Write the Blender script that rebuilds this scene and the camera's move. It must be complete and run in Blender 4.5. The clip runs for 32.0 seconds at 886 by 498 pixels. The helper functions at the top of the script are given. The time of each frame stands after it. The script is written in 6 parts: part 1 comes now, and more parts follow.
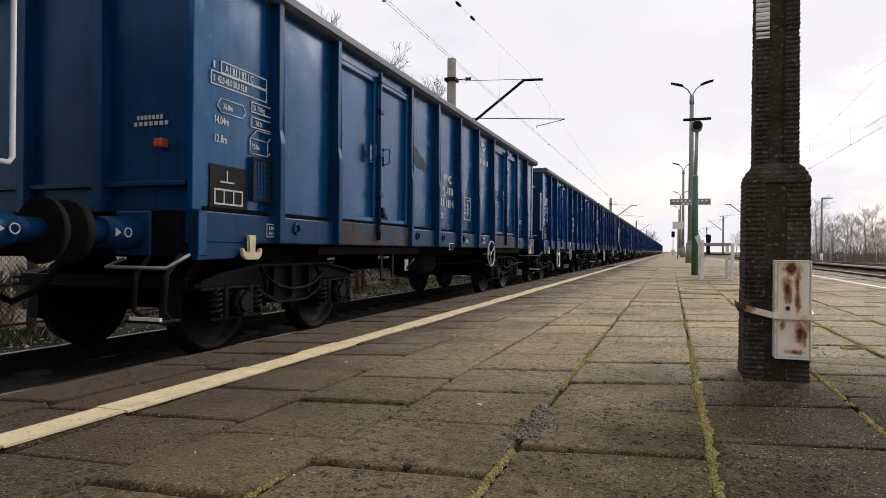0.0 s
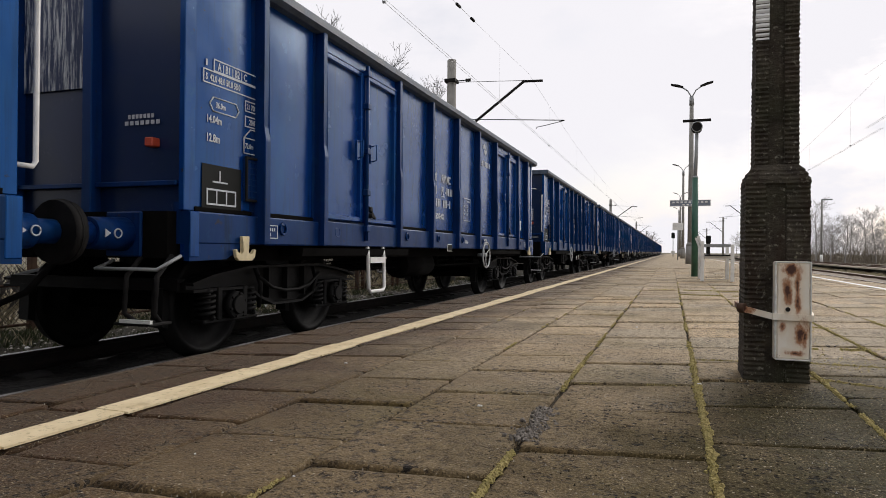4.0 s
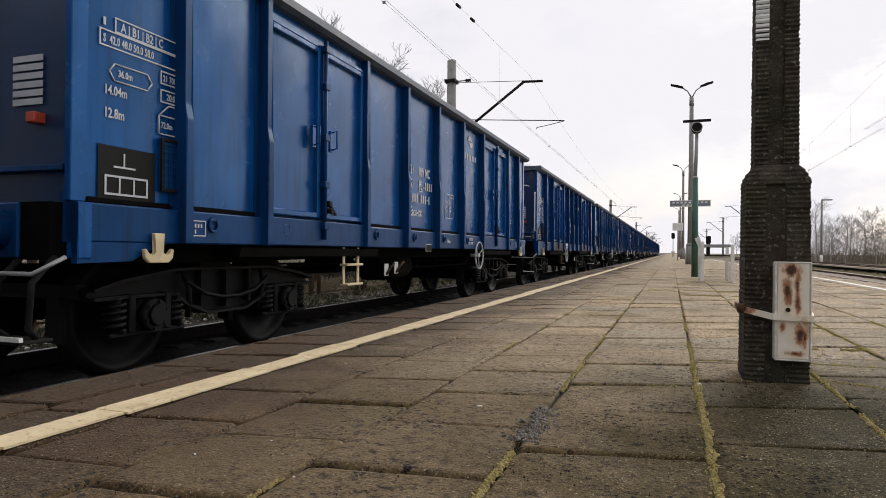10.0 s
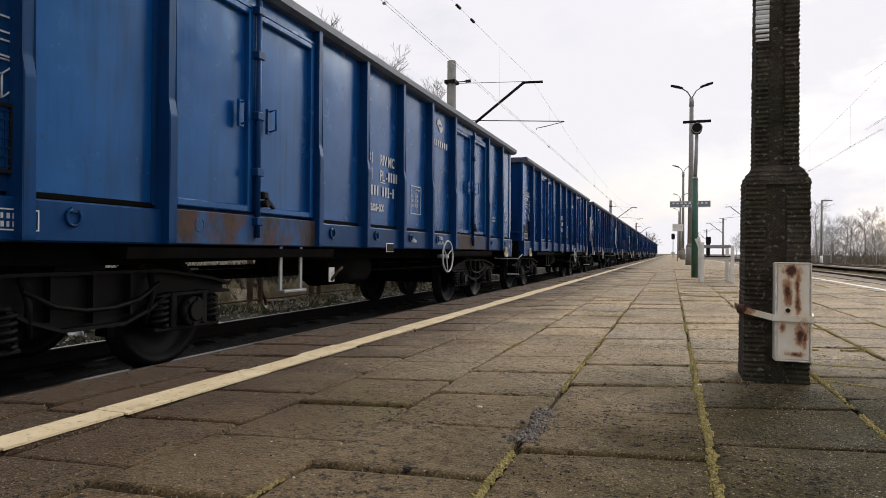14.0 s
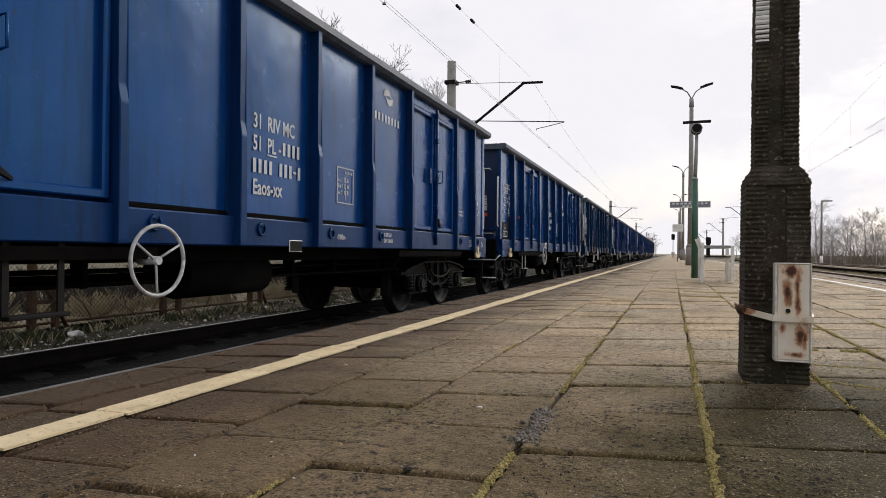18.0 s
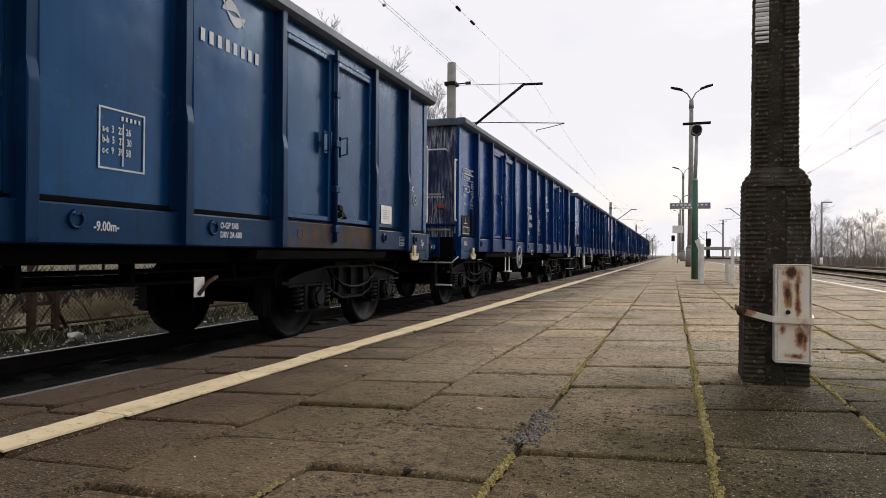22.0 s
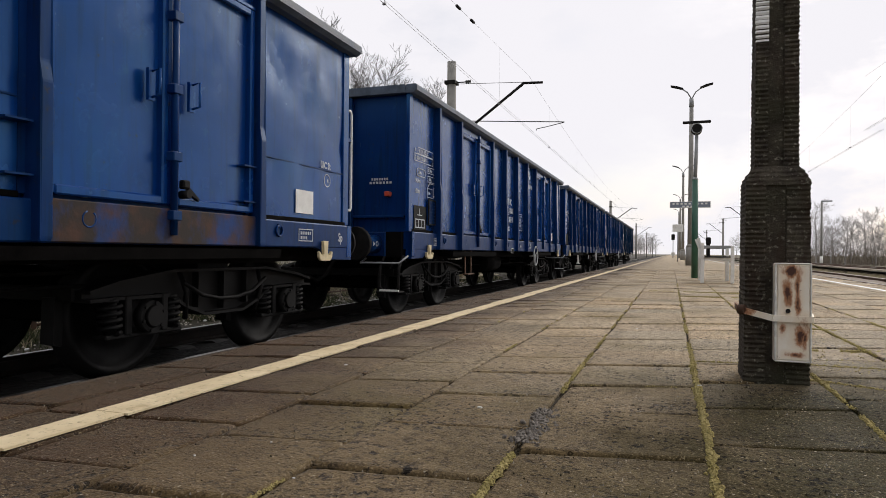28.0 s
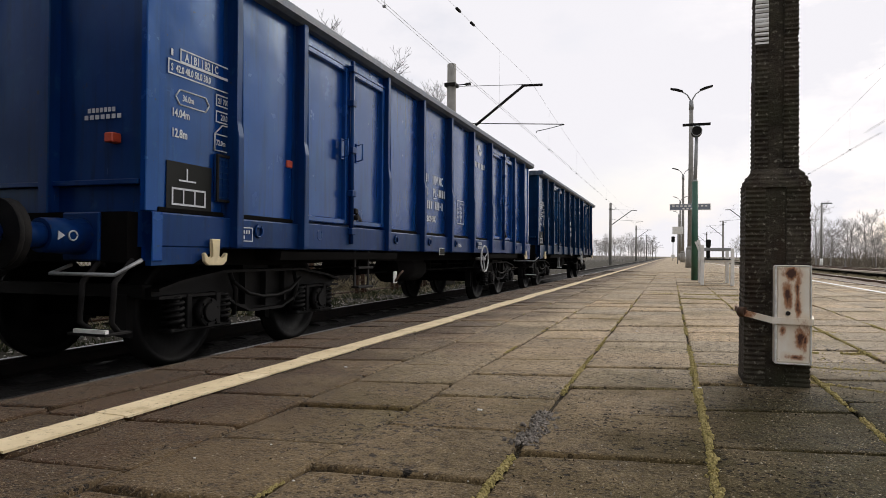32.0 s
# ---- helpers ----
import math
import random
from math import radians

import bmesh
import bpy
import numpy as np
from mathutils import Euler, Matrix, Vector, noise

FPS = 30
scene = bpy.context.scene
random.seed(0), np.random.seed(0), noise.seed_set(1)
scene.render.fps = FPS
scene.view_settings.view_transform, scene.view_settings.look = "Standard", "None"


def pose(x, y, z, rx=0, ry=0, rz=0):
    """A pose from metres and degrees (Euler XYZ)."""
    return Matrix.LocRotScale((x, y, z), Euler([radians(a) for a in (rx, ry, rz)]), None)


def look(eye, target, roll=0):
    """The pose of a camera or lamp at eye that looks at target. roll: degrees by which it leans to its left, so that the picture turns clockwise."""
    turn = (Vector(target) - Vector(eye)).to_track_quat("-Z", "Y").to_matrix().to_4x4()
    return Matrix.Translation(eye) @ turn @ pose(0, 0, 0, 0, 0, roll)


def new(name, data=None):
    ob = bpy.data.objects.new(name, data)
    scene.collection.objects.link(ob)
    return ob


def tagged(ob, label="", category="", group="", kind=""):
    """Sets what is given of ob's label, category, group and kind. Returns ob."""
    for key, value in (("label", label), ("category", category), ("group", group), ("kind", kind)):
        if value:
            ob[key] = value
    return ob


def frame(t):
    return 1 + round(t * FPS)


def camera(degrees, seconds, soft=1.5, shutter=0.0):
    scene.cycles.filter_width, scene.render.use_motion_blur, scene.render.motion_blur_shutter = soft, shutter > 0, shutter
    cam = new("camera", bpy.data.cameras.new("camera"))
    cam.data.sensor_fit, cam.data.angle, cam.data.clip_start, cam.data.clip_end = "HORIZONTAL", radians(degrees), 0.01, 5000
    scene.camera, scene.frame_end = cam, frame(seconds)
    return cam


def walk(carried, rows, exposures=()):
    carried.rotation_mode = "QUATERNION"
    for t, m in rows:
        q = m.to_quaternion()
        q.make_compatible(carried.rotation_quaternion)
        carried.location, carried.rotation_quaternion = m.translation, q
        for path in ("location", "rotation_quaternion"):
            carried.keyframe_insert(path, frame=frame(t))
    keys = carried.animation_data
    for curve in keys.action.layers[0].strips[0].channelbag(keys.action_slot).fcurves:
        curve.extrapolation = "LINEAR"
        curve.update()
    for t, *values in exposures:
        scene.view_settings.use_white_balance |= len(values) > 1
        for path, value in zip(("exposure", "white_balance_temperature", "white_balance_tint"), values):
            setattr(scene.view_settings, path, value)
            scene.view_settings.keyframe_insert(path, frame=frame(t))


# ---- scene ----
cam = camera(69.1, 32.0, soft=0.9, shutter=0.0)
EYE = (0.0, 0.0, 0.7076)
FOCAL = 1138.6          # focal length where the picture is 1568 wide
YAW, PITCH, ROLL = 19.549, 0.144, 0.527

# small tilts of the propped phone: seconds, tilt in units of 1/FOCAL
TILTS = [
    (0, -2.4), (0.5, -1.8), (1, -0.7), (1.5, -2.1), (2, -3.1), (2.5, -2), (3, -1.4), (3.5, -0.3),
    (5.5, -0.4), (6, 1.5), (6.5, -1.5), (7, -1.5), (7.5, 0), (8, 1.7), (8.5, 0), (9, 0),
    (9.5, -0.6), (10, 0.3), (10.5, 0.3), (11, 0), (11.5, 0), (12, 0.4), (12.5, 2.5), (13, 1.5),
    (13.5, 0), (14, 1.5), (14.5, 1.5), (16.5, 1.8), (17, 3.1), (17.5, 4.6), (18, 2.2), (18.5, 3.9),
    (19, 3.5), (19.5, 4.7), (20, 3.1), (20.5, 1), (21, 3.1), (21.5, 3.3), (22, 4.6), (22.5, 2.2),
    (23, 1.9), (23.5, 4.3), (24, 5), (24.5, 4.7), (25, 3.1), (25.5, 3.1), (27.5, 3.1), (28, 2.5),
    (28.5, 3.3), (29, 4.7), (29.5, 5), (30, 2.4), (30.5, 2.5), (31, 4.9), (31.5, 5.6), (32, 6.5)]


def aim(tilt):
    p = radians(PITCH) + tilt / FOCAL
    a = radians(YAW)
    d = Vector((-math.sin(a) * math.cos(p), math.cos(a) * math.cos(p), math.sin(p)))
    return look(EYE, Vector(EYE) + d * 10, ROLL)


walk(cam, [(t, aim(d)) for t, d in TILTS])

# ---- world and light ----
SUN_EL, SUN_AZ = 30.0, 22.0     # azimuth: degrees clockwise from the track's direction (+y)


def build_world():
    w = bpy.data.worlds.new("overcast_sky")
    w.use_nodes = True
    scene.world = w
    nt = w.node_tree
    nt.nodes.clear()
    out = nt.nodes.new("ShaderNodeOutputWorld")
    bg = nt.nodes.new("ShaderNodeBackground")
    bg.inputs["Strength"].default_value = 0.10
    sky = nt.nodes.new("ShaderNodeTexSky")
    sky.sky_type = "NISHITA"
    sky.sun_disc = False
    sky.sun_elevation = radians(SUN_EL)
    sky.sun_rotation = radians(SUN_AZ)
    sky.air_density, sky.dust_density, sky.ozone_density = 1.0, 2.0, 1.0
    tc = nt.nodes.new("ShaderNodeTexCoord")
    mp = nt.nodes.new("ShaderNodeMapping")
    mp.inputs["Scale"].default_value = (1.6, 1.6, 3.6)
    nz = nt.nodes.new("ShaderNodeTexNoise")
    nz.inputs["Scale"].default_value = 1.7
    nz.inputs["Detail"].default_value = 7.0
    nz.inputs["Roughness"].default_value = 0.55
    ramp = nt.nodes.new("ShaderNodeValToRGB")
    ramp.color_ramp.elements[0].position, ramp.color_ramp.elements[0].color = 0.36, (0.7, 0.7, 0.7, 1)
    ramp.color_ramp.elements[1].position, ramp.color_ramp.elements[1].color = 0.50, (1, 1, 1, 1)
    # the cloud cover is brighter towards the hidden sun
    a, e = radians(SUN_AZ), radians(SUN_EL)
    towards = nt.nodes.new("ShaderNodeVectorMath")
    towards.operation = "DOT_PRODUCT"
    towards.inputs[1].default_value = (math.sin(a) * math.cos(e), math.cos(a) * math.cos(e), math.sin(e))
    cloud = nt.nodes.new("ShaderNodeValToRGB")
    cloud.color_ramp.elements[0].position, cloud.color_ramp.elements[0].color = 0.25, (6.2, 6.15, 6.4, 1)
    cloud.color_ramp.elements[1].position, cloud.color_ramp.elements[1].color = 0.68, (9.2, 9.0, 9.45, 1)
    half = nt.nodes.new("ShaderNodeMapRange")
    half.inputs["From Min"].default_value = -1.0
    mix = nt.nodes.new("ShaderNodeMix")
    mix.data_type = "RGBA"
    L = nt.links.new
    L(tc.outputs["Generated"], mp.inputs["Vector"])
    L(tc.outputs["Generated"], towards.inputs[0])
    L(towards.outputs["Value"], half.inputs["Value"])
    L(half.outputs["Result"], cloud.inputs["Fac"])
    L(mp.outputs["Vector"], nz.inputs["Vector"])
    L(nz.outputs["Fac"], ramp.inputs["Fac"])
    L(ramp.outputs["Color"], mix.inputs["Factor"])
    L(sky.outputs["Color"], mix.inputs["A"])
    L(cloud.outputs["Color"], mix.inputs["B"])
    L(mix.outputs["Result"], bg.inputs["Color"])
    L(bg.outputs["Background"], out.inputs["Surface"])
    sun = new("sun", bpy.data.lights.new("sun", "SUN"))
    sun.data.energy, sun.data.angle, sun.data.color = 1.25, radians(26), (1.0, 0.95, 0.88)
    a, e = radians(SUN_AZ), radians(SUN_EL)
    d = Vector((math.sin(a) * math.cos(e), math.cos(a) * math.cos(e), math.sin(e)))
    sun.matrix_world = look(d * 50, (0, 0, 0))


build_world()
scene.view_settings.exposure = 0.0

# ---- materials ----


class Nodes:
    """Short hand for node trees."""

    def __init__(self, name):
        self.m = bpy.data.materials.new(name)
        self.m.use_nodes = True
        self.t = self.m.node_tree
        self.b = self.t.nodes["Principled BSDF"]
        self.pos = self.node("ShaderNodeTexCoord").outputs["Object"]

    def node(self, kind, **inputs):
        n = self.t.nodes.new(kind)
        for k, v in inputs.items():
            self.plug(v, n.inputs[k.replace("_", " ")])
        return n

    def plug(self, v, socket):
        if isinstance(v, bpy.types.NodeSocket):
            self.t.links.new(v, socket)
        else:
            socket.default_value = v

    def shuffle(self):
        """Another stretch of the pattern for each object."""
        r = self.node("ShaderNodeObjectInfo").outputs["Random"]
        off = self.node("ShaderNodeVectorMath", Vector=self.pos)
        off.operation = "ADD"
        sc = self.node("ShaderNodeMath", Value=r)
        sc.operation = "MULTIPLY"
        sc.inputs[1].default_value = 83.0
        self.plug(sc.outputs[0], off.inputs[1])
        self.pos = off.outputs["Vector"]

    def world(self):
        self.pos = self.node("ShaderNodeNewGeometry").outputs["Position"]

    def noise(self, scale, detail=4.0, rough=0.55, stretch=None):
        v = self.pos
        if stretch:
            v = self.node("ShaderNodeMapping", Vector=v, Scale=stretch).outputs["Vector"]
        return self.node("ShaderNodeTexNoise", Vector=v, Scale=scale, Detail=detail, Roughness=rough).outputs["Fac"]

    def ramp(self, fac, a, b, lo=0.0, hi=1.0):
        n = self.node("ShaderNodeMapRange", Value=fac)
        n.inputs["From Min"].default_value, n.inputs["From Max"].default_value = a, b
        n.inputs["To Min"].default_value, n.inputs["To Max"].default_value = lo, hi
        return n.outputs["Result"]

    def mix(self, fac, a, b, blend="MIX"):
        n = self.node("ShaderNodeMix")
        n.data_type, n.blend_type = "RGBA", blend
        for v, key in ((fac, "Factor"), (a, "A"), (b, "B")):
            if isinstance(v, tuple) and len(v) == 3:
                v = (*v, 1)
            sock = [s for s in n.inputs if s.name == key and (key == "Factor") == (s.type == "VALUE") and s.type in ("VALUE", "RGBA")][0]
            self.plug(v, sock)
        return [s for s in n.outputs if s.type == "RGBA"][0]

    def math(self, op, a, b=None):
        n = self.node("ShaderNodeMath")
        n.operation = op
        self.plug(a, n.inputs[0])
        if b is not None:
            self.plug(b, n.inputs[1])
        return n.outputs[0]

    def bump(self, height, strength=0.3, distance=0.01):
        n = self.node("ShaderNodeBump", Height=height, Strength=strength, Distance=distance)
        self.t.links.new(n.outputs["Normal"], self.b.inputs["Normal"])

    def out(self, color=None, rough=None, metal=None, spec=None):
        for v, key in ((color, "Base Color"), (rough, "Roughness"), (metal, "Metallic"), (spec, "Specular IOR Level")):
            if v is not None:
                if isinstance(v, tuple) and len(v) == 3:
                    v = (*v, 1)
                self.plug(v, self.b.inputs[key])
        return self.m


def simple(name, color, rough=0.6, metal=0.0, vary=0.25, scale=8.0, bump=0.0, spec=0.5):
    k = Nodes(name)
    n = k.noise(scale, 5)
    dark = tuple(c * (1 - vary) for c in color)
    light = tuple(min(1, c * (1 + vary)) for c in color)
    fine = k.noise(scale * 9, 3)
    c = k.mix(k.ramp(n, 0.3, 0.7), dark, light)
    c = k.mix(k.ramp(fine, 0.35, 0.65, 0, 0.35), c, dark)
    if bump:
        k.bump(fine, bump, 0.004)
    return k.out(c, k.ramp(n, 0.3, 0.7, max(0.05, rough - 0.1), min(1, rough + 0.1)), metal, spec)


def paint_blue(name="blue_wagon_paint", shade_share=0.0, fresh=0.0):
    """Wagon paint: tint by wagon, dirt streaks, chips, faded clouds, and painted-in shade."""
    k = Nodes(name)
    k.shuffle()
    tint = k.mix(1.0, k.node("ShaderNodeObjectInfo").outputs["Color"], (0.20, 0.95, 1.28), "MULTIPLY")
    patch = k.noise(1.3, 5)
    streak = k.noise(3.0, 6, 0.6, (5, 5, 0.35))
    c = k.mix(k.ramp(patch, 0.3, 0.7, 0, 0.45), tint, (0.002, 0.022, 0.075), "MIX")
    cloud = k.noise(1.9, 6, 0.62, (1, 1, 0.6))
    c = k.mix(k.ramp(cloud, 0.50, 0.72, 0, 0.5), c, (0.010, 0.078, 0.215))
    c = k.mix(k.ramp(streak, 0.50, 0.72, shade_share * 0.6, 0.5 + shade_share * 0.4), c, (0.006, 0.010, 0.020))
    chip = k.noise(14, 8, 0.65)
    c = k.mix(k.ramp(chip, 0.66 - 0.05 * shade_share, 0.70, 0, 0.85), c, (0.035, 0.026, 0.024))
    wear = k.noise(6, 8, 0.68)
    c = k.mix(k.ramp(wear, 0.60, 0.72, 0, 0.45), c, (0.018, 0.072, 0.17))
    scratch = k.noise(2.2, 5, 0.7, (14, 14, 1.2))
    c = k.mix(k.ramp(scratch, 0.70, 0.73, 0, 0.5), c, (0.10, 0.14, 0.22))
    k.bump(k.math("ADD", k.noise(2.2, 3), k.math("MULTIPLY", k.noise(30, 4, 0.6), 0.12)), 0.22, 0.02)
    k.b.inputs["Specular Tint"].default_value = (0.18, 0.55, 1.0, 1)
    k.b.inputs["Coat Weight"].default_value = 0.11 * (1 - shade_share) + fresh
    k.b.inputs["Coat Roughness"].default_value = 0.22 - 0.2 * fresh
    return k.out(c, k.ramp(k.noise(4, 6), 0.3, 0.7, 0.14 + 0.25 * shade_share, 0.30 + 0.25 * shade_share), 0.0, k.ramp(patch, 0.3, 0.7, 0.80 - 0.64 * shade_share, 0.52 - 0.42 * shade_share))


def splashed_blue(name="splashed_blue_paint", least=0.40):
    """The wagon's paint, end wall shade put in, under dried white splashes that ran down."""
    k = Nodes(name)
    k.shuffle()
    # tint darkened to carry the shade of the end wall
    tint = k.mix(1.0, k.node("ShaderNodeObjectInfo").outputs["Color"], (0.42, 0.42, 0.45), "MULTIPLY")
    big = k.noise(1.1, 3, 0.5, (1, 1, 0.5))
    run = k.noise(7.0, 7, 0.7, (4.6, 4.6, 0.38))
    f = k.node("ShaderNodeMath", Value=k.ramp(big, least, least + 0.1))
    f.operation = "MULTIPLY"
    k.plug(k.ramp(run, 0.47, 0.62), f.inputs[1])
    c = k.mix(f.outputs[0], tint, (0.60, 0.62, 0.63))
    return k.out(c, 0.45, 0.0, 0.5)


def speckled_blue():
    """Paint, end wall shade put in, with many small white spatters."""
    k = Nodes("speckled_blue_paint")
    k.shuffle()
    # the end's shade again, multiplied into the tint
    tint = k.mix(1.0, k.node("ShaderNodeObjectInfo").outputs["Color"], (0.42, 0.42, 0.45), "MULTIPLY")
    bent = k.node("ShaderNodeVectorMath", Vector=k.pos)
    bent.operation = "ADD"
    k.plug(k.node("ShaderNodeTexNoise", Vector=k.pos, Scale=16.0, Detail=3.0).outputs["Color"], bent.inputs[1])
    v = k.node("ShaderNodeTexVoronoi", Vector=bent.outputs["Vector"], Scale=26.0)
    size = k.node("ShaderNodeSeparateColor", Color=v.outputs["Color"]).outputs["Red"]
    spots = k.ramp(k.math("SUBTRACT", v.outputs["Distance"], k.ramp(size, 0.55, 1.0, -0.05, 0.22)), 0.0, 0.06, 1.0, 0.0)
    area = k.ramp(k.noise(2.0, 4), 0.45, 0.6)
    f = k.node("ShaderNodeMath", Value=spots)
    f.operation = "MULTIPLY"
    k.plug(area, f.inputs[1])
    c = k.mix(f.outputs[0], tint, (0.5, 0.55, 0.6))
    c = k.mix(k.ramp(k.noise(3, 5), 0.5, 0.75, 0, 0.5), c, (0.02, 0.03, 0.06))
    c = k.mix(k.ramp(k.noise(1.1, 5), 0.4, 0.65, 0, 0.6), c, (0.006, 0.018, 0.05))
    return k.out(c, 0.34, 0.0, 0.5)


def slab_mat():
    """Old concrete paving slabs: damp, stained, with pits, chips and pale grains."""
    k = Nodes("worn_paving_concrete")
    k.world()
    rnd = k.node("ShaderNodeObjectInfo").outputs["Random"]
    isl = k.node("ShaderNodeNewGeometry").outputs["Random Per Island"]
    fr = k.math("FRACT", k.math("ADD", rnd, isl))
    base = k.mix(fr, (0.122, 0.085, 0.036), (0.190, 0.138, 0.062))
    stain = k.noise(1.3, 7, 0.62)
    c = k.mix(k.ramp(stain, 0.44, 0.64, 0, 0.75), base, (0.095, 0.064, 0.026))
    x = k.node("ShaderNodeSeparateXYZ", Vector=k.pos).outputs["X"]
    # trodden pale strip along the middle of the platform
    wander = k.math("ADD", x, k.ramp(k.noise(0.5, 4), 0.3, 0.7, -0.7, 0.7))
    trod = k.math("MULTIPLY", k.ramp(wander, -1.5, -0.5), k.ramp(wander, 0.9, 0.2))
    c = k.mix(k.math("MULTIPLY", trod, 0.55), c, (0.31, 0.245, 0.150))
    # paler with distance: the sheen at grazing view is painted into the colour
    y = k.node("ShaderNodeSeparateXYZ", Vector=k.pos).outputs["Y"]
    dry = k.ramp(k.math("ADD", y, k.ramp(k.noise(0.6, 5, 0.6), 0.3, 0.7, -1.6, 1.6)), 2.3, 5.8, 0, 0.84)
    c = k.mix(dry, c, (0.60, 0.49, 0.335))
    pale = k.noise(3.1, 7, 0.66)
    c = k.mix(k.ramp(pale, 0.54, 0.70, 0, 0.6), c, (0.30, 0.235, 0.13))
    green = k.noise(0.9, 5, 0.6)
    c = k.mix(k.ramp(green, 0.50, 0.66, 0, 0.55), c, (0.15, 0.128, 0.032))
    # rusty brake dust near the track edge
    rust = k.ramp(k.math("ADD", x, k.ramp(k.noise(1.7, 6), 0.3, 0.7, -0.4, 0.4)), -1.15, -2.15, 0, 0.92)
    c = k.mix(rust, c, (0.040, 0.015, 0.004))
    # damp black dirt gathered round the foot of the post
    d = k.node("ShaderNodeVectorMath", Vector=k.pos)
    d.operation = "DISTANCE"
    d.inputs[1].default_value = (1.62, 2.6, 0.0)
    wob = k.math("ADD", d.outputs["Value"], k.ramp(k.noise(2.2, 5), 0.2, 0.8, -0.5, 0.5))
    damp = k.ramp(wob, 2.7, 1.3, 0, 0.94)
    c = k.mix(damp, c, (0.034, 0.033, 0.014))
    # every slab has its own shade
    c = k.mix(1.0, c, k.mix(fr, (1.20, 1.16, 1.10), (0.84, 0.84, 0.84)), "MULTIPLY")
    fr2 = k.math("FRACT", k.math("MULTIPLY", fr, 7.31))
    c = k.mix(1.0, c, k.mix(fr2, (1.03, 1.0, 0.92), (0.94, 1.0, 1.03)), "MULTIPLY")
    c = k.mix(1.0, c, (1.06, 1.0, 0.97), "MULTIPLY")
    # coarse mottling, then grains of sand
    mott = k.noise(19, 6, 0.72)
    c = k.mix(k.ramp(mott, 0.46, 0.66, 0.0, 0.68), c, (0.046, 0.030, 0.011))
    sand = k.noise(115, 2, 0.6)
    c = k.mix(k.ramp(sand, 0.53, 0.70, 0.0, 0.75), c, (0.024, 0.016, 0.006))
    patchy = k.ramp(k.noise(4.5, 5, 0.65), 0.35, 0.65, 0.25, 1.0)
    c = k.mix(k.math("MULTIPLY", k.ramp(sand, 0.42, 0.30, 0.0, 0.7), patchy), c, (0.48, 0.38, 0.22))
    grit = k.node("ShaderNodeTexVoronoi", Vector=k.pos, Scale=50.0)
    cell = k.node("ShaderNodeSeparateColor", Color=grit.outputs["Color"]).outputs["Red"]
    rough_area = k.ramp(k.noise(2.4, 4, 0.6), 0.40, 0.60, 0.15, 1.0)
    pale_grain = k.math("MULTIPLY", k.ramp(cell, 0.90, 0.92), k.ramp(grit.outputs["Distance"], 0.24, 0.14))
    c = k.mix(k.math("MULTIPLY", pale_grain, 0.8), c, (0.48, 0.42, 0.31))
    # pits: small round ones and larger torn ones, their shade painted near-black
    dot = k.math("MULTIPLY", k.ramp(cell, 0.25, 0.22), k.ramp(grit.outputs["Distance"], 0.52, 0.40))
    torn = k.math("MULTIPLY", k.ramp(k.noise(40, 3, 0.6), 0.60, 0.615), rough_area)
    worn = k.math("MULTIPLY", k.ramp(k.noise(22, 5, 0.72), 0.575, 0.59), k.ramp(k.noise(1.5, 3), 0.50, 0.58))
    torn = k.math("MAXIMUM", torn, worn)
    hole = k.math("MAXIMUM", k.math("MULTIPLY", dot, rough_area), torn)
    c = k.mix(k.math("MULTIPLY", hole, 0.94), c, (0.004, 0.003, 0.002))
    h = k.math("SUBTRACT", k.math("MULTIPLY", sand, 0.5), k.math("MULTIPLY", hole, 0.9))
    k.bump(k.math("ADD", h, k.math("MULTIPLY", mott, -0.8)), 0.95, 0.014)
    k.plug(k.ramp(damp, 0, 0.8, 0.20, 0.0), k.b.inputs["Sheen Weight"])
    k.b.inputs["Sheen Roughness"].default_value = 0.28
    k.b.inputs["Sheen Tint"].default_value = (1.0, 0.83, 0.66, 1)
    return k.out(c, k.ramp(stain, 0.3, 0.7, 0.60, 0.85), 0.0, k.ramp(damp, 0, 0.9, 0.24, 0.05))


def ground_mat(name, a, b, scale=1.5, grit=60.0, rough=0.95):
    k = Nodes(name)
    k.world()
    n = k.noise(scale, 8, 0.65)
    v = k.node("ShaderNodeTexVoronoi", Vector=k.pos, Scale=grit)
    cell = k.node("ShaderNodeSeparateColor", Color=v.outputs["Color"]).outputs["Red"]
    c = k.mix(k.ramp(n, 0.35, 0.65), a, b)
    c = k.mix(k.ramp(cell, 0.2, 0.9, 0, 0.6), c, tuple(x * 0.35 for x in a))
    k.bump(v.outputs["Distance"], 0.8, 0.02)
    return k.out(c, rough, 0, 0.3)


def ribbed_concrete():
    k = Nodes("dark_weathered_concrete")
    n = k.noise(9, 7, 0.65)
    s = k.noise(4, 5, 0.6, (3, 3, 0.5))
    c = k.mix(k.ramp(n, 0.3, 0.7), (0.020, 0.016, 0.012), (0.095, 0.080, 0.058))
    c = k.mix(k.ramp(s, 0.5, 0.7, 0, 0.55), c, (0.040, 0.022, 0.013))
    c = k.mix(k.ramp(k.noise(2.3, 4), 0.50, 0.68, 0, 0.6), c, (0.030, 0.036, 0.014))
    lich = k.noise(38, 6, 0.7)
    c = k.mix(k.ramp(lich, 0.57, 0.66, 0, 0.8), c, (0.27, 0.255, 0.20))
    k.bump(k.noise(60, 5, 0.7), 1.0, 0.012)
    return k.out(c, 0.92, 0, 0.25)


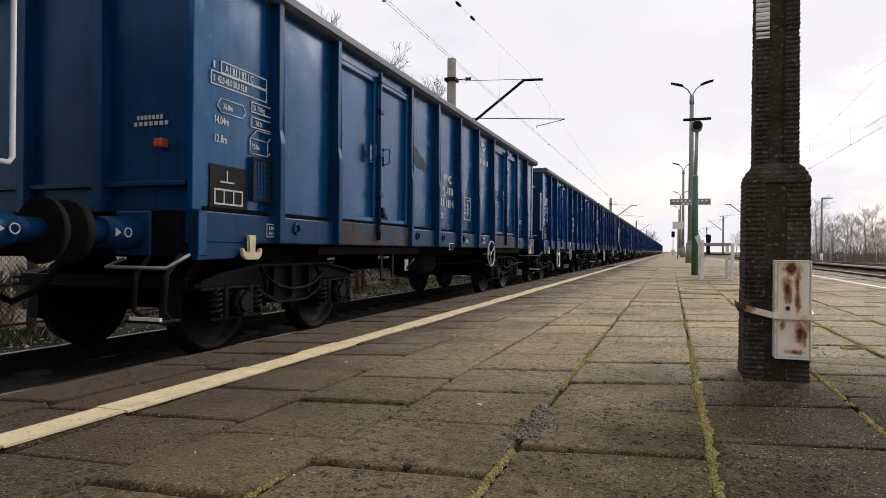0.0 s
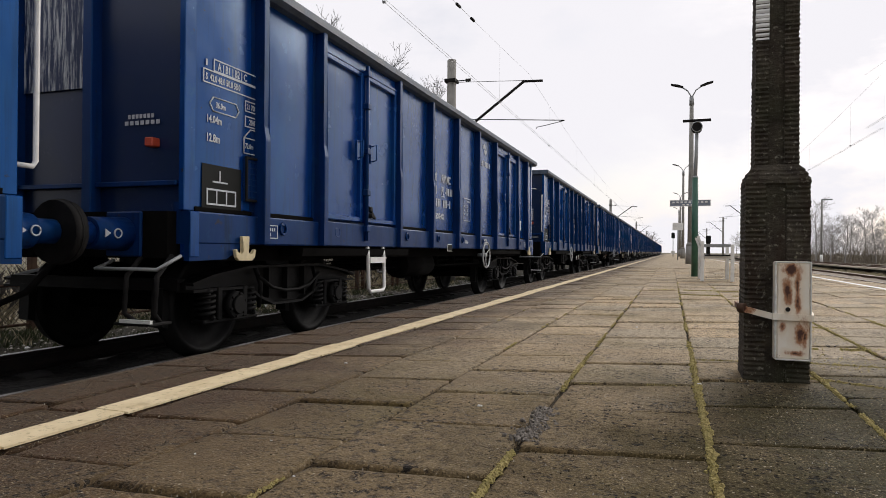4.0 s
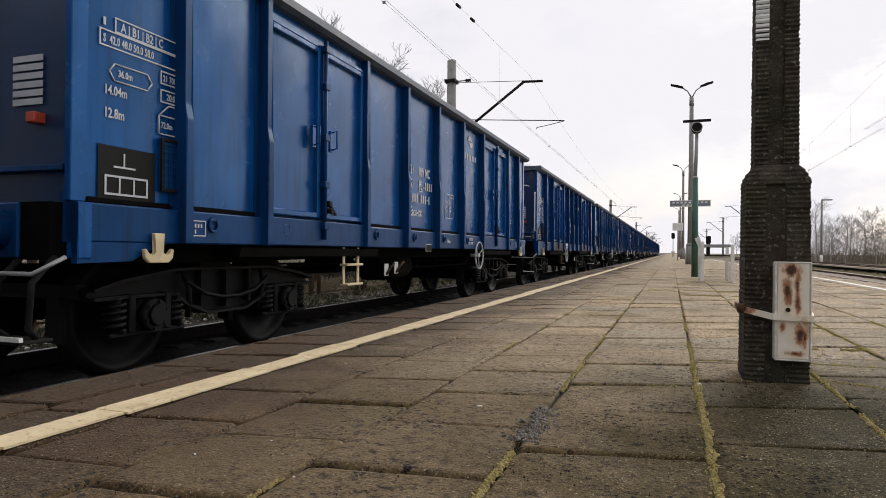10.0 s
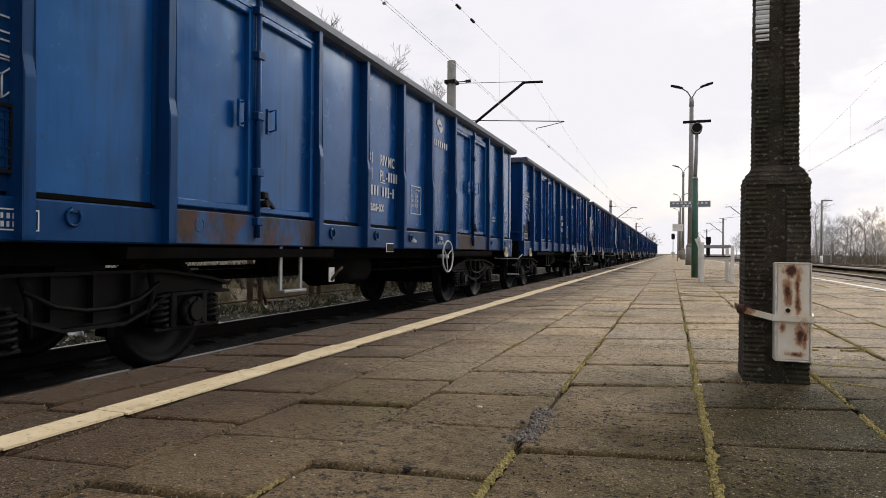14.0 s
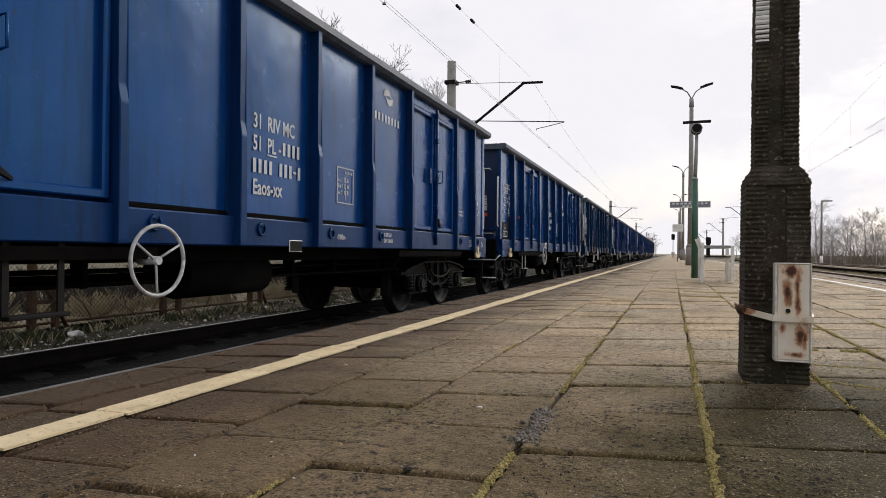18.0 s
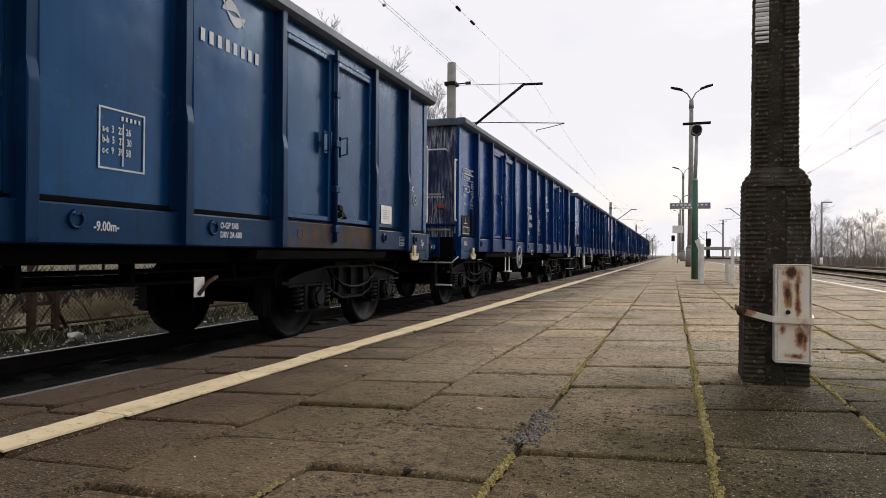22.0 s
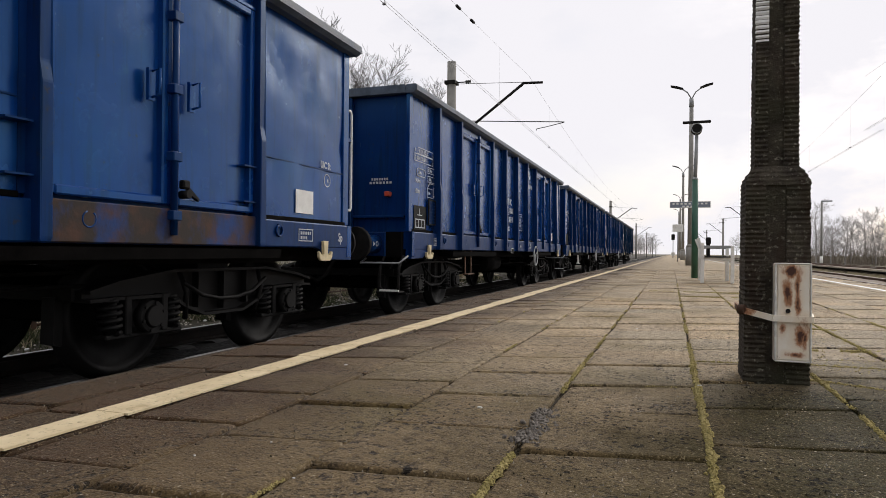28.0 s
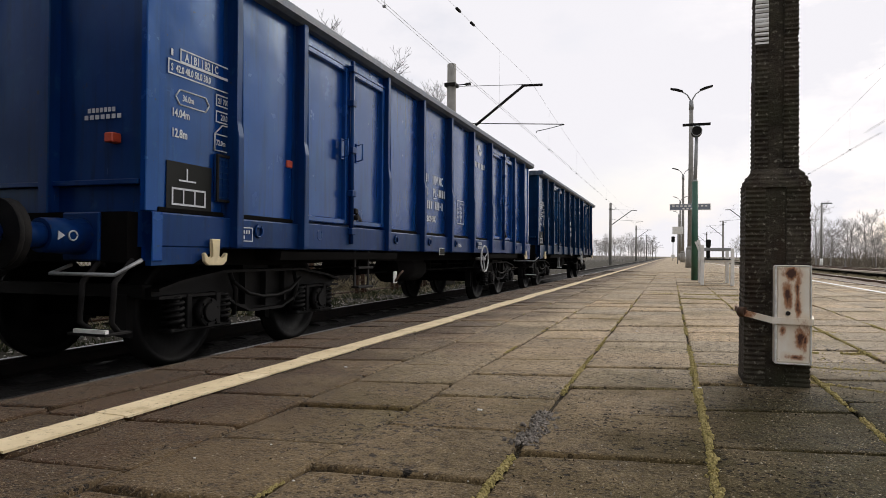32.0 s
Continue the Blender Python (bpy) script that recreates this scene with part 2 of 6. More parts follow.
def rusty_white():
    k = Nodes("cream_paint_with_rust")
    n = k.noise(16, 7, 0.68, (1.2, 1.2, 0.7))
    c = k.mix(k.ramp(k.noise(5, 5), 0.3, 0.7), (0.88, 0.78, 0.63), (0.94, 0.88, 0.76))
    near = None
    for spot, rx, rz in (((0.058, -0.22, 0.618), 0.034, 0.028), ((0.044, -0.22, 0.51), 0.018, 0.075), ((0.092, -0.22, 0.50), 0.012, 0.11), ((0.112, -0.22, 0.290), 0.026, 0.050), ((0.128, -0.22, 0.262), 0.012, 0.045), ((0.018, -0.22, 0.310), 0.012, 0.020), ((0.080, -0.22, 0.168), 0.03, 0.012), ((-0.18, -0.17, 0.40), 0.05, 0.03)):
        m = k.node("ShaderNodeVectorMath", Vector=k.pos)
        m.operation = "SUBTRACT"
        m.inputs[1].default_value = spot
        q = k.node("ShaderNodeVectorMath", Vector=m.outputs["Vector"])
        q.operation = "MULTIPLY"
        q.inputs[1].default_value = (1 / rx, 0.0, 1 / rz)
        ln = k.node("ShaderNodeVectorMath", Vector=q.outputs["Vector"])
        ln.operation = "LENGTH"
        v = ln.outputs["Value"]
        if near is None:
            near = v
        else:
            mn = k.node("ShaderNodeMath", Value=near)
            mn.operation = "MINIMUM"
            k.plug(v, mn.inputs[1])
            near = mn.outputs[0]
    wob = k.node("ShaderNodeMath", Value=near)
    wob.operation = "ADD"
    k.plug(k.ramp(n, 0.25, 0.75, -1.0, 1.0), wob.inputs[1])
    f = wob.outputs[0]
    c = k.mix(k.ramp(f, 3.2, 1.2, 0, 0.45), c, (0.72, 0.52, 0.30))
    c = k.mix(k.ramp(f, 1.5, 0.9, 0, 0.9), c, (0.40, 0.16, 0.06))
    c = k.mix(k.ramp(f, 0.85, 0.35), c, (0.075, 0.028, 0.016))
    c = k.mix(k.ramp(k.noise(30, 6, 0.7), 0.66, 0.70, 0, 0.8), c, (0.22, 0.12, 0.07))
    return k.out(c, 0.55, 0, 0.4)


def rusty_steel(name="rusty_steel", a=(0.06, 0.035, 0.022), b=(0.11, 0.06, 0.035)):
    k = Nodes(name)
    n = k.noise(6, 7, 0.65)
    c = k.mix(k.ramp(n, 0.35, 0.65), a, b)
    k.bump(k.noise(50, 4), 0.4, 0.003)
    return k.out(c, 0.85, 0.0, 0.3)


def sill_paint():
    """Blue sill worn to brown rust below the doors."""
    k = Nodes("worn_sill_paint")
    k.shuffle()
    tint = k.node("ShaderNodeObjectInfo").outputs["Color"]
    n = k.noise(2.6, 7, 0.65, (1, 1, 0.5))
    c = k.mix(k.ramp(n, 0.38, 0.54), tint, (0.026, 0.018, 0.014))
    c = k.mix(k.ramp(k.noise(7, 6), 0.46, 0.66, 0, 0.75), c, (0.075, 0.030, 0.016))
    k.bump(k.noise(40, 4), 0.35, 0.004)
    return k.out(c, 0.7, 0, 0.35)


def line_paint():
    """Yellow line paint, worn through to the concrete in places."""
    k = Nodes("worn_yellow_line_paint")
    k.world()
    c = k.mix(k.ramp(k.noise(5, 6, 0.6), 0.3, 0.7), (0.66, 0.52, 0.30), (0.86, 0.72, 0.47))
    c = k.mix(k.ramp(k.noise(34, 6, 0.7), 0.56, 0.66, 0, 0.8), c, (0.30, 0.22, 0.12))
    c = k.mix(k.ramp(k.noise(3, 6, 0.7), 0.60, 0.72, 0, 0.6), c, (0.34, 0.25, 0.13))
    k.bump(k.noise(60, 5, 0.6), 0.5, 0.004)
    return k.out(c, 0.75, 0, 0.25)


BLUE = paint_blue()
# darker blues: the shade on posts, sills and end walls is put into the colour
POSTBLUE = paint_blue("grimy_shaded_post_paint", 0.75)
ENDBLUE = paint_blue("shaded_blue_end_paint", 0.63)
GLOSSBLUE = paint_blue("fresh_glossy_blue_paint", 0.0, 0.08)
SPLASH = splashed_blue()
HALFSPLASH = splashed_blue("half_splashed_blue_paint", 0.52)
SPECK = speckled_blue()
DENSE = splashed_blue("dense_dried_splash", 0.22)
SILL = sill_paint()
SLAB = slab_mat()
POLE = ribbed_concrete()
PLATE = rusty_white()
BOXGREY = simple("chalky_grey_paint", (0.80, 0.77, 0.70), 0.7, 0, 0.3, 22, 0.2)
# underframe and bogie steel: very low, nearly even tones
BLACK = simple("near_black_underframe", (0.0060, 0.0055, 0.0052), 0.95, 0, 0.5, 6, 0.3, 0.04)
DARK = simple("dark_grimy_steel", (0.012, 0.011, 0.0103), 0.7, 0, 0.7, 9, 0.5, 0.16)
BOGIEBLACK = simple("near_black_cast_steel", (0.0052, 0.0048, 0.0045), 0.62, 0, 0.8, 11, 0.5, 0.18)
WHITE = simple("grimy_white_paint", (0.80, 0.79, 0.75), 0.5, 0, 0.16, 7)
LETTER = simple("white_stencil_paint", (0.55, 0.57, 0.60), 0.55, 0, 0.14, 12)
CREAM = simple("cream_paint", (0.66, 0.55, 0.33), 0.55, 0, 0.2, 9)
YELLOW = line_paint()
RUST = rusty_steel()
RED = simple("red_reflector", (0.5, 0.07, 0.03), 0.4, 0, 0.1)
GREY = simple("galvanised_grey", (0.30, 0.31, 0.31), 0.55, 0.2, 0.15)
CONC = simple("grey_concrete", (0.27, 0.26, 0.235), 0.9, 0, 0.2, 5, 0.4)
GREEN = simple("green_pole_paint", (0.035, 0.115, 0.075), 0.45, 0, 0.25, 4)
SIGNYELLOW = simple("yellow_warning_sign", (0.75, 0.50, 0.06), 0.5, 0, 0.12)
PATCHBLUE = simple("dark_touch_up_paint", (0.008, 0.022, 0.05), 0.5, 0, 0.2, 6, 0.1, 0.2)
PANEL_BLACK = simple("black_notice_panel", (0.009, 0.010, 0.009), 0.6, 0, 0.3, 8, 0, 0.12)
SIGNBLUE = simple("faded_sign_face", (0.20, 0.225, 0.275), 0.4, 0, 0.1)
RIMGREY = simple("worn_grey_rim_paint", (0.075, 0.098, 0.135), 0.48, 0, 0.5, 5, 0.4, 0.3)
DARKRAIL = rusty_steel("near_black_rail", (0.009, 0.007, 0.006), (0.018, 0.013, 0.010))
WHEELGREY = simple("worn_pale_grey_paint", (0.50, 0.51, 0.51), 0.55, 0, 0.35, 14, 0.3)
EDGING = rusty_steel("brown_stained_edging", (0.06, 0.045, 0.03), (0.12, 0.095, 0.065))
RAILTOP = simple("worn_rail_steel", (0.16, 0.145, 0.135), 0.35, 0.7, 0.2, 12)
SLEEPER = simple("dark_oily_sleeper", (0.05, 0.046, 0.042), 0.8, 0, 0.35, 6, 0.3)
JOINT = ground_mat("brown_joint_dirt", (0.034, 0.023, 0.012), (0.050, 0.038, 0.016), 5.0, 90.0)
STRAWGROUND = ground_mat("straw_covered_soil", (0.42, 0.36, 0.24), (0.06, 0.047, 0.027), 7.0, 24.0)
# much darker than the ballast of the other tracks
BALLAST = ground_mat("near_black_ballast", (0.012, 0.011, 0.010), (0.030, 0.026, 0.022), 2.0, 22.0)
BROWNBALLAST = ground_mat("brown_dusty_ballast", (0.30, 0.245, 0.185), (0.40, 0.34, 0.27), 2.0, 22.0)
SCRUB = simple("brown_winter_scrub", (0.22, 0.185, 0.145), 0.95, 0, 0.35, 0.4)
SOIL = ground_mat("weedy_soil", (0.030, 0.025, 0.016), (0.060, 0.052, 0.028), 1.2, 30.0)
FIELD = ground_mat("dry_winter_grass_ground", (0.16, 0.14, 0.085), (0.20, 0.18, 0.11), 0.25, 14.0)
MOSS = ground_mat("yellow_green_moss", (0.58, 0.465, 0.19), (0.37, 0.31, 0.10), 6.0, 120.0)
DRYGRASS = simple("dry_grass", (0.42, 0.36, 0.23), 0.9, 0, 0.3, 3)
WEED = simple("green_weeds", (0.055, 0.068, 0.022), 0.9, 0, 0.35, 3)
BARK = simple("bare_branch_bark", (0.055, 0.048, 0.042), 0.95, 0, 0.3, 3)
# twigs paled: the haze of distance is mixed into their base colour
FARTWIG = simple("hazed_winter_twigs", (0.36, 0.335, 0.315), 0.95, 0, 0.25, 0.3)
WIRE = simple("weathered_copper_wire", (0.24, 0.24, 0.245), 0.5, 0.3, 0.2)
MESHWIRE = simple("dark_fence_wire", (0.030, 0.025, 0.020), 0.8, 0.0, 0.4, 4, 0, 0.1)
GRAVEL = simple("grey_gravel", (0.20, 0.175, 0.145), 0.9, 0, 0.85, 70)
STONE = simple("pale_litter", (0.75, 0.74, 0.7), 0.8, 0, 0.1)
PALECHIP = simple("pale_stone_chips", (0.42, 0.39, 0.33), 0.9, 0, 0.5, 9)
GLASSDARK = simple("dark_lens", (0.01, 0.01, 0.012), 0.15, 0, 0.1)

# ---- mesh helpers ----


def box(bm, x0, x1, y0, y1, z0, z1, bev=0.0):
    v = [bm.verts.new((x, y, z)) for x in (x0, x1) for y in (y0, y1) for z in (z0, z1)]
    fs = [bm.faces.new([v[i] for i in q]) for q in ((0, 1, 3, 2), (4, 6, 7, 5), (0, 4, 5, 1), (2, 3, 7, 6), (0, 2, 6, 4), (1, 5, 7, 3))]
    if bev:
        es = list({e for f in fs for e in f.edges})
        bmesh.ops.bevel(bm, geom=es, offset=bev, segments=1, affect="EDGES")


def frame_of(p0, p1):
    z = (Vector(p1) - Vector(p0)).normalized()
    x = z.orthogonal().normalized()
    return x, z.cross(x)


def cyl(bm, p0, p1, r0, r1=None, seg=10, caps=True):
    r1 = r0 if r1 is None else r1
    x, y = frame_of(p0, p1)
    rings = []
    for p, r in ((p0, r0), (p1, r1)):
        rings.append([bm.verts.new(Vector(p) + (x * math.cos(a) + y * math.sin(a)) * r) for a in [2 * math.pi * i / seg for i in range(seg)]])
    for i in range(seg):
        j = (i + 1) % seg
        bm.faces.new((rings[0][i], rings[0][j], rings[1][j], rings[1][i])).smooth = True
    if caps:
        bm.faces.new(rings[0][::-1])
        bm.faces.new(rings[1])


def tube(bm, pts, r, seg=6):
    pts = [Vector(p) for p in pts]
    x = None
    rings = []
    for i, p in enumerate(pts):
        d = (pts[min(i + 1, len(pts) - 1)] - pts[max(i - 1, 0)]).normalized()
        x = d.orthogonal().normalized() if x is None else (x - d * x.dot(d)).normalized()
        y = d.cross(x)
        rings.append([bm.verts.new(p + (x * math.cos(a) + y * math.sin(a)) * r) for a in [2 * math.pi * k / seg for k in range(seg)]])
    for a, b in zip(rings, rings[1:]):
        for k in range(seg):
            j = (k + 1) % seg
            bm.faces.new((a[k], a[j], b[j], b[k])).smooth = True
    bm.faces.new(rings[0][::-1])
    bm.faces.new(rings[-1])


def prism(bm, poly, axis, a, b):
    """A polygon of pairs, drawn out along an axis from a to b."""
    def at(p, t):
        return {"x": (t, p[0], p[1]), "y": (p[0], t, p[1]), "z": (p[0], p[1], t)}[axis]
    lo = [bm.verts.new(at(p, a)) for p in poly]
    hi = [bm.verts.new(at(p, b)) for p in poly]
    bm.faces.new(lo)
    bm.faces.new(hi[::-1])
    for i in range(len(poly)):
        j = (i + 1) % len(poly)
        bm.faces.new((lo[i], hi[i], hi[j], lo[j]))


def mesh_of(bm, name, material):
    bmesh.ops.recalc_face_normals(bm, faces=bm.faces)
    me = bpy.data.meshes.new(name)
    bm.to_mesh(me)
    bm.free()
    me.materials.append(material)
    return me


def put(name, me, parent=None, m=None, label="", color=None):
    ob = new(name, me)
    if parent is not None:
        ob.parent = parent
    if m is not None:
        ob.matrix_basis = m
    if label:
        ob["label"] = label
    if color is not None:
        ob.color = color
    return ob


def part(name, bm, material, parent, label="", m=None):
    return put(name, mesh_of(bm, name, material), parent, m, label)


def thing(name, bm, material, m=None, **tags):
    return tagged(put(name, mesh_of(bm, name, material), None, m), **tags)


def empty(name, m=None, **tags):
    ob = new(name)
    if m is not None:
        ob.matrix_basis = m
    return tagged(ob, **tags)


def words(body, size, narrow=0.74):
    """Letters as a thin mesh that stands in the y-z plane and reads along +y (seen from +x)."""
    cu = bpy.data.curves.new("lettering", "FONT")
    cu.body, cu.size, cu.resolution_u = body, size, 2
    cu.space_line = 1.05
    cu.extrude = 0.001
    cu.offset = 0.003 * size / 0.15
    ob = bpy.data.objects.new("lettering", cu)
    scene.collection.objects.link(ob)
    bpy.context.view_layer.update()
    me = bpy.data.meshes.new_from_object(ob.evaluated_get(bpy.context.evaluated_depsgraph_get()))
    bpy.data.objects.remove(ob)
    me.transform(Matrix(((0, 0, 1, 0), (narrow, 0, 0, 0), (0, 1, 0, 0), (0, 0, 0, 1))))
    me.materials.clear()
    me.materials.append(LETTER)
    return me

# ---- the place: platform, tracks, ground ----
RAIL = -0.25            # rail top; the platform's paving is at 0
AXIS = -4.775           # axis of the train's track
EDGE = -2.985           # platform edge at the train
EDGE_R = 4.85           # platform edge at the other track
AXIS_R = 6.55           # axis of the track beyond the platform
AXIS_R2 = 14.5
RAIL_R = -0.12          # rail top of those tracks
FAR = 420.0


def strip(name, x0, x1, y0, y1, z, material, **tags):
    bm = bmesh.new()
    v = [bm.verts.new(p) for p in ((x0, y0, z), (x1, y0, z), (x1, y1, z), (x0, y1, z))]
    bm.faces.new(v)
    return thing(name, bm, material, kind="structure", **tags)


def ground_sheet():
    bm = bmesh.new()
    v = [bm.verts.new(p) for p in ((-1500, -400, -0.62), (1500, -400, -0.62), (1500, 2600, -0.62), (-1500, 2600, -0.62))]
    bm.faces.new(v)
    thing("ground", bm, FIELD, label="flat dry winter grassland around the station", category="ground", kind="structure")


def bed(name, axis, label, top, material):
    """Ballast bed with a rough top."""
    rnd = random.Random(3)
    bm = bmesh.new()
    xs = [-3.2, -2.2, -1.75, -1.35, -1.0, -0.7, -0.35, 0, 0.35, 0.7, 1.0, 1.35, 1.7]
    if axis > 0:
        xs = [x for x in xs if x > -1.8]
        xs.append(2.6)
    ys = [-6 + 0.35 * i for i in range(110)] + [33 + 6 * i for i in range(65)]
    grid = []
    for y in ys:
        row = []
        for x in xs:
            z = top - (0.19 if axis < 0 else 0.09) + rnd.uniform(-0.02, 0.02)
            if x < -1.8 or x > 2:
                z -= 0.14
            row.append(bm.verts.new((axis + x, y + rnd.uniform(-0.1, 0.1), z)))
        grid.append(row)
    for a, b in zip(grid, grid[1:]):
        for i in range(len(xs) - 1):
            bm.faces.new((a[i], a[i + 1], b[i + 1], b[i]))
    thing(name, bm, material, label=label, category="ballast", kind="structure")


def track(axis, label, near, top):
    for side in (-0.7535, 0.7535):
        prof = [(-0.07, -0.17), (0.07, -0.17), (0.07, -0.155), (0.012, -0.135), (0.012, -0.045), (0.036, -0.035), (0.036, -0.004), (0.026, 0.0), (-0.026, 0.0), (-0.036, -0.004), (-0.036, -0.035), (-0.012, -0.045), (-0.012, -0.135), (-0.07, -0.155)]
        bm = bmesh.new()
        prism(bm, prof, "y", -8, FAR)
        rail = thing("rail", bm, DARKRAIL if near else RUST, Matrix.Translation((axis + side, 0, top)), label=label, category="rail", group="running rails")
        bm = bmesh.new()
        box(bm, -0.028, 0.028, -8, FAR, 0.0, 0.003)
        part("running_surface", bm, RAILTOP, rail, "bright worn running surface")
    bm = bmesh.new()
    prism(bm, [(-1.3, -0.2), (1.3, -0.2), (1.3, -0.02), (1.15, 0.0), (0.55, 0.0), (0.45, -0.05), (-0.45, -0.05), (-0.55, 0.0), (-1.15, 0.0), (-1.3, -0.02)], "y", -0.13, 0.13)
    me = mesh_of(bm, "sleeper", SLEEPER)
    n = 46 if near else 30
    for i in range(n):
        ob = put("sleeper", me, None, Matrix.Translation((axis, (-2.0 if near else 14) + 0.62 * i, top - 0.172)))
        tagged(ob, label="dark oily concrete railway sleeper in ballast", category="sleeper", group="sleepers")


def platform():
    """Platform body, coping, paving and its yellow line."""
    bm = bmesh.new()
    box(bm, EDGE + 0.10, EDGE_R - 0.1, -8, FAR, -0.7, -0.055)
    thing("platform", bm, CONC, label="long low island platform of grey concrete", category="platform", kind="structure")
    bm = bmesh.new()
    box(bm, EDGE + 0.06, EDGE_R - 0.05, 31.0, FAR, -0.055, 0.0)
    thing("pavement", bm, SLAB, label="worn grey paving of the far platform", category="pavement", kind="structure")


# columns of slabs: from, to, middle of the first joint, pitch of the joints
COLS = [(-2.985, -2.615, 2.12, 0.51), (-2.615, -2.165, 2.11, 0.532), (-2.165, -1.665, 1.615, 0.563), (-1.665, -1.13, 1.51, 0.592), (-1.13, -0.528, 1.90, 0.618), (-0.528, 0.135, 2.34, 0.648), (0.135, 0.80, 2.69, 0.645), (0.80, 1.38, 2.45, 0.645), (1.38, 2.0, 2.6, 0.645), (2.0, 2.62, 2.75, 0.645), (2.62, 3.24, 2.5, 0.645), (3.24, 3.8, 2.8, 0.645), (3.8, 4.38, 2.6, 0.645), (4.38, 4.85, 2.7, 0.645)]


def askew(y):
    """How far a joint runs out of square: the paving was laid skewed beyond the first rows."""
    return min(0.31, max(0.05, 0.1 * y - 0.05))


def slab_mesh(quad, seed):
    """A slab on four corners, with chipped, rounded edges and a slightly hollow top."""
    r = random.Random(seed)
    n = 9
    ring, corner = [], []
    for k in range(4):
        (ax, ay), (bx, by) = quad[k], quad[(k + 1) % 4]
        for i in range(n):
            t = i / n
            ring.append((ax + (bx - ax) * t, ay + (by - ay) * t))
            corner.append(i == 0)
    b = bmesh.new()
    rows = []
    broken = r.choice((0, 1, 2, 3, 9, 9)) * n
    for inset, z in ((0.0, -0.06), (0.0, -0.012), (0.006, -0.002), (0.020, 0.0)):
        row = []
        for i, (x, y) in enumerate(ring):
            chip = 0.0035 * noise.noise(Vector((x * 14 + seed, y * 14, 1))) + (0.008 * r.random() ** 4 if z > -0.05 else 0)
            if corner[i]:
                chip += 0.012 if i == broken else 0.006
            o = inset + max(chip, -0.003)
            d = math.hypot(x, y)
            row.append(b.verts.new((x * (1 - 1.25 * o / d), y * (1 - 1.25 * o / d), z - (0.002 * r.random() if -0.03 < z < -0.001 else 0))))
        rows.append(row)
    for lo, hi in zip(rows, rows[1:]):
        for i in range(len(ring)):
            j = (i + 1) % len(ring)
            b.faces.new((lo[i], lo[j], hi[j], hi[i])).smooth = True
    b.faces.new(rows[-1])
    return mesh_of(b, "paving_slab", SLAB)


def paving():
    rnd = random.Random(11)
    near = new("paving")
    tagged(near, label="uneven worn concrete paving slabs with mossy joints", category="paving", kind="structure")
    bmf = bmesh.new()
    count = 0
    for c, (x0, x1, first, pitch) in enumerate(COLS):
        half, gap = (x1 - x0) / 2, 0.006
        mid = (x0 + x1) / 2
        for i in range(-15, 50):
            y, y2 = first + i * pitch + rnd.uniform(-0.02, 0.02) * (i > 5), first + (i + 1) * pitch
            if y2 > 31.0:
                break
            s, s2 = askew(y), askew(y2)
            quad = [(x0 + gap, y - half * s + gap), (x1 - gap, y + half * s + gap), (x1 - gap, y2 + half * s2 - gap), (x0 + gap, y2 - half * s2 - gap)]
            dz = rnd.uniform(-0.010, 0.004)
            tx, ty = rnd.uniform(-0.8, 0.8), rnd.uniform(-0.7, 0.7)
            if c == 4 and i == 0:       # a slab that stands up at its near edge
                dz, tx, ty = 0.004, -0.9, 0.6
            if -0.3 < y < 13.5 and x0 < 2.0 and count < 298:
                cy = (y + y2) / 2
                me = slab_mesh([(px - mid, py - cy) for px, py in quad], c * 70 + i)
                put("paving_slab", me, near, pose(mid, cy, dz, tx, ty, rnd.uniform(-0.2, 0.2)))
                count += 1
            else:
                k = bmf.verts
                t = [k.new((px, py, dz + rnd.uniform(-0.003, 0.003))) for px, py in quad]
                l = [k.new((v.co.x, v.co.y, -0.06)) for v in t]
                bmf.faces.new(t)
                for j in range(4):
                    bmf.faces.new((t[j], l[j], l[(j + 1) % 4], t[(j + 1) % 4]))
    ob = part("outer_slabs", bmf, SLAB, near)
    ob["kind"] = "stuff"
    # dirt in the joints
    bm = bmesh.new()
    box(bm, EDGE + 0.05, EDGE_R - 0.05, -8, 31.0, -0.054, -0.022)
    thing("joint_dirt", bm, JOINT, label="dark dirt filling the joints between slabs", category="soil", kind="structure")
    # painted line in lengths
    line = empty("platform_line", label="worn yellow safety line painted along the platform edge", category="marking")
    cuts = [-8.0, -6.9, -5.8, -4.8, -3.7, -2.6, -1.5, -0.4, 0.6, 1.6, 2.13, 3.17, 3.74, 4.24]
    y = 5.4
    while y < 40:
        cuts.append(y)
        y += 1.08
    cuts += [60, 90, 130, 180, 240, 300, FAR]
    for a, b in zip(cuts, cuts[1:]):
        bm = bmesh.new()
        box(bm, -2.345 + rnd.uniform(-0.014, 0.014), -2.180 + rnd.uniform(-0.012, 0.012), a + 0.004, b - 0.004, 0.0, 0.009)
        part("line_length", bm, YELLOW, line)
    bm = bmesh.new()
    box(bm, 4.05, 4.17, -8, FAR, 0.001, 0.006)
    thing("platform_line", bm, WHITE, label="white safety line painted along the far platform edge", category="marking")
    # edge nosing
    bm = bmesh.new()
    box(bm, EDGE - 0.035, EDGE + 0.05, -8, FAR, -0.09, -0.012, 0.01)
    thing("platform_nosing", bm, EDGING, label="weathered concrete nosing along the platform edge", category="edge", kind="structure")


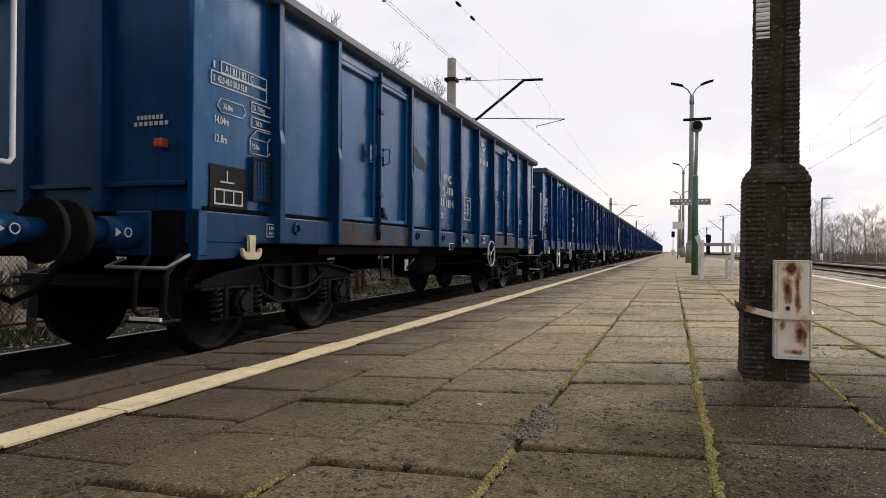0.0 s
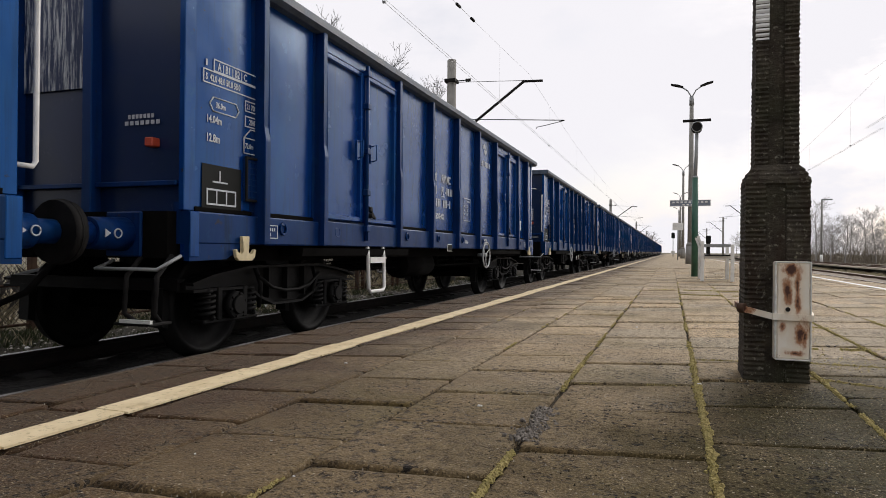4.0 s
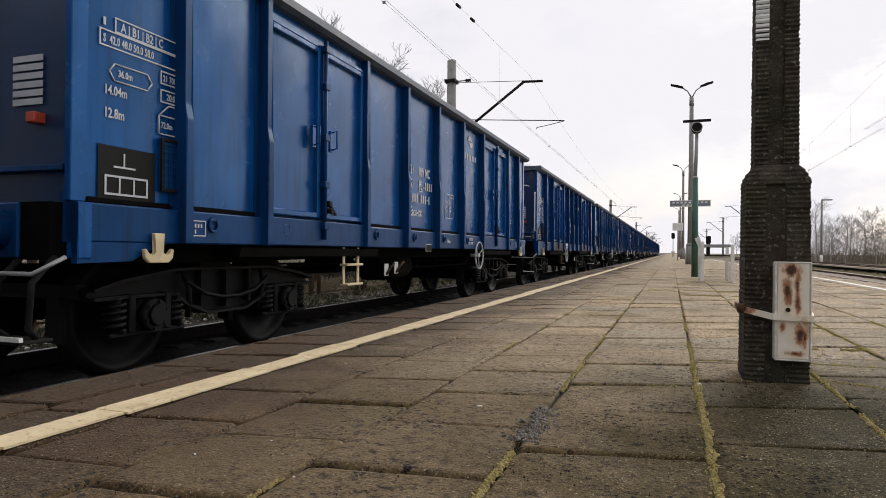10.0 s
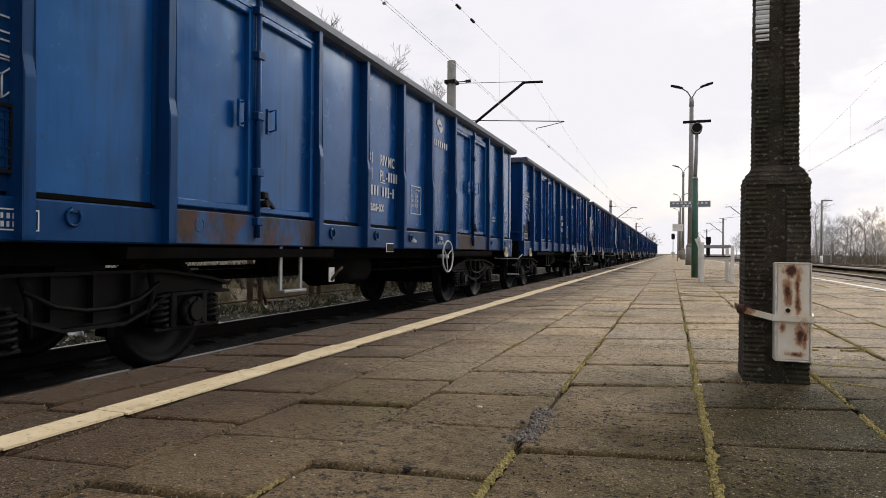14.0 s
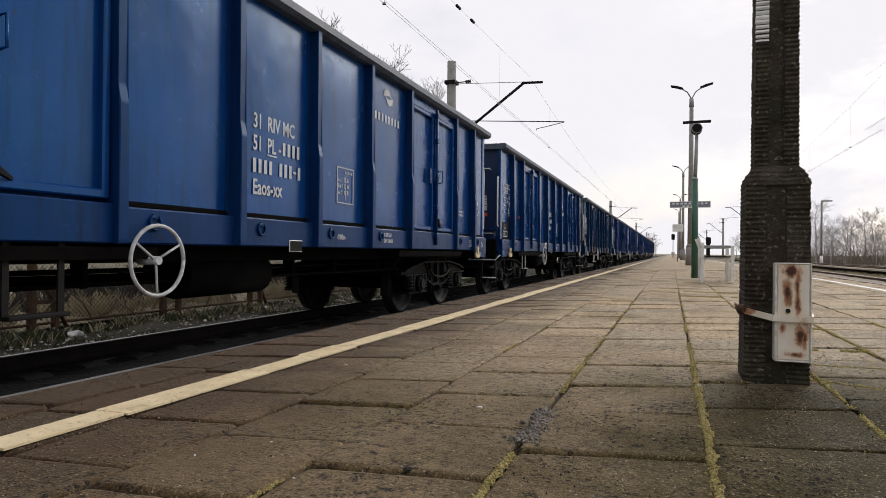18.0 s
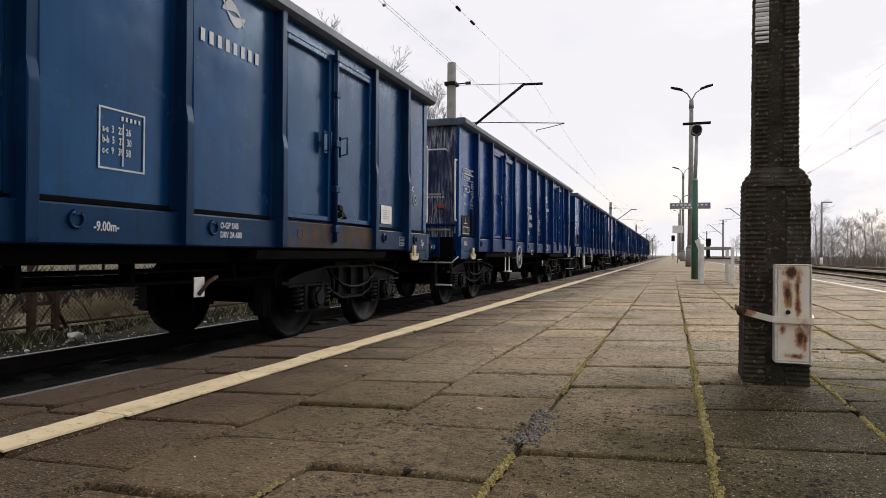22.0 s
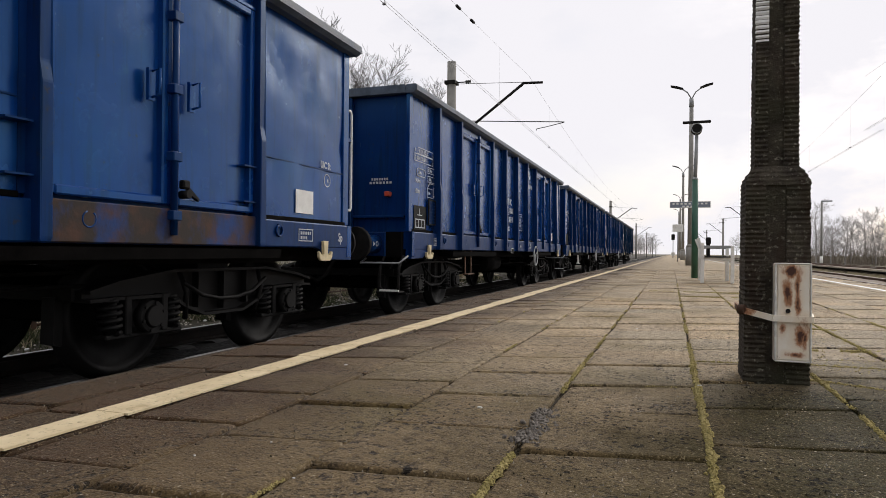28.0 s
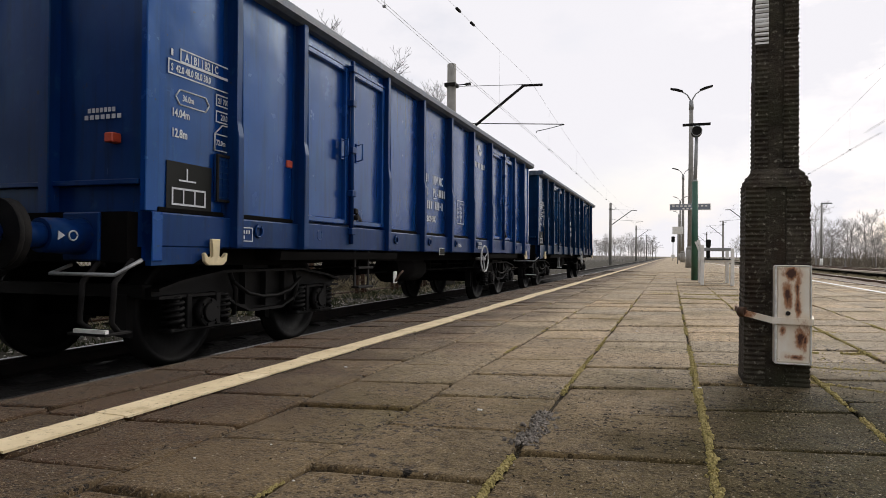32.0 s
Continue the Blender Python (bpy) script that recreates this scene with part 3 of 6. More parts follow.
def moss():
    """Lumps of moss and packed dirt in the joints."""
    rnd = random.Random(5)
    verts, faces = [], []

    def lump(x, y, r):
        k = len(verts)
        a0 = rnd.uniform(0, 6.28)
        n = 6
        verts.append((x, y, rnd.uniform(0.35, 0.6) * r))
        for f, z in ((0.6, 0.4), (1.0, -0.9)):
            for i in range(n):
                a = a0 + 6.2832 * i / n
                q = r * f * rnd.uniform(0.75, 1.25)
                verts.append((x + math.cos(a) * q, y + math.sin(a) * q * 1.2, z * r * rnd.uniform(0.6, 1.0) - 0.003))
        for i in range(n):
            m = (i + 1) % n
            faces.append((k, k + 1 + i, k + 1 + m))
            faces.append((k + 1 + i, k + 1 + n + i, k + 1 + n + m, k + 1 + m))

    # along the platform: joint, from, to, half width, cover
    for x, a, b, w, cover in ((0.135, 1.0, 5.4, 0.018, 1.0), (0.135, 5.4, 9.4, 0.014, 0.7), (0.135, 9.4, 16.6, 0.016, 0.45), (-0.528, 1.0, 2.25, 0.012, 0.5), (-0.528, 2.95, 5.8, 0.013, 0.75), (-0.53, 5.8, 12.5, 0.012, 0.5), (0.80, 2.0, 4.4, 0.015, 0.9), (0.80, 4.6, 14.5, 0.014, 0.7), (1.38, 4.5, 14, 0.014, 0.6), (-1.132, 1.2, 10.0, 0.008, 0.16), (-1.667, 1.2, 10.0, 0.008, 0.05), (2.0, 5, 16, 0.018, 0.5)):
        y = a
        while y < b:
            g = noise.noise(Vector((x * 9, y * 2.1, 0.3))) + 0.5 * noise.noise(Vector((x * 5, y * 7.3, 2)))
            if g > 0.55 - 1.1 * cover:
                for _ in range(2):
                    r = w * (0.25 + 0.55 * rnd.random() + 0.5 * max(0, g))
                    lump(x + rnd.gauss(0, w * 0.45), y, min(r, w))
            y += 0.011 + 0.0012 * y
    # across it
    for x0, x1, y, w, dx, cover in ((0.14, 0.5, 4.60, 0.010, 0.2, 0.8), (0.72, 2.0, 4.72, 0.018, 0.03, 0.9), (0.14, 1.3, 11.6, 0.03, 0, 0.7), (-0.4, 1.2, 12.9, 0.04, 0, 0.7), (0.7, 1.9, 5.4, 0.018, 0.25, 0.8), (0.75, 1.5, 7.5, 0.024, -0.8, 0.8), (-0.5, 0.13, 3.52, 0.006, 0.28, 0.45), (-0.5, 0.13, 2.90, 0.006, 0.2, 0.3), (0.68, 1.4, 4.2, 0.02, -0.5, 0.9)):
        x = x0
        while x < x1:
            if noise.noise(Vector((x * 4, y * 3, 1))) > 0.5 - 1.1 * cover:
                lump(x, y + dx * (x - x0) + rnd.gauss(0, w * 0.5), w * rnd.uniform(0.3, 1.0))
            x += 0.012
    # scattered crumbs of it by the post
    for _ in range(260):
        lump(rnd.uniform(0.75, 2.0), 4.5 + abs(rnd.gauss(0, 0.9)), rnd.uniform(0.003, 0.008))
    me = bpy.data.meshes.new("moss")
    me.from_pydata(verts, [], faces)
    me.materials.append(MOSS)
    me.shade_smooth()
    tagged(put("moss", me), label="yellow-green moss growing in the slab joints", category="moss", kind="stuff")


ground_sheet()
bed("ballast_bed", AXIS, "near-black ballast under the train", RAIL, BALLAST)
bed("ballast_bed", AXIS_R, "brown ballast of the neighbouring track", RAIL_R, BROWNBALLAST)
bed("ballast_bed", AXIS_R2, "brown ballast of a far siding", RAIL_R, BROWNBALLAST)
track(AXIS, "dark rusty steel rail with worn top", True, RAIL)
track(AXIS_R, "rusty steel rail of the neighbouring track", False, RAIL_R)
track(AXIS_R2, "rusty steel rail of a far siding", False, RAIL_R)
platform()

# ---- the train ----
TOP, SOLE, FLOOR = 3.27, 0.99, 1.245
class Kit:
    """Meshes of one wagon type; shared by all wagons of the type."""

    def __init__(self, body, posts, doors, bogie):
        self.body, self.posts, self.doors, self.bogie = body, posts, doors, bogie
        self.h = body / 2
        h = self.h
        rnd = random.Random(int(body * 10))
        # bays between posts that hold a plain panel
        self.bays = [(a, b) for a, b in zip(posts, posts[1:]) if not any(abs(a - d[0]) < 0.01 for d in doors)]
        self.panels, self.skins = {}, {}
        for a, b in self.bays:
            w = round(b - a, 2)
            if w not in self.panels:
                self.panels[w] = [self.panel(w, s, dent) for s, dent in ((1, 0.3), (2, 0.5), (3, 0.8), (4, 3.6), (5, 3.0))]
        self.slots = {w: self.slot(w) for w in self.panels}
        self.post = self.make_post()
        self.corner = self.make_corner()
        self.rim = self.make_rim()
        self.sill = self.make_sill()
        self.frame = self.make_frame()
        self.end = self.make_end()
        self.ribs = self.make_end_ribs()
        self.leaf = self.make_leaf(doors[0][1] - doors[0][0])
        self.header = self.make_header(doors[0][1] - doors[0][0])
        self.door_sill = self.make_door_sill(doors[0][1] - doors[0][0])
        self.door_beam = self.make_door_beam(doors[0][1] - doors[0][0])

    def panel(self, w, seed, dent):
        bm = bmesh.new()
        ny, nz = 12, 16
        z0, z1 = FLOOR + 0.035, TOP - 0.11
        g = []
        for i in range(ny + 1):
            row = []
            for j in range(nz + 1):
                u, v = i / ny, j / nz
                bulge = 0.013 * math.sin(math.pi * u) ** 0.8 * math.sin(math.pi * min(max(v, 0.02), 0.98)) ** 0.4
                d = -dent * 0.014 * max(0.0, noise.noise(Vector((u * 2.2 * w + seed * 7, v * 3.4, seed))))
                d -= dent * 0.009 * max(0.0, noise.noise(Vector((u * 5 * w + seed * 3, v * 8, seed + 4))))
                edge = min(1, 6 * min(u, 1 - u), 6 * min(v, 1 - v))
                row.append(bm.verts.new((1.335 + bulge + d * edge, (u - 0.5) * w, z0 + (z1 - z0) * v)))
            g.append(row)
        self.skins[w, seed - 1] = [[q.co.x for q in row] for row in g]
        for i in range(ny):
            for j in range(nz):
                bm.faces.new((g[i][j], g[i + 1][j], g[i + 1][j + 1], g[i][j + 1])).smooth = True
        box(bm, 1.30, 1.325, -w / 2, w / 2, z0 + 0.01, z1 + 0.01)
        return mesh_of(bm, "side_panel", BLUE)

    def skin(self, w, k, y, z):
        """How far out the panel's sheet stands at y, z."""
        g = self.skins[w, k]
        z0, z1 = FLOOR + 0.035, TOP - 0.11
        a = min(max((y / w + 0.5) * 12, 0.0), 11.999)
        b = min(max((z - z0) / (z1 - z0) * 16, 0.0), 15.999)
        i, j = int(a), int(b)
        a, b = a - i, b - j
        return (g[i][j] * (1 - a) + g[i + 1][j] * a) * (1 - b) + (g[i][j + 1] * (1 - a) + g[i + 1][j + 1] * a) * b

    def drape(self, me, dx, y, z, picks):
        """A painted marking that follows the dents of the sheet below it."""
        bm = bmesh.new()
        bm.from_mesh(me)
        long_edges = [e for e in bm.edges if e.calc_length() > 0.09]
        if long_edges:
            bmesh.ops.subdivide_edges(bm, edges=long_edges, cuts=5, use_grid_fill=True)
        for q in bm.verts:
            yy, zz = y + q.co.y, z + q.co.z
            for (a, b), k in zip(self.bays, picks):
                if a <= yy <= b:
                    out = min(max(q.co.x + dx - 1.3495, 0.0), 0.001)
                    q.co.x = self.skin(round(b - a, 2), k, yy - (a + b) / 2, zz) + 0.0025 + out - dx
                    break
        copy = bpy.data.meshes.new(me.name)
        bm.to_mesh(copy)
        bm.free()
        for m in me.materials:
            copy.materials.append(m)
        return copy

    def slot(self, w):
        """A black strip for the shade in the gap between panel and sill."""
        bm = bmesh.new()
        box(bm, 1.325, 1.365, -w / 2 + 0.09, w / 2 - 0.09, FLOOR - 0.004, FLOOR + 0.030, 0.004)
        return mesh_of(bm, "panel_gap", BLACK)

    def make_post(self):
        bm = bmesh.new()
        # pressed hat section: deeper below, with a slanting step
        prism(bm, [(1.325, SOLE), (1.458, SOLE), (1.463, SOLE + 0.03), (1.463, 1.90), (1.44, 2.02), (1.44, TOP - 0.10), (1.325, TOP - 0.10)], "y", -0.040, 0.040)
        bmesh.ops.bevel(bm, geom=list(bm.edges), offset=0.008, segments=1, affect="EDGES")
        box(bm, 1.325, 1.345, -0.085, 0.085, FLOOR + 0.02, TOP - 0.11)
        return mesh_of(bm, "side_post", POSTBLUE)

    def make_corner(self):
        bm = bmesh.new()
        box(bm, 1.30, 1.354, -0.07, 0.05, FLOOR - 0.004, TOP - 0.10, 0.006)
        box(bm, 1.30, 1.399, -0.05, 0.05, SOLE - 0.10, FLOOR - 0.008, 0.006)
        return mesh_of(bm, "corner_post", BLUE)

    def make_rim(self):
        bm = bmesh.new()
        h = self.h
        prof = [(1.30, TOP - 0.12), (1.425, TOP - 0.12), (1.475, TOP - 0.085), (1.475, TOP - 0.02), (1.455, TOP), (1.33, TOP), (1.30, TOP - 0.02)]
        prism(bm, prof, "y", -h - 0.06, h + 0.06)
        prism(bm, [(-x, z) for x, z in prof], "y", -h - 0.06, h + 0.06)
        for s in (-1, 1):
            box(bm, -1.30, 1.30, s * h - 0.075, s * h + 0.075, TOP - 0.118, TOP - 0.004)
        return mesh_of(bm, "top_rail", RIMGREY)

    def make_sill(self):
        bm = bmesh.new()
        h = self.h
        prism(bm, [(1.25, SOLE), (1.385, SOLE), (1.395, SOLE + 0.012), (1.395, FLOOR - 0.02), (1.385, FLOOR - 0.008), (1.25, FLOOR - 0.008)], "y", -h, h)
        box(bm, 1.24, 1.305, -h, h, FLOOR - 0.008, FLOOR + 0.06)
        for s in (-1, 1):      # gusset below the corner
            prism(bm, [(s * h, SOLE + 0.002), (s * (h - 0.75), SOLE + 0.002), (s * (h - 0.62), SOLE - 0.03), (s * (h - 0.42), SOLE - 0.12), (s * h, SOLE - 0.13)], "x", 1.34, 1.392)
        if self.body > 13:            # shelf-like stiffeners beside the posts
            for y in self.posts[1:-1]:
                for z in (1.36, 1.66):
                    box(bm, 1.30, 1.43, y - 0.22, y - 0.055, z, z + 0.012)
            for a, b in self.bays:
                box(bm, 1.33, 1.346, a + 0.09, b - 0.09, 1.80, 1.812)
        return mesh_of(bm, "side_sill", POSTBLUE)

    def make_frame(self):
        bm = bmesh.new()
        h = self.h
        box(bm, -1.30, 1.30, -h + 0.02, h - 0.02, FLOOR - 0.06, FLOOR - 0.01)
        for x in (-0.42, 0.42):
            box(bm, x - 0.1, x + 0.1, -h + 0.1, h - 0.1, 0.93, FLOOR - 0.06)
        for y in (-self.bogie, self.bogie, -2.1, 0, 2.1):
            box(bm, -1.25, 1.25, y - 0.12, y + 0.12, 0.96, FLOOR - 0.06)
        for s in (-1, 1):
            box(bm, -1.27, 1.27, s * h - 0.09, s * h + 0.09, 0.88, FLOOR - 0.012)
        for x in (-1.06, 1.06):       # deep outer beams
            prism(bm, [(-h + 0.15, 0.99), (-h + 0.15, 0.86), (-self.bogie, 0.84), (-self.bogie + 1.5, 0.86), (self.bogie - 1.5, 0.86), (self.bogie, 0.84), (h - 0.15, 0.86), (h - 0.15, 0.99)], "x", x - 0.07, x + 0.07)
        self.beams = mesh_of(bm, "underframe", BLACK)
        # brake rods and pipes
        bm = bmesh.new()
        for x, z in ((0.15, 0.72), (-0.25, 0.66)):
            cyl(bm, (x, -self.bogie + 0.6, z), (x, self.bogie - 0.6, z), 0.022, seg=6)
        for x, z in ((0.85, 0.79), (0.95, 0.70), (-0.8, 0.74)):
            cyl(bm, (x, -self.bogie + 1.3, z), (x, self.bogie - 1.3, z), 0.014, seg=6)
        for y in (-2.3, 0.3, 1.2, 2.4):
            box(bm, 0.84, 0.96, y - 0.02, y + 0.02, 0.68, 0.90)
        cyl(bm, (1.05, -h + 0.4, 0.93), (1.05, h - 0.4, 0.93), 0.02, seg=6)
        return mesh_of(bm, "brake_rigging", BLACK)

    def make_end(self):
        bm = bmesh.new()
        nx, nz = 10, 10
        g = []
        for i in range(nx + 1):
            row = []
            for j in range(nz + 1):
                u, v = i / nx, j / nz
                d = 0.012 * noise.noise(Vector((u * 4 + 9, v * 5, 2)))
                row.append(bm.verts.new((-1.33 + 2.66 * u, 0.05 + d * min(1, 8 * min(u, 1 - u, v, 1 - v)), FLOOR - 0.01 + (TOP - 0.10 - FLOOR) * v)))
            g.append(row)
        for i in range(nx):
            for j in range(nz):
                bm.faces.new((g[i][j], g[i + 1][j], g[i + 1][j + 1], g[i][j + 1])).smooth = True
        box(bm, -1.33, 1.33, 0.07, 0.09, FLOOR - 0.01, TOP - 0.11)
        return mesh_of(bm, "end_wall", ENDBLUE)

    def make_end_ribs(self):
        bm = bmesh.new()
        box(bm, -1.27, 1.27, -0.01, 0.06, 1.43, 1.47, 0.006)
        for x in (-0.42, 0.42):
            box(bm, x - 0.05, x + 0.05, -0.05, 0.06, SOLE, TOP - 0.13, 0.008)
        if self.body > 13:
            prism(bm, [(-0.16, 2.20), (-0.16, 2.22), (0.05, 2.27), (0.05, 2.20)], "x", -1.32, 1.32)
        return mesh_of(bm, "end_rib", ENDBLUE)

    def make_leaf(self, w):
        bm = bmesh.new()
        lw = w / 2 - 0.075
        z0, z1 = FLOOR + 0.03, TOP - 0.26
        nz, ny = 8, 4
        g = []
        for i in range(ny + 1):
            row = []
            for j in range(nz + 1):
                u, v = i / ny, j / nz
                d = 0.006 * math.sin(math.pi * u) + 0.004 * noise.noise(Vector((u * 3, v * 5, w)))
                row.append(bm.verts.new((1.345 + d, (u - 0.5) * (lw - 0.08), z0 + 0.05 + (z1 - z0 - 0.1) * v)))
            g.append(row)
        for i in range(ny):
            for j in range(nz):
                bm.faces.new((g[i][j], g[i + 1][j], g[i + 1][j + 1], g[i][j + 1])).smooth = True
        for a, b, c, d in ((-lw / 2, -lw / 2 + 0.055, z0, z1), (lw / 2 - 0.055, lw / 2, z0, z1), (-lw / 2 + 0.055, lw / 2 - 0.055, z0, z0 + 0.06), (-lw / 2 + 0.055, lw / 2 - 0.055, z1 - 0.06, z1)):
            box(bm, 1.325, 1.398, a, b, c, d, 0.010)
        box(bm, 1.32, 1.338, -lw / 2 + 0.01, lw / 2 - 0.01, z0 + 0.01, z1 - 0.01)
        return mesh_of(bm, "door_leaf", BLUE)

    def make_header(self, w):
        bm = bmesh.new()
        box(bm, 1.30, 1.36, -w / 2, w / 2, TOP - 0.245, TOP - 0.115, 0.006)
        box(bm, 1.36, 1.40, -w / 2 + 0.05, w / 2 - 0.05, TOP - 0.26, TOP - 0.235)
        return mesh_of(bm, "door_header", BLUE)

    def make_door_sill(self, w):
        bm = bmesh.new()
        box(bm, 1.38, 1.412, -w / 2 - 0.0, w / 2 + 0.0, SOLE + 0.004, FLOOR + 0.004, 0.008)
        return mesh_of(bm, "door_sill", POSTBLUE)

    def make_door_beam(self, w):
        bm = bmesh.new()
        prism(bm, [(1.15, SOLE - 0.10), (1.40, SOLE - 0.10), (1.415, SOLE - 0.02), (1.15, SOLE - 0.02)], "y", -w / 2 - 0.35, w / 2 + 0.35)
        return mesh_of(bm, "door_beam", BLACK)


def small_parts():
    """Meshes that all wagons share."""
    k = {}
    bm = bmesh.new()
    tube(bm, [(1.43, 0, 1.06), (1.43, 0, TOP - 0.18)], 0.026, 8)
    for z in (1.2, 1.62, 2.1, 2.62, 3.0):
        box(bm, 1.39, 1.465, -0.045, 0.045, z - 0.035, z + 0.035, 0.006)
    k["lock_bar"] = mesh_of(bm, "lock_bar", POSTBLUE)
    bm = bmesh.new()
    tube(bm, [(1.40, 0, 2.18), (1.46, 0.02, 2.20), (1.46, 0.02, 2.02), (1.40, 0, 2.0)], 0.010, 6)
    box(bm, 1.385, 1.41, -0.03, 0.03, 1.98, 2.20)
    k["handle"] = mesh_of(bm, "door_handle", BLUE)
    bm = bmesh.new()
    box(bm, 1.385, 1.44, -0.035, 0.04, 1.40, 1.465, 0.012)
    prism(bm, [(0.03, 1.42), (0.14, 1.34), (0.14, 1.32), (0.02, 1.375)], "x", 1.40, 1.43)
    cyl(bm, (1.38, 0.0, 1.36), (1.46, 0.0, 1.36), 0.03, seg=8)
    k["latch"] = mesh_of(bm, "door_latch", DARK)
    bm = bmesh.new()
    tube(bm, [(1.405, 0.05 * math.cos(t), 1.14 + 0.05 * math.sin(t)) for t in [math.pi * (0.6 + 1.7 * i / 11) for i in range(12)]], 0.010, 6)
    box(bm, 1.39, 1.41, -0.02, 0.02, 1.17, 1.20)
    k["ring"] = mesh_of(bm, "lashing_ring", POSTBLUE)
    # cream cable hook
    bm = bmesh.new()
    prism(bm, [(-0.05, 1.06), (0.05, 1.06), (0.034, 1.0), (0.030, 0.925), (0.060, 0.905), (0.095, 0.915), (0.118, 0.955), (0.138, 0.945), (0.125, 0.885), (0.085, 0.855), (-0.085, 0.855), (-0.125, 0.885), (-0.138, 0.945), (-0.118, 0.955), (-0.095, 0.915), (-0.060, 0.905), (-0.030, 0.925), (-0.034, 1.0)], "x", 1.405, 1.437)
    bmesh.ops.bevel(bm, geom=list(bm.edges), offset=0.005, segments=1, affect="EDGES")
    k["hook"] = mesh_of(bm, "cable_hook", CREAM)
    # stirrup step
    bm = bmesh.new()
    for y in (-0.17, 0.17):
        box(bm, 1.36, 1.375, y - 0.02, y + 0.02, 0.58, 0.99)
    box(bm, 1.33, 1.43, -0.19, 0.19, 0.56, 0.585, 0.005)
    k["step"] = mesh_of(bm, "stirrup_step", WHITE)
    bm = bmesh.new()
    for y in (-0.17, 0.17):
        box(bm, 1.36, 1.375, y - 0.02, y + 0.02, 0.58, 0.99)
    for z in (0.56, 0.78):
        box(bm, 1.33, 1.43, -0.19, 0.19, z, z + 0.025, 0.005)
    k["ladder"] = mesh_of(bm, "two_rung_step", WHITE)
    bm = bmesh.new()
    tube(bm, [(1.38, -0.21, 1.03), (1.40, -0.22, 0.88), (1.41, -0.22, 0.50), (1.41, -0.17, 0.46), (1.41, 0.17, 0.46), (1.41, 0.22, 0.50), (1.40, 0.22, 0.88), (1.38, 0.21, 1.03)], 0.024, 6)
    box(bm, 1.38, 1.43, -0.21, 0.21, 0.80, 0.87)
    k["frame_step"] = mesh_of(bm, "framed_step", WHITE)
    bm = bmesh.new()
    box(bm, 1.392, 1.402, -0.11, 0.11, 0.945, 1.055, 0.004)
    k["holder"] = mesh_of(bm, "label_holder", WHITE)
    bm = bmesh.new()
    box(bm, 1.402, 1.405, -0.102, 0.102, 0.953, 1.047)
    k["holder_card"] = mesh_of(bm, "holder_card", PANEL_BLACK)
    # hand wheel
    bm = bmesh.new()
    ring = [(1.47, 0.24 * math.cos(a), 0.88 + 0.24 * math.sin(a)) for a in [2 * math.pi * i / 28 for i in range(29)]]
    tube(bm, ring, 0.0145, 6)
    for i in range(3):
        a = 2 * math.pi * i / 3 + 0.5
        tube(bm, [(1.45, 0, 0.88), (1.47, 0.23 * math.cos(a), 0.88 + 0.23 * math.sin(a))], 0.0095, 5)
    cyl(bm, (1.3, 0, 0.88), (1.48, 0, 0.88), 0.03, seg=8)
    k["wheel"] = mesh_of(bm, "brake_hand_wheel", WHEELGREY)
    # brake changeover levers with plates
    bm = bmesh.new()
    box(bm, 1.22, 1.232, -0.06, 0.06, 0.70, 0.86, 0.004)
    k["plate"] = mesh_of(bm, "lever_plate", WHITE)
    bm = bmesh.new()
    tube(bm, [(1.24, -0.02, 0.72), (1.27, 0.06, 0.82), (1.27, 0.16, 0.86)], 0.016, 6)
    k["lever"] = mesh_of(bm, "brake_lever", RUST)
    bm = bmesh.new()
    box(bm, 1.413, 1.417, -0.22, 0.22, -0.085, 0.085)
    k["sill_card"] = mesh_of(bm, "sill_card", WHITE)
    bm = bmesh.new()
    prism(bm, [(-0.10, -0.03), (0.18, 0.0), (0.18, 0.035), (-0.10, 0.01)], "x", 1.417, 1.419)
    box(bm, 1.417, 1.419, -0.14, -0.13, -0.05, 0.06)
    k["card_drawing"] = mesh_of(bm, "card_drawing", PANEL_BLACK)
    bm = bmesh.new()
    ring = []
    for i in range(36):
        a = 2 * math.pi * i / 36
        q = 0.75 + 0.45 * noise.noise(Vector((math.cos(a) * 1.3, math.sin(a) * 1.3, 7)))
        ring.append(bm.verts.new((1.3505, 0.36 * q * math.cos(a), 0.17 * q * math.sin(a) - 0.12 * math.cos(a) * q)))
    bm.faces.new(ring)
    k["patch"] = mesh_of(bm, "repair_patch", PATCHBLUE)
    # air tank
    bm = bmesh.new()
    cyl(bm, (0.95, -0.55, 0.74), (0.95, 0.55, 0.74), 0.19, seg=16)
    for y in (-0.3, 0.3):
        box(bm, 0.90, 1.0, y - 0.03, y + 0.03, 0.74, 1.0)
    k["tank"] = mesh_of(bm, "air_tank", BLACK)
    # buffer
    bm = bmesh.new()
    cyl(bm, (0, 0, 0), (0, -0.34, 0), 0.13, 0.115, 16)
    cyl(bm, (0, -0.3, 0), (0, -0.56, 0), 0.085, seg=14)
    box(bm, -0.17, 0.17, -0.03, 0.0, -0.17, 0.17, 0.01)
    k["buffer"] = mesh_of(bm, "buffer", POSTBLUE)
    bm = bmesh.new()
    tube(bm, [(0.124, -0.19 + 0.032 * math.cos(a), 0.032 * math.sin(a)) for a in [2 * math.pi * i / 16 for i in range(17)]], 0.006, 4)
    prism(bm, [(-0.30, 0.03), (-0.30, -0.03), (-0.25, 0.0)], "x", 0.118, 0.124)
    k["buffer_mark"] = mesh_of(bm, "buffer_mark", LETTER)
    bm = bmesh.new()
    cyl(bm, (0, -0.56, 0), (0, -0.615, 0), 0.225, 0.215, 20)
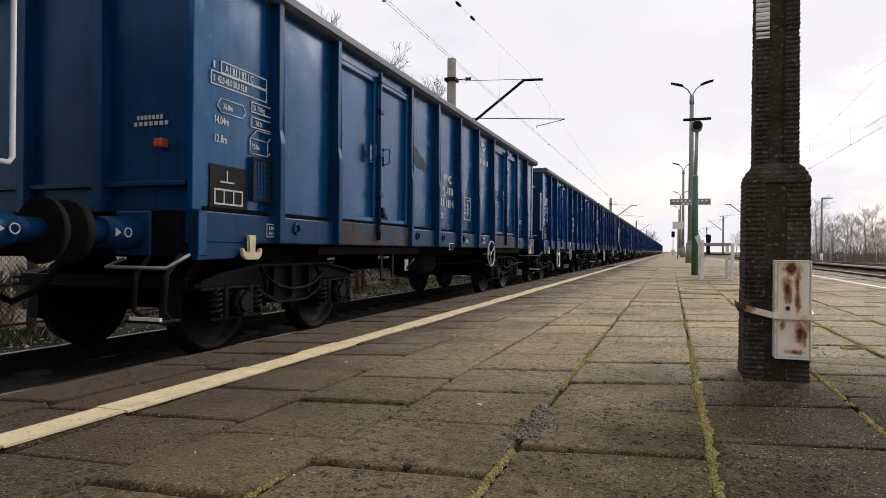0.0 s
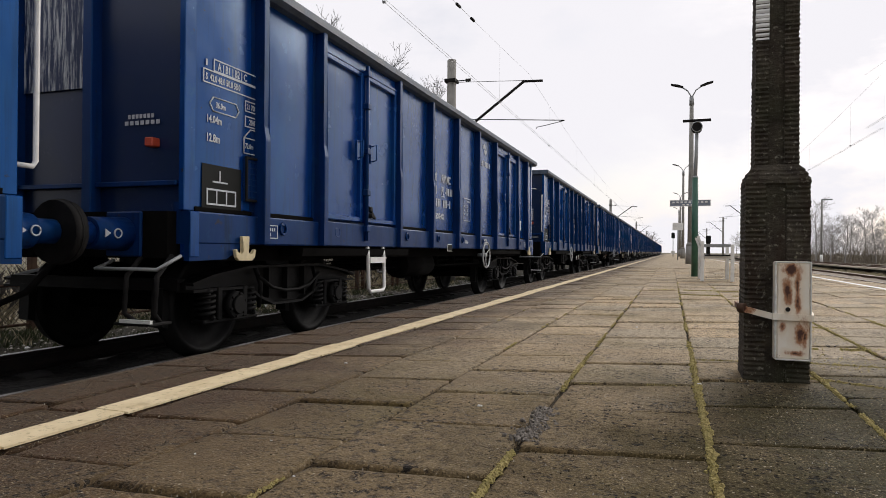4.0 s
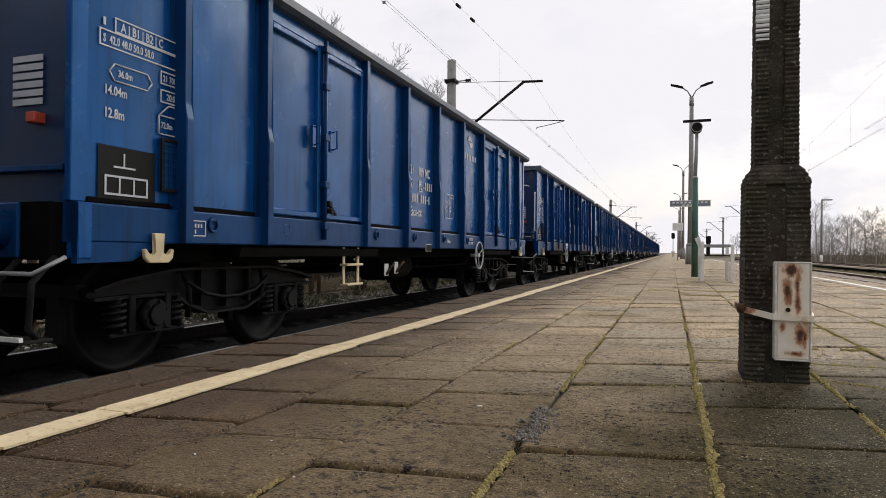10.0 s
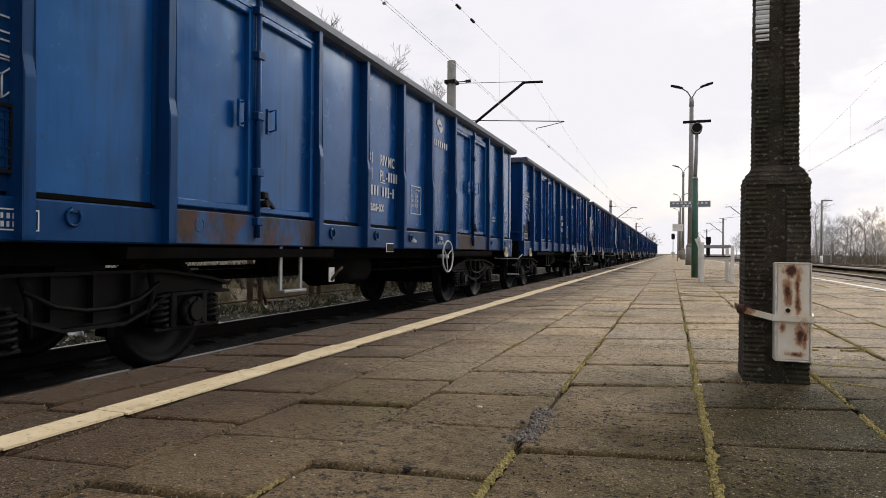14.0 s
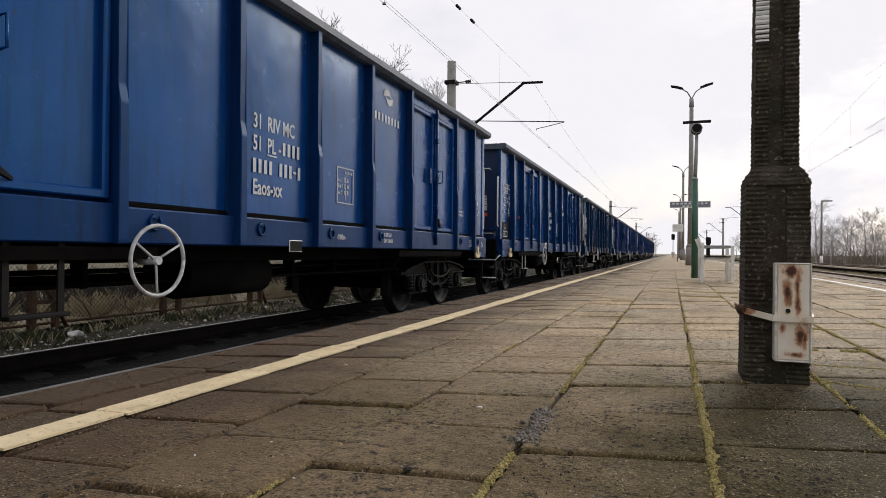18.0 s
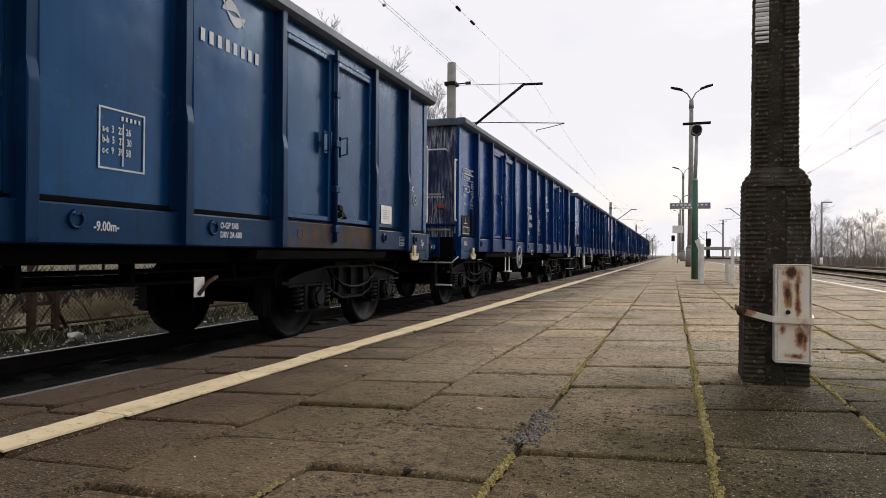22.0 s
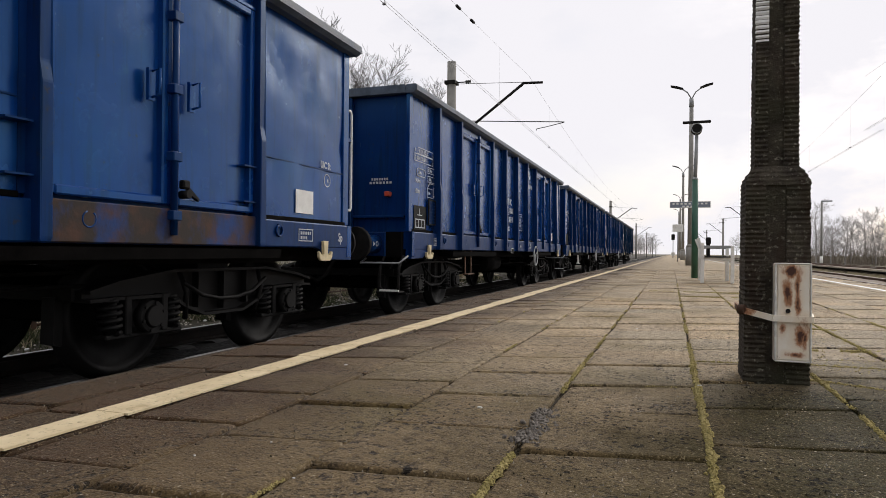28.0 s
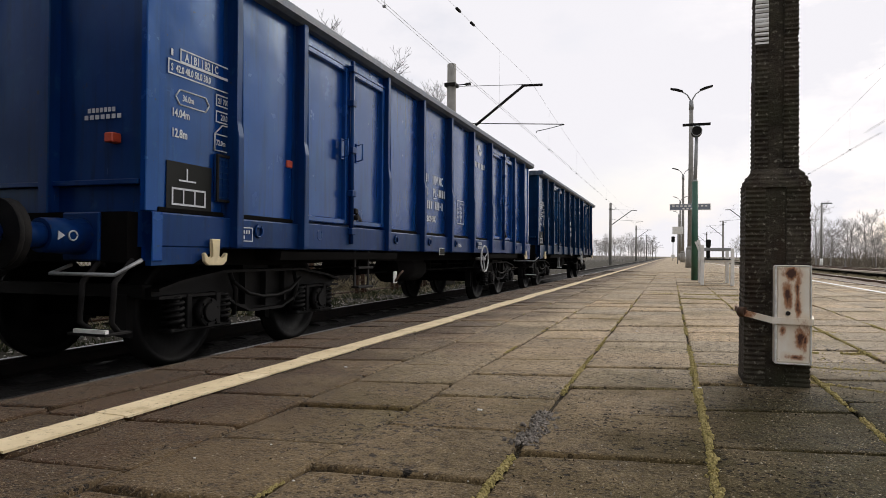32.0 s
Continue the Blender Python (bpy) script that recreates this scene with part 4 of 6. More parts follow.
    k["buffer_head"] = mesh_of(bm, "buffer_head", DARK)
    # coupling and hoses
    bm = bmesh.new()
    prism(bm, [(-0.05, 1.0), (-0.5, 1.0), (-0.56, 1.06), (-0.5, 1.12), (-0.05, 1.12)], "x", -0.04, 0.04)
    for s in (-1, 1):
        tube(bm, [(s * 0.05, -0.3, 1.02), (s * 0.05, -0.5, 0.9), (s * 0.05, -0.72, 0.93)], 0.022, 6)
    k["coupler"] = mesh_of(bm, "screw_coupling", BLACK)
    bm = bmesh.new()
    tube(bm, [(0.32, -0.05, 0.9), (0.32, -0.25, 0.82), (0.3, -0.45, 0.62), (0.27, -0.62, 0.55), (0.2, -0.72, 0.62)], 0.025, 7)
    k["hose"] = mesh_of(bm, "brake_hose", BLACK)
    # shunter's under-buffer rail and step
    bm = bmesh.new()
    tube(bm, [(0.72, -0.05, 0.86), (0.72, -0.22, 0.80), (1.30, -0.22, 0.80), (1.36, -0.05, 0.90)], 0.014, 6)
    k["grab"] = mesh_of(bm, "shunter_handrail", GREY)
    bm = bmesh.new()
    tube(bm, [(1.30, 0.05, 0.90), (1.30, -0.10, 0.75), (1.30, -0.12, 0.48), (1.28, -0.05, 0.42)], 0.02, 6)
    tube(bm, [(1.02, 0.05, 0.90), (1.02, -0.10, 0.75), (1.02, -0.12, 0.48), (1.04, -0.05, 0.42)], 0.02, 6)
    box(bm, 1.0, 1.33, -0.20, 0.02, 0.40, 0.42, 0.004)
    k["end_step"] = mesh_of(bm, "corner_step", DARK)
    bm = bmesh.new()
    box(bm, 1.06, 1.34, -0.205, -0.18, 0.42, 0.445)
    k["step_tip"] = mesh_of(bm, "step_edge", WHITE)
    # upright white handrail on the end
    bm = bmesh.new()
    tube(bm, [(1.31, 0.0, 2.55), (1.31, -0.09, 2.55), (1.31, -0.10, 2.52), (1.31, -0.10, 1.55), (1.31, -0.09, 1.52), (1.31, 0.0, 1.52)], 0.016, 7)
    k["rail"] = mesh_of(bm, "end_handrail", WHITE)
    bm = bmesh.new()
    tube(bm, [(-1.31, 0.0, 2.55), (-1.31, -0.12, 2.55), (-1.31, -0.14, 2.52), (-1.31, -0.14, 1.45), (-1.31, -0.12, 1.42), (-1.31, 0.0, 1.42)], 0.016, 7)
    k["rail_b"] = mesh_of(bm, "end_handrail", WHITE)
    bm = bmesh.new()
    tube(bm, [(0.75, 0.05, 2.72), (0.75, -0.07, 2.74), (1.12, -0.07, 2.74), (1.12, 0.05, 2.72)], 0.013, 6)
    k["top_rail"] = mesh_of(bm, "end_grab_rail", WHITE)
    bm = bmesh.new()
    box(bm, 0.98, 1.06, -0.03, 0.055, 1.73, 1.80, 0.008)
    tri = bmesh.new()
    prism(tri, [(0.70, 2.86), (0.90, 2.86), (0.80, 3.04)], "y", 0.036, 0.044)
    k["warning"] = mesh_of(tri, "warning_sign", SIGNYELLOW)
    k["reflector"] = mesh_of(bm, "red_tail_marker", RED)
    bm = bmesh.new()
    box(bm, -0.362, 0.362, 0.026, 0.034, 2.24, TOP - 0.125)
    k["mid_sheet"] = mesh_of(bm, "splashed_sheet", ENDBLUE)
    bm = bmesh.new()
    tube(bm, [(0.85, 0.06, 1.36), (0.85, -0.16, 1.36), (1.18, -0.16, 1.36), (1.18, 0.06, 1.36)], 0.014, 6)
    box(bm, 0.85, 1.18, -0.17, -0.12, 1.345, 1.37)
    k["end_foot"] = mesh_of(bm, "end_footboard", GREY)
    # note clip board
    bm = bmesh.new()
    box(bm, 1.395, 1.415, -0.15, 0.15, 1.36, 1.74, 0.006)
    k["clip"] = mesh_of(bm, "label_clip_board", POSTBLUE)
    bm = bmesh.new()
    for a, b, c, d in ((-0.15, -0.13, 1.36, 1.74), (0.13, 0.15, 1.36, 1.74), (-0.13, 0.13, 1.36, 1.38), (-0.13, 0.13, 1.72, 1.74)):
        box(bm, 1.415, 1.432, a, b, c, d)
    k["clip_frame"] = mesh_of(bm, "clip_frame", DARK)
    bm = bmesh.new()
    for i in range(6):
        y = -0.11 + 0.044 * i
        box(bm, 1.415, 1.421, y - 0.004, y + 0.004, 1.39, 1.71)
    for i in range(7):
        z = 1.40 + 0.05 * i
        box(bm, 1.421, 1.426, -0.13, 0.13, z - 0.004, z + 0.004)
    k["clip_mesh"] = mesh_of(bm, "clip_mesh", POSTBLUE)
    bm = bmesh.new()
    box(bm, 1.356, 1.358, -0.16, 0.16, -0.115, 0.115)
    k["paper"] = mesh_of(bm, "white_notice", WHITE)
    bm = bmesh.new()
    box(bm, 1.356, 1.358, -0.24, 0.24, -0.18, 0.18)
    k["black"] = mesh_of(bm, "black_notice", PANEL_BLACK)
    bm = bmesh.new()
    box(bm, 1.338, 1.36, -0.045, 0.045, -0.035, 0.035, 0.006)
    k["red_dot"] = mesh_of(bm, "red_marker", RED)
    return k


def bars(rows, x=1.3575):
    """Writing too small to read, as plain bars: rows of y0, y1, z, height."""
    bm = bmesh.new()
    for y0, y1, z, hgt in rows:
        box(bm, x, x + 0.003, y0, y1, z - hgt / 2, z + hgt / 2)
    return bm


def frame_bars(bm, y0, y1, z0, z1, t=0.012, x=1.3575):
    for a in ((y0, y1, z0, z0 + t), (y0, y1, z1 - t, z1), (y0, y0 + t, z0 + t, z1 - t), (y1 - t, y1, z0 + t, z1 - t)):
        box(bm, x, x + 0.003, *a)


def digits(bm, y0, y1, z, hgt, n, rnd, x=1.3575):
    """A row of n plain bars the size of figures."""
    st = (y1 - y0) / n
    for i in range(n):
        a = y0 + i * st
        if rnd.random() < 0.1:
            continue
        box(bm, x, x + 0.003, a + st * 0.22, a + st * rnd.uniform(0.58, 0.76), z - hgt / 2, z + hgt / 2)


def markings():
    """Stencilled signs, drawn round y = 0 of their panel."""
    rnd = random.Random(21)
    k = {}
    k["fleet"] = words("31\n51", 0.185)
    k["regime"] = words("RIV MC\nPL -", 0.185)
    k["type"] = words("Eaos-xx", 0.19)
    k["type_short"] = words("Eaos", 0.19)
    k["uic"] = words("UIC", 0.10)
    k["uic_st"] = words("UIC St", 0.10)
    k["radius"] = words("R 35m", 0.10)
    k["sp"] = words("Sp", 0.13)
    k["pivot"] = words("-9.00m-", 0.085)
    k["pivot_long"] = words("-10.70m-", 0.085)
    k["len"] = words("14.04m", 0.085)
    k["load"] = words("A | B1 | B2 | C", 0.085)
    k["span"] = words("12.8m", 0.09)
    k["tonnes"] = words("S  42.0 48.0 50.0 58.0", 0.074, 0.66)
    k["tare"] = words("21 700kg", 0.062)
    k["braked"] = words("20.0t", 0.066)
    k["floor"] = words("36.0m", 0.066)
    k["cubic"] = words("72.0m", 0.060)
    k["loads"] = words("a-a  3   23  26\nb-b  5   27  30\nc-c  9   39  58", 0.066, 0.62)
    k["brake"] = words("O-GP SAB\nDRV 2A-600", 0.07)
    bm = bmesh.new()
    for a in (-0.35, -0.27, -0.19, -0.11, 0.05, 0.13, 0.21, 0.36):
        box(bm, 1.3575, 1.3605, a, a + 0.042, -0.062, 0.062)
    box(bm, 1.3575, 1.3605, 0.28, 0.33, -0.010, 0.010)
    k["number"] = mesh_of(bm, "fleet_number_bars", LETTER)
    bm = bmesh.new()
    for a in (0.17, 0.25, 0.33, 0.41):
        box(bm, 1.3575, 1.3605, a, a + 0.042, -0.06, 0.06)
    box(bm, 1.3575, 1.3605, -0.07, 0.08, -0.095, -0.083)
    k["owner"] = mesh_of(bm, "owner_code_bars", LETTER)
    # table of axle loads
    bm = bmesh.new()
    frame_bars(bm, -0.19, 0.19, -0.2, 0.2, 0.012)
    digits(bm, -0.02, 0.16, 0.145, 0.028, 5, rnd)
    box(bm, 1.3575, 1.3605, 0.0, 0.008, -0.17, 0.11)
    k["table"] = mesh_of(bm, "axle_load_table", LETTER)
    # tonnage grid on the first panel
    bm = bmesh.new()
    frame_bars(bm, -0.30, 0.32, 0.0, 0.10, 0.010)
    frame_bars(bm, -0.42, 0.32, -0.11, 0.0, 0.010)
    digits(bm, -0.44, -0.32, 0.05, 0.05, 3, rnd)
    k["tonnage"] = mesh_of(bm, "tonnage_grid", LETTER)
    bm = bmesh.new()
    frame_bars(bm, -0.17, 0.13, -0.045, 0.05, 0.010)
    k["tag"] = mesh_of(bm, "framed_weight", LETTER)
    bm = bmesh.new()
    for a, b in (((-0.2, 0), (-0.16, 0.055)), ((-0.16, 0.055), (0.12, 0.055)), ((0.12, 0.055), (0.16, 0)), ((0.16, 0), (0.12, -0.055)), ((0.12, -0.055), (-0.16, -0.055)), ((-0.16, -0.055), (-0.2, 0))):
        tube(bm, [(1.358, *a), (1.358, *b)], 0.006, 4)
    k["area"] = mesh_of(bm, "floor_area_sign", LETTER)
    bm = bmesh.new()
    pts = [(-0.17, -0.10), (0.08, -0.10), (0.08, 0.03), (-0.17, 0.03), (-0.17, -0.10)]
    for a, b in zip(pts, pts[1:]):
        tube(bm, [(1.358, *a), (1.358, *b)], 0.006, 4)
    for a, b in (((-0.17, 0.03), (-0.08, 0.11)), ((-0.08, 0.11), (0.17, 0.11)), ((0.17, 0.11), (0.08, 0.03)), ((0.17, 0.11), (0.17, -0.02)), ((0.17, -0.02), (0.08, -0.10))):
        tube(bm, [(1.358, *a), (1.358, *b)], 0.006, 4)
    k["volume"] = mesh_of(bm, "volume_sign", LETTER)
    # white drawing on the black notice
    bm = bmesh.new()
    frame_bars(bm, -0.19, 0.17, -0.14, -0.01, 0.014, 1.3585)
    for y in (-0.07, 0.05):
        box(bm, 1.3585, 1.3615, y - 0.006, y + 0.006, -0.13, -0.01)
    box(bm, 1.3585, 1.3615, -0.12, 0.06, 0.04, 0.052)
    box(bm, 1.3585, 1.3615, -0.04, -0.028, 0.052, 0.14)
    k["wagon_sign"] = mesh_of(bm, "shunting_sign", LETTER)
    # brand: plain almond of two crescents over a row of blocks
    bm = bmesh.new()
    for s in (-1, 1):
        lo, hi = [], []
        for i in range(17):
            t = i / 16
            y = -0.17 + 0.27 * t
            top = 0.135 * math.sin(math.pi * t) ** 0.75 if 0 < i < 16 else 0.0
            thick = 0.085 * math.sin(math.pi * t ** 0.7) if 0 < i < 16 else 0.0
            lo.append(bm.verts.new((1.3585, s * (y + 0.02), s * (top - 0.45 * t * 0.16) + 0.23)))
            hi.append(bm.verts.new((1.3585, s * (y + 0.02 + 0.02 * t), s * (top - thick - 0.45 * t * 0.16) + 0.23)))
        for i in range(16):
            bm.faces.new((lo[i], lo[i + 1], hi[i + 1], hi[i]))
    for i in range(8):
        a = -0.395 + 0.098 * i
        box(bm, 1.3575, 1.3595, a, a + 0.048, -0.105, -0.005)
    k["brand"] = mesh_of(bm, "brand_shape", LETTER)
    bm = bmesh.new()
    for z in (0.03, -0.03):
        digits(bm, -0.12, 0.12, z, 0.035, 6, rnd)
    k["note"] = mesh_of(bm, "inspection_note", LETTER)
    bm = bmesh.new()
    ring = [(1.359, 0.065 * math.cos(a), 0.065 * math.sin(a)) for a in [2 * math.pi * i / 18 for i in range(19)]]
    tube(bm, ring, 0.006, 4)
    digits(bm, -0.04, 0.04, 0, 0.035, 2, rnd)
    k["round"] = mesh_of(bm, "round_sign", LETTER)
    bm = bmesh.new()
    frame_bars(bm, -0.13, 0.13, -0.06, 0.06, 0.008, 1.3965)
    digits(bm, -0.1, 0.1, 0.02, 0.03, 6, rnd, 1.3965)
    digits(bm, -0.1, 0.1, -0.025, 0.03, 6, rnd, 1.3965)
    k["sill_note"] = mesh_of(bm, "sill_note", LETTER)
    bm = bmesh.new()
    for i in range(5):
        box(bm, 1.3575, 1.3585, -0.11 + 0.02 * (i % 2), 0.10 - 0.03 * (i % 3), 0.05 - 0.025 * i, 0.055 - 0.025 * i)
    k["paper_lines"] = mesh_of(bm, "paper_lines", GREY)
    # table on the end wall, faces -y
    bm = bmesh.new()
    for z in range(6):
        box(bm, 0.78, 1.04, 0.040, 0.044, 1.86 + z * 0.055, 1.90 + z * 0.055)
    k["end_table"] = mesh_of(bm, "end_data_table", LETTER)
    bm = bmesh.new()
    for z, a, b in ((1.98, 0.75, 1.02), (1.93, 0.72, 1.08)):
        for i in range(7):
            y = a + (b - a) * i / 7
            box(bm, y, y + (b - a) / 11, 0.040, 0.044, z - 0.016, z + 0.016)
    k["end_note"] = mesh_of(bm, "end_wall_note", LETTER)
    return k


def bogie_kit():
    """Cast two-axle bogie with fish-bellied side frames and coil springs."""
    k = {}
    bm = bmesh.new()
    for s in (-1, 1):
        x0, x1 = sorted((s * 0.95, s * 1.01))
        top = [(-1.40, 0.66), (-1.15, 0.72), (-0.62, 0.79), (0.62, 0.79), (1.15, 0.72), (1.40, 0.66)]
        bot = [(1.40, 0.60), (1.12, 0.605), (0.66, 0.60), (0.48, 0.50), (0.25, 0.42), (-0.25, 0.42), (-0.48, 0.50), (-0.66, 0.60), (-1.12, 0.605), (-1.40, 0.60)]
        prism(bm, top + bot, "x", x0, x1)
        xe0, xe1 = sorted((s * 0.92, s * 1.09))
        # flanges round the web
        for line in (top, bot):
            for (ya, za), (yb, zb) in zip(line, line[1:]):
                d = Vector((yb - ya, zb - za)).normalized()
                nx, nz = -d.y * 0.012, d.x * 0.012
                prism(bm, [(ya + nx, za + nz), (yb + nx, zb + nz), (yb - nx, zb - nz), (ya - nx, za - nz)], "x", xe0, xe1)
        for y in (-0.32, 0.0, 0.32):         # ribs on the web
            box(bm, min(s * 1.01, s * 1.075), max(s * 1.01, s * 1.075), y - 0.012, y + 0.012, 0.45 + 0.10 * abs(y), 0.78)
        for y in (-0.9, 0.9):                # horn guides
            for o in (-0.175, 0.175):
                box(bm, xe0, xe1 + 0.01, y + o - 0.03, y + o + 0.03, 0.34, 0.62, 0.008)
        tube(bm, [(s * 1.11, -0.55, 0.70), (s * 1.12, -0.34, 0.585), (s * 1.12, -0.12, 0.545), (s * 1.12, 0.12, 0.545), (s * 1.12, 0.34, 0.585), (s * 1.11, 0.55, 0.70)], 0.018, 6)
        for y in (-0.52, 0.52):              # brake hangers
            tube(bm, [(s * 1.04, y, 0.80), (s * 1.10, y * 0.96, 0.62), (s * 1.05, y * 0.88, 0.40)], 0.022, 6)
    box(bm, -0.95, 0.95, -0.2, 0.2, 0.62, 0.86)
    for y in (-1.38, 1.38):
        box(bm, -0.95, 0.95, y - 0.05, y + 0.05, 0.60, 0.70)
    for s in (-1, 1):
        for y in (-1.42, -0.38, 0.38, 1.42):     # brake blocks
            prism(bm, [(y - 0.035, 0.30), (y + 0.035, 0.28), (y + 0.045, 0.62), (y - 0.025, 0.62)], "x", s * 0.70, s * 0.82)
    k["frame"] = mesh_of(bm, "bogie", BOGIEBLACK)
    bm = bmesh.new()
    box(bm, 0.94, 1.10, -0.135, 0.135, 0.34, 0.585, 0.05)
    cyl(bm, (1.08, 0, 0.46), (1.15, 0, 0.46), 0.125, 0.118, 18)
    cyl(bm, (1.15, 0, 0.46), (1.175, 0, 0.46), 0.085, 0.075, 14)
    for i in range(6):
        a = 1.0472 * i + 0.3
        cyl(bm, (1.14, 0.103 * math.cos(a), 0.46 + 0.103 * math.sin(a)), (1.165, 0.103 * math.cos(a), 0.46 + 0.103 * math.sin(a)), 0.013, seg=6)
    box(bm, 0.95, 1.09, -0.37, 0.37, 0.315, 0.350, 0.01)
    k["axle_box"] = mesh_of(bm, "axle_box", BOGIEBLACK)
    bm = bmesh.new()
    tube(bm, [(1.03 + 0.072 * math.cos(t), 0.072 * math.sin(t), 0.36 + 0.235 * i / 50) for i, t in enumerate([2 * math.pi * j / 10 for j in range(51)])], 0.017, 6)
    cyl(bm, (1.03, 0, 0.35), (1.03, 0, 0.60), 0.048, seg=8)
    k["spring"] = mesh_of(bm, "coil_spring", BOGIEBLACK)
    bm = bmesh.new()
    cyl(bm, (-1.0, 0, 0), (1.0, 0, 0), 0.085, seg=12)
    k["axle"] = mesh_of(bm, "wheelset", BLACK)
    bm = bmesh.new()
    prof = [(-0.068, 0.49), (-0.04, 0.485), (-0.035, 0.462), (0.065, 0.458), (0.067, 0.40), (0.02, 0.385), (0.015, 0.2), (0.06, 0.17), (0.06, 0.085), (-0.06, 0.085), (-0.06, 0.17), (-0.015, 0.2), (-0.02, 0.385), (-0.066, 0.40)]
    n = 32
    rings = [[bm.verts.new((x, r * math.cos(2 * math.pi * i / n), r * math.sin(2 * math.pi * i / n))) for x, r in prof] for i in range(n)]
    for i in range(n):
        a, b = rings[i], rings[(i + 1) % n]
        for j in range(len(prof)):
            m = (j + 1) % len(prof)
            bm.faces.new((a[j], a[m], b[m], b[j])).smooth = True
    k["tyre"] = mesh_of(bm, "wheel", BOGIEBLACK)
    return k


SMALL = small_parts()
SIGNS = markings()
BOGIE = bogie_kit()
P = [-6.3, -5.42, -4.41, -2.46, -1.23, 0.0, 1.23, 2.46, 4.41, 5.42, 6.3]
STD = Kit(12.6, P, [(-4.41, -2.46), (2.46, 4.41)], 4.5)
# an older build with narrower bays and wider doors
PN = [-6.3, -5.28, -4.20, -2.16, -1.08, 0.0, 1.08, 2.16, 4.20, 5.28, 6.3]
NARROW = Kit(12.6, PN, [(-4.20, -2.16), (2.16, 4.20)], 4.5)
PL = [-7.1, -5.36, -3.32, -1.99, -0.66, 0.67, 2.0, 3.32, 5.36, 7.1]
LONG = Kit(14.2, PL, [(-5.36, -3.32), (3.32, 5.36)], 5.35)

# tint of each wagon; a: splashed end, w: partly splashed, g: fresh glossy paint, s: speckled, h: handrail, t: grab rail, y: warning sign, k: data table, p: paper notice, l: lower brand shape, n: dents, b: repair patch, c: soot below the bracket
TINTS = {"teal": (0.013, 0.068, 0.152), "mid": (0.006, 0.046, 0.168), "deep": (0.005, 0.038, 0.165), "bright": (0.004, 0.042, 0.170), "cyan": (0.010, 0.070, 0.20), "grey": (0.006, 0.031, 0.082), "dark": (0.004, 0.020, 0.060), "azure": (0.008, 0.060, 0.205), "sky": (0.014, 0.080, 0.225), "navy": (0.003, 0.029, 0.135)}
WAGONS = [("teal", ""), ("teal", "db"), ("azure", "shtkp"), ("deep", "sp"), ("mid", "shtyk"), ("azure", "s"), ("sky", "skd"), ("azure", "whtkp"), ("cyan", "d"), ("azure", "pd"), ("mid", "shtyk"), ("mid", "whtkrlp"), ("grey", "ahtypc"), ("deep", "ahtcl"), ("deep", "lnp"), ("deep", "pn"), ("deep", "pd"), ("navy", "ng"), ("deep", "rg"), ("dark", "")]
# where hand wheel and step sit on the platform side, from the wagon's middle
WHEEL_AT = [1.6, 1.85, -1.77, 1.59, -1.68, 1.97, 2.07, -1.78, 1.70, 1.98, -2.17, -1.86, -2.12, -2.16, -2.70, 2.47, 1.96, 2.2, 1.84, 1.8]
STEP_AT = [-2.8, -2.8, -3.9, -3.1, -3.0, -2.8, -2.73, -2.11, -2.56, -3.0, -3.0, -4.07, -2.9, -2.9, -4.88, -4.4, -3.60, -3.19, -3.05, -3.0]
STEP_LOOK = "dark dark frame frame dark dark cream rust grey dark dark grey white white frame dark rust white ladder grey".split()
# white plates of the brake levers: along the wagon, height
LEVERS = {1: ((-1.83, 0.73),), 2: ((1.68, 0.75),), 4: ((1.96, 0.75), (1.37, 0.71)), 5: ((-1.52, 0.71), (-1.15, 0.73), (-0.81, 0.72)), 6: ((-1.46, 0.70), (-1.14, 0.72)), 7: ((1.83, 0.69),), 8: ((-1.53, 0.69),), 11: ((1.72, 0.73),), 12: ((1.61, 0.67),), 13: ((-1.01, 0.86), (1.95, 0.70)), 15: ((-0.56, 0.67),), 17: ((1.32, 0.8),), 18: ((-1.76, 0.64),)}
FLIP = pose(0, 0, 0, 0, 0, 180)
# wagons that hang a little back on their couplings
SLACK = {1: 0.10, 2: 0.08, 3: -0.05, 4: 0.20, 5: 0.18, 6: 0.12, 7: 0.33, 8: 0.30, 9: 0.14, 10: 0.34, 11: 0.21, 12: 0.12, 13: 0.24, 14: 0.22, 16: 0.35, 17: 0.18, 18: 0.12}
WHEELSETS, TRAIN = [], []


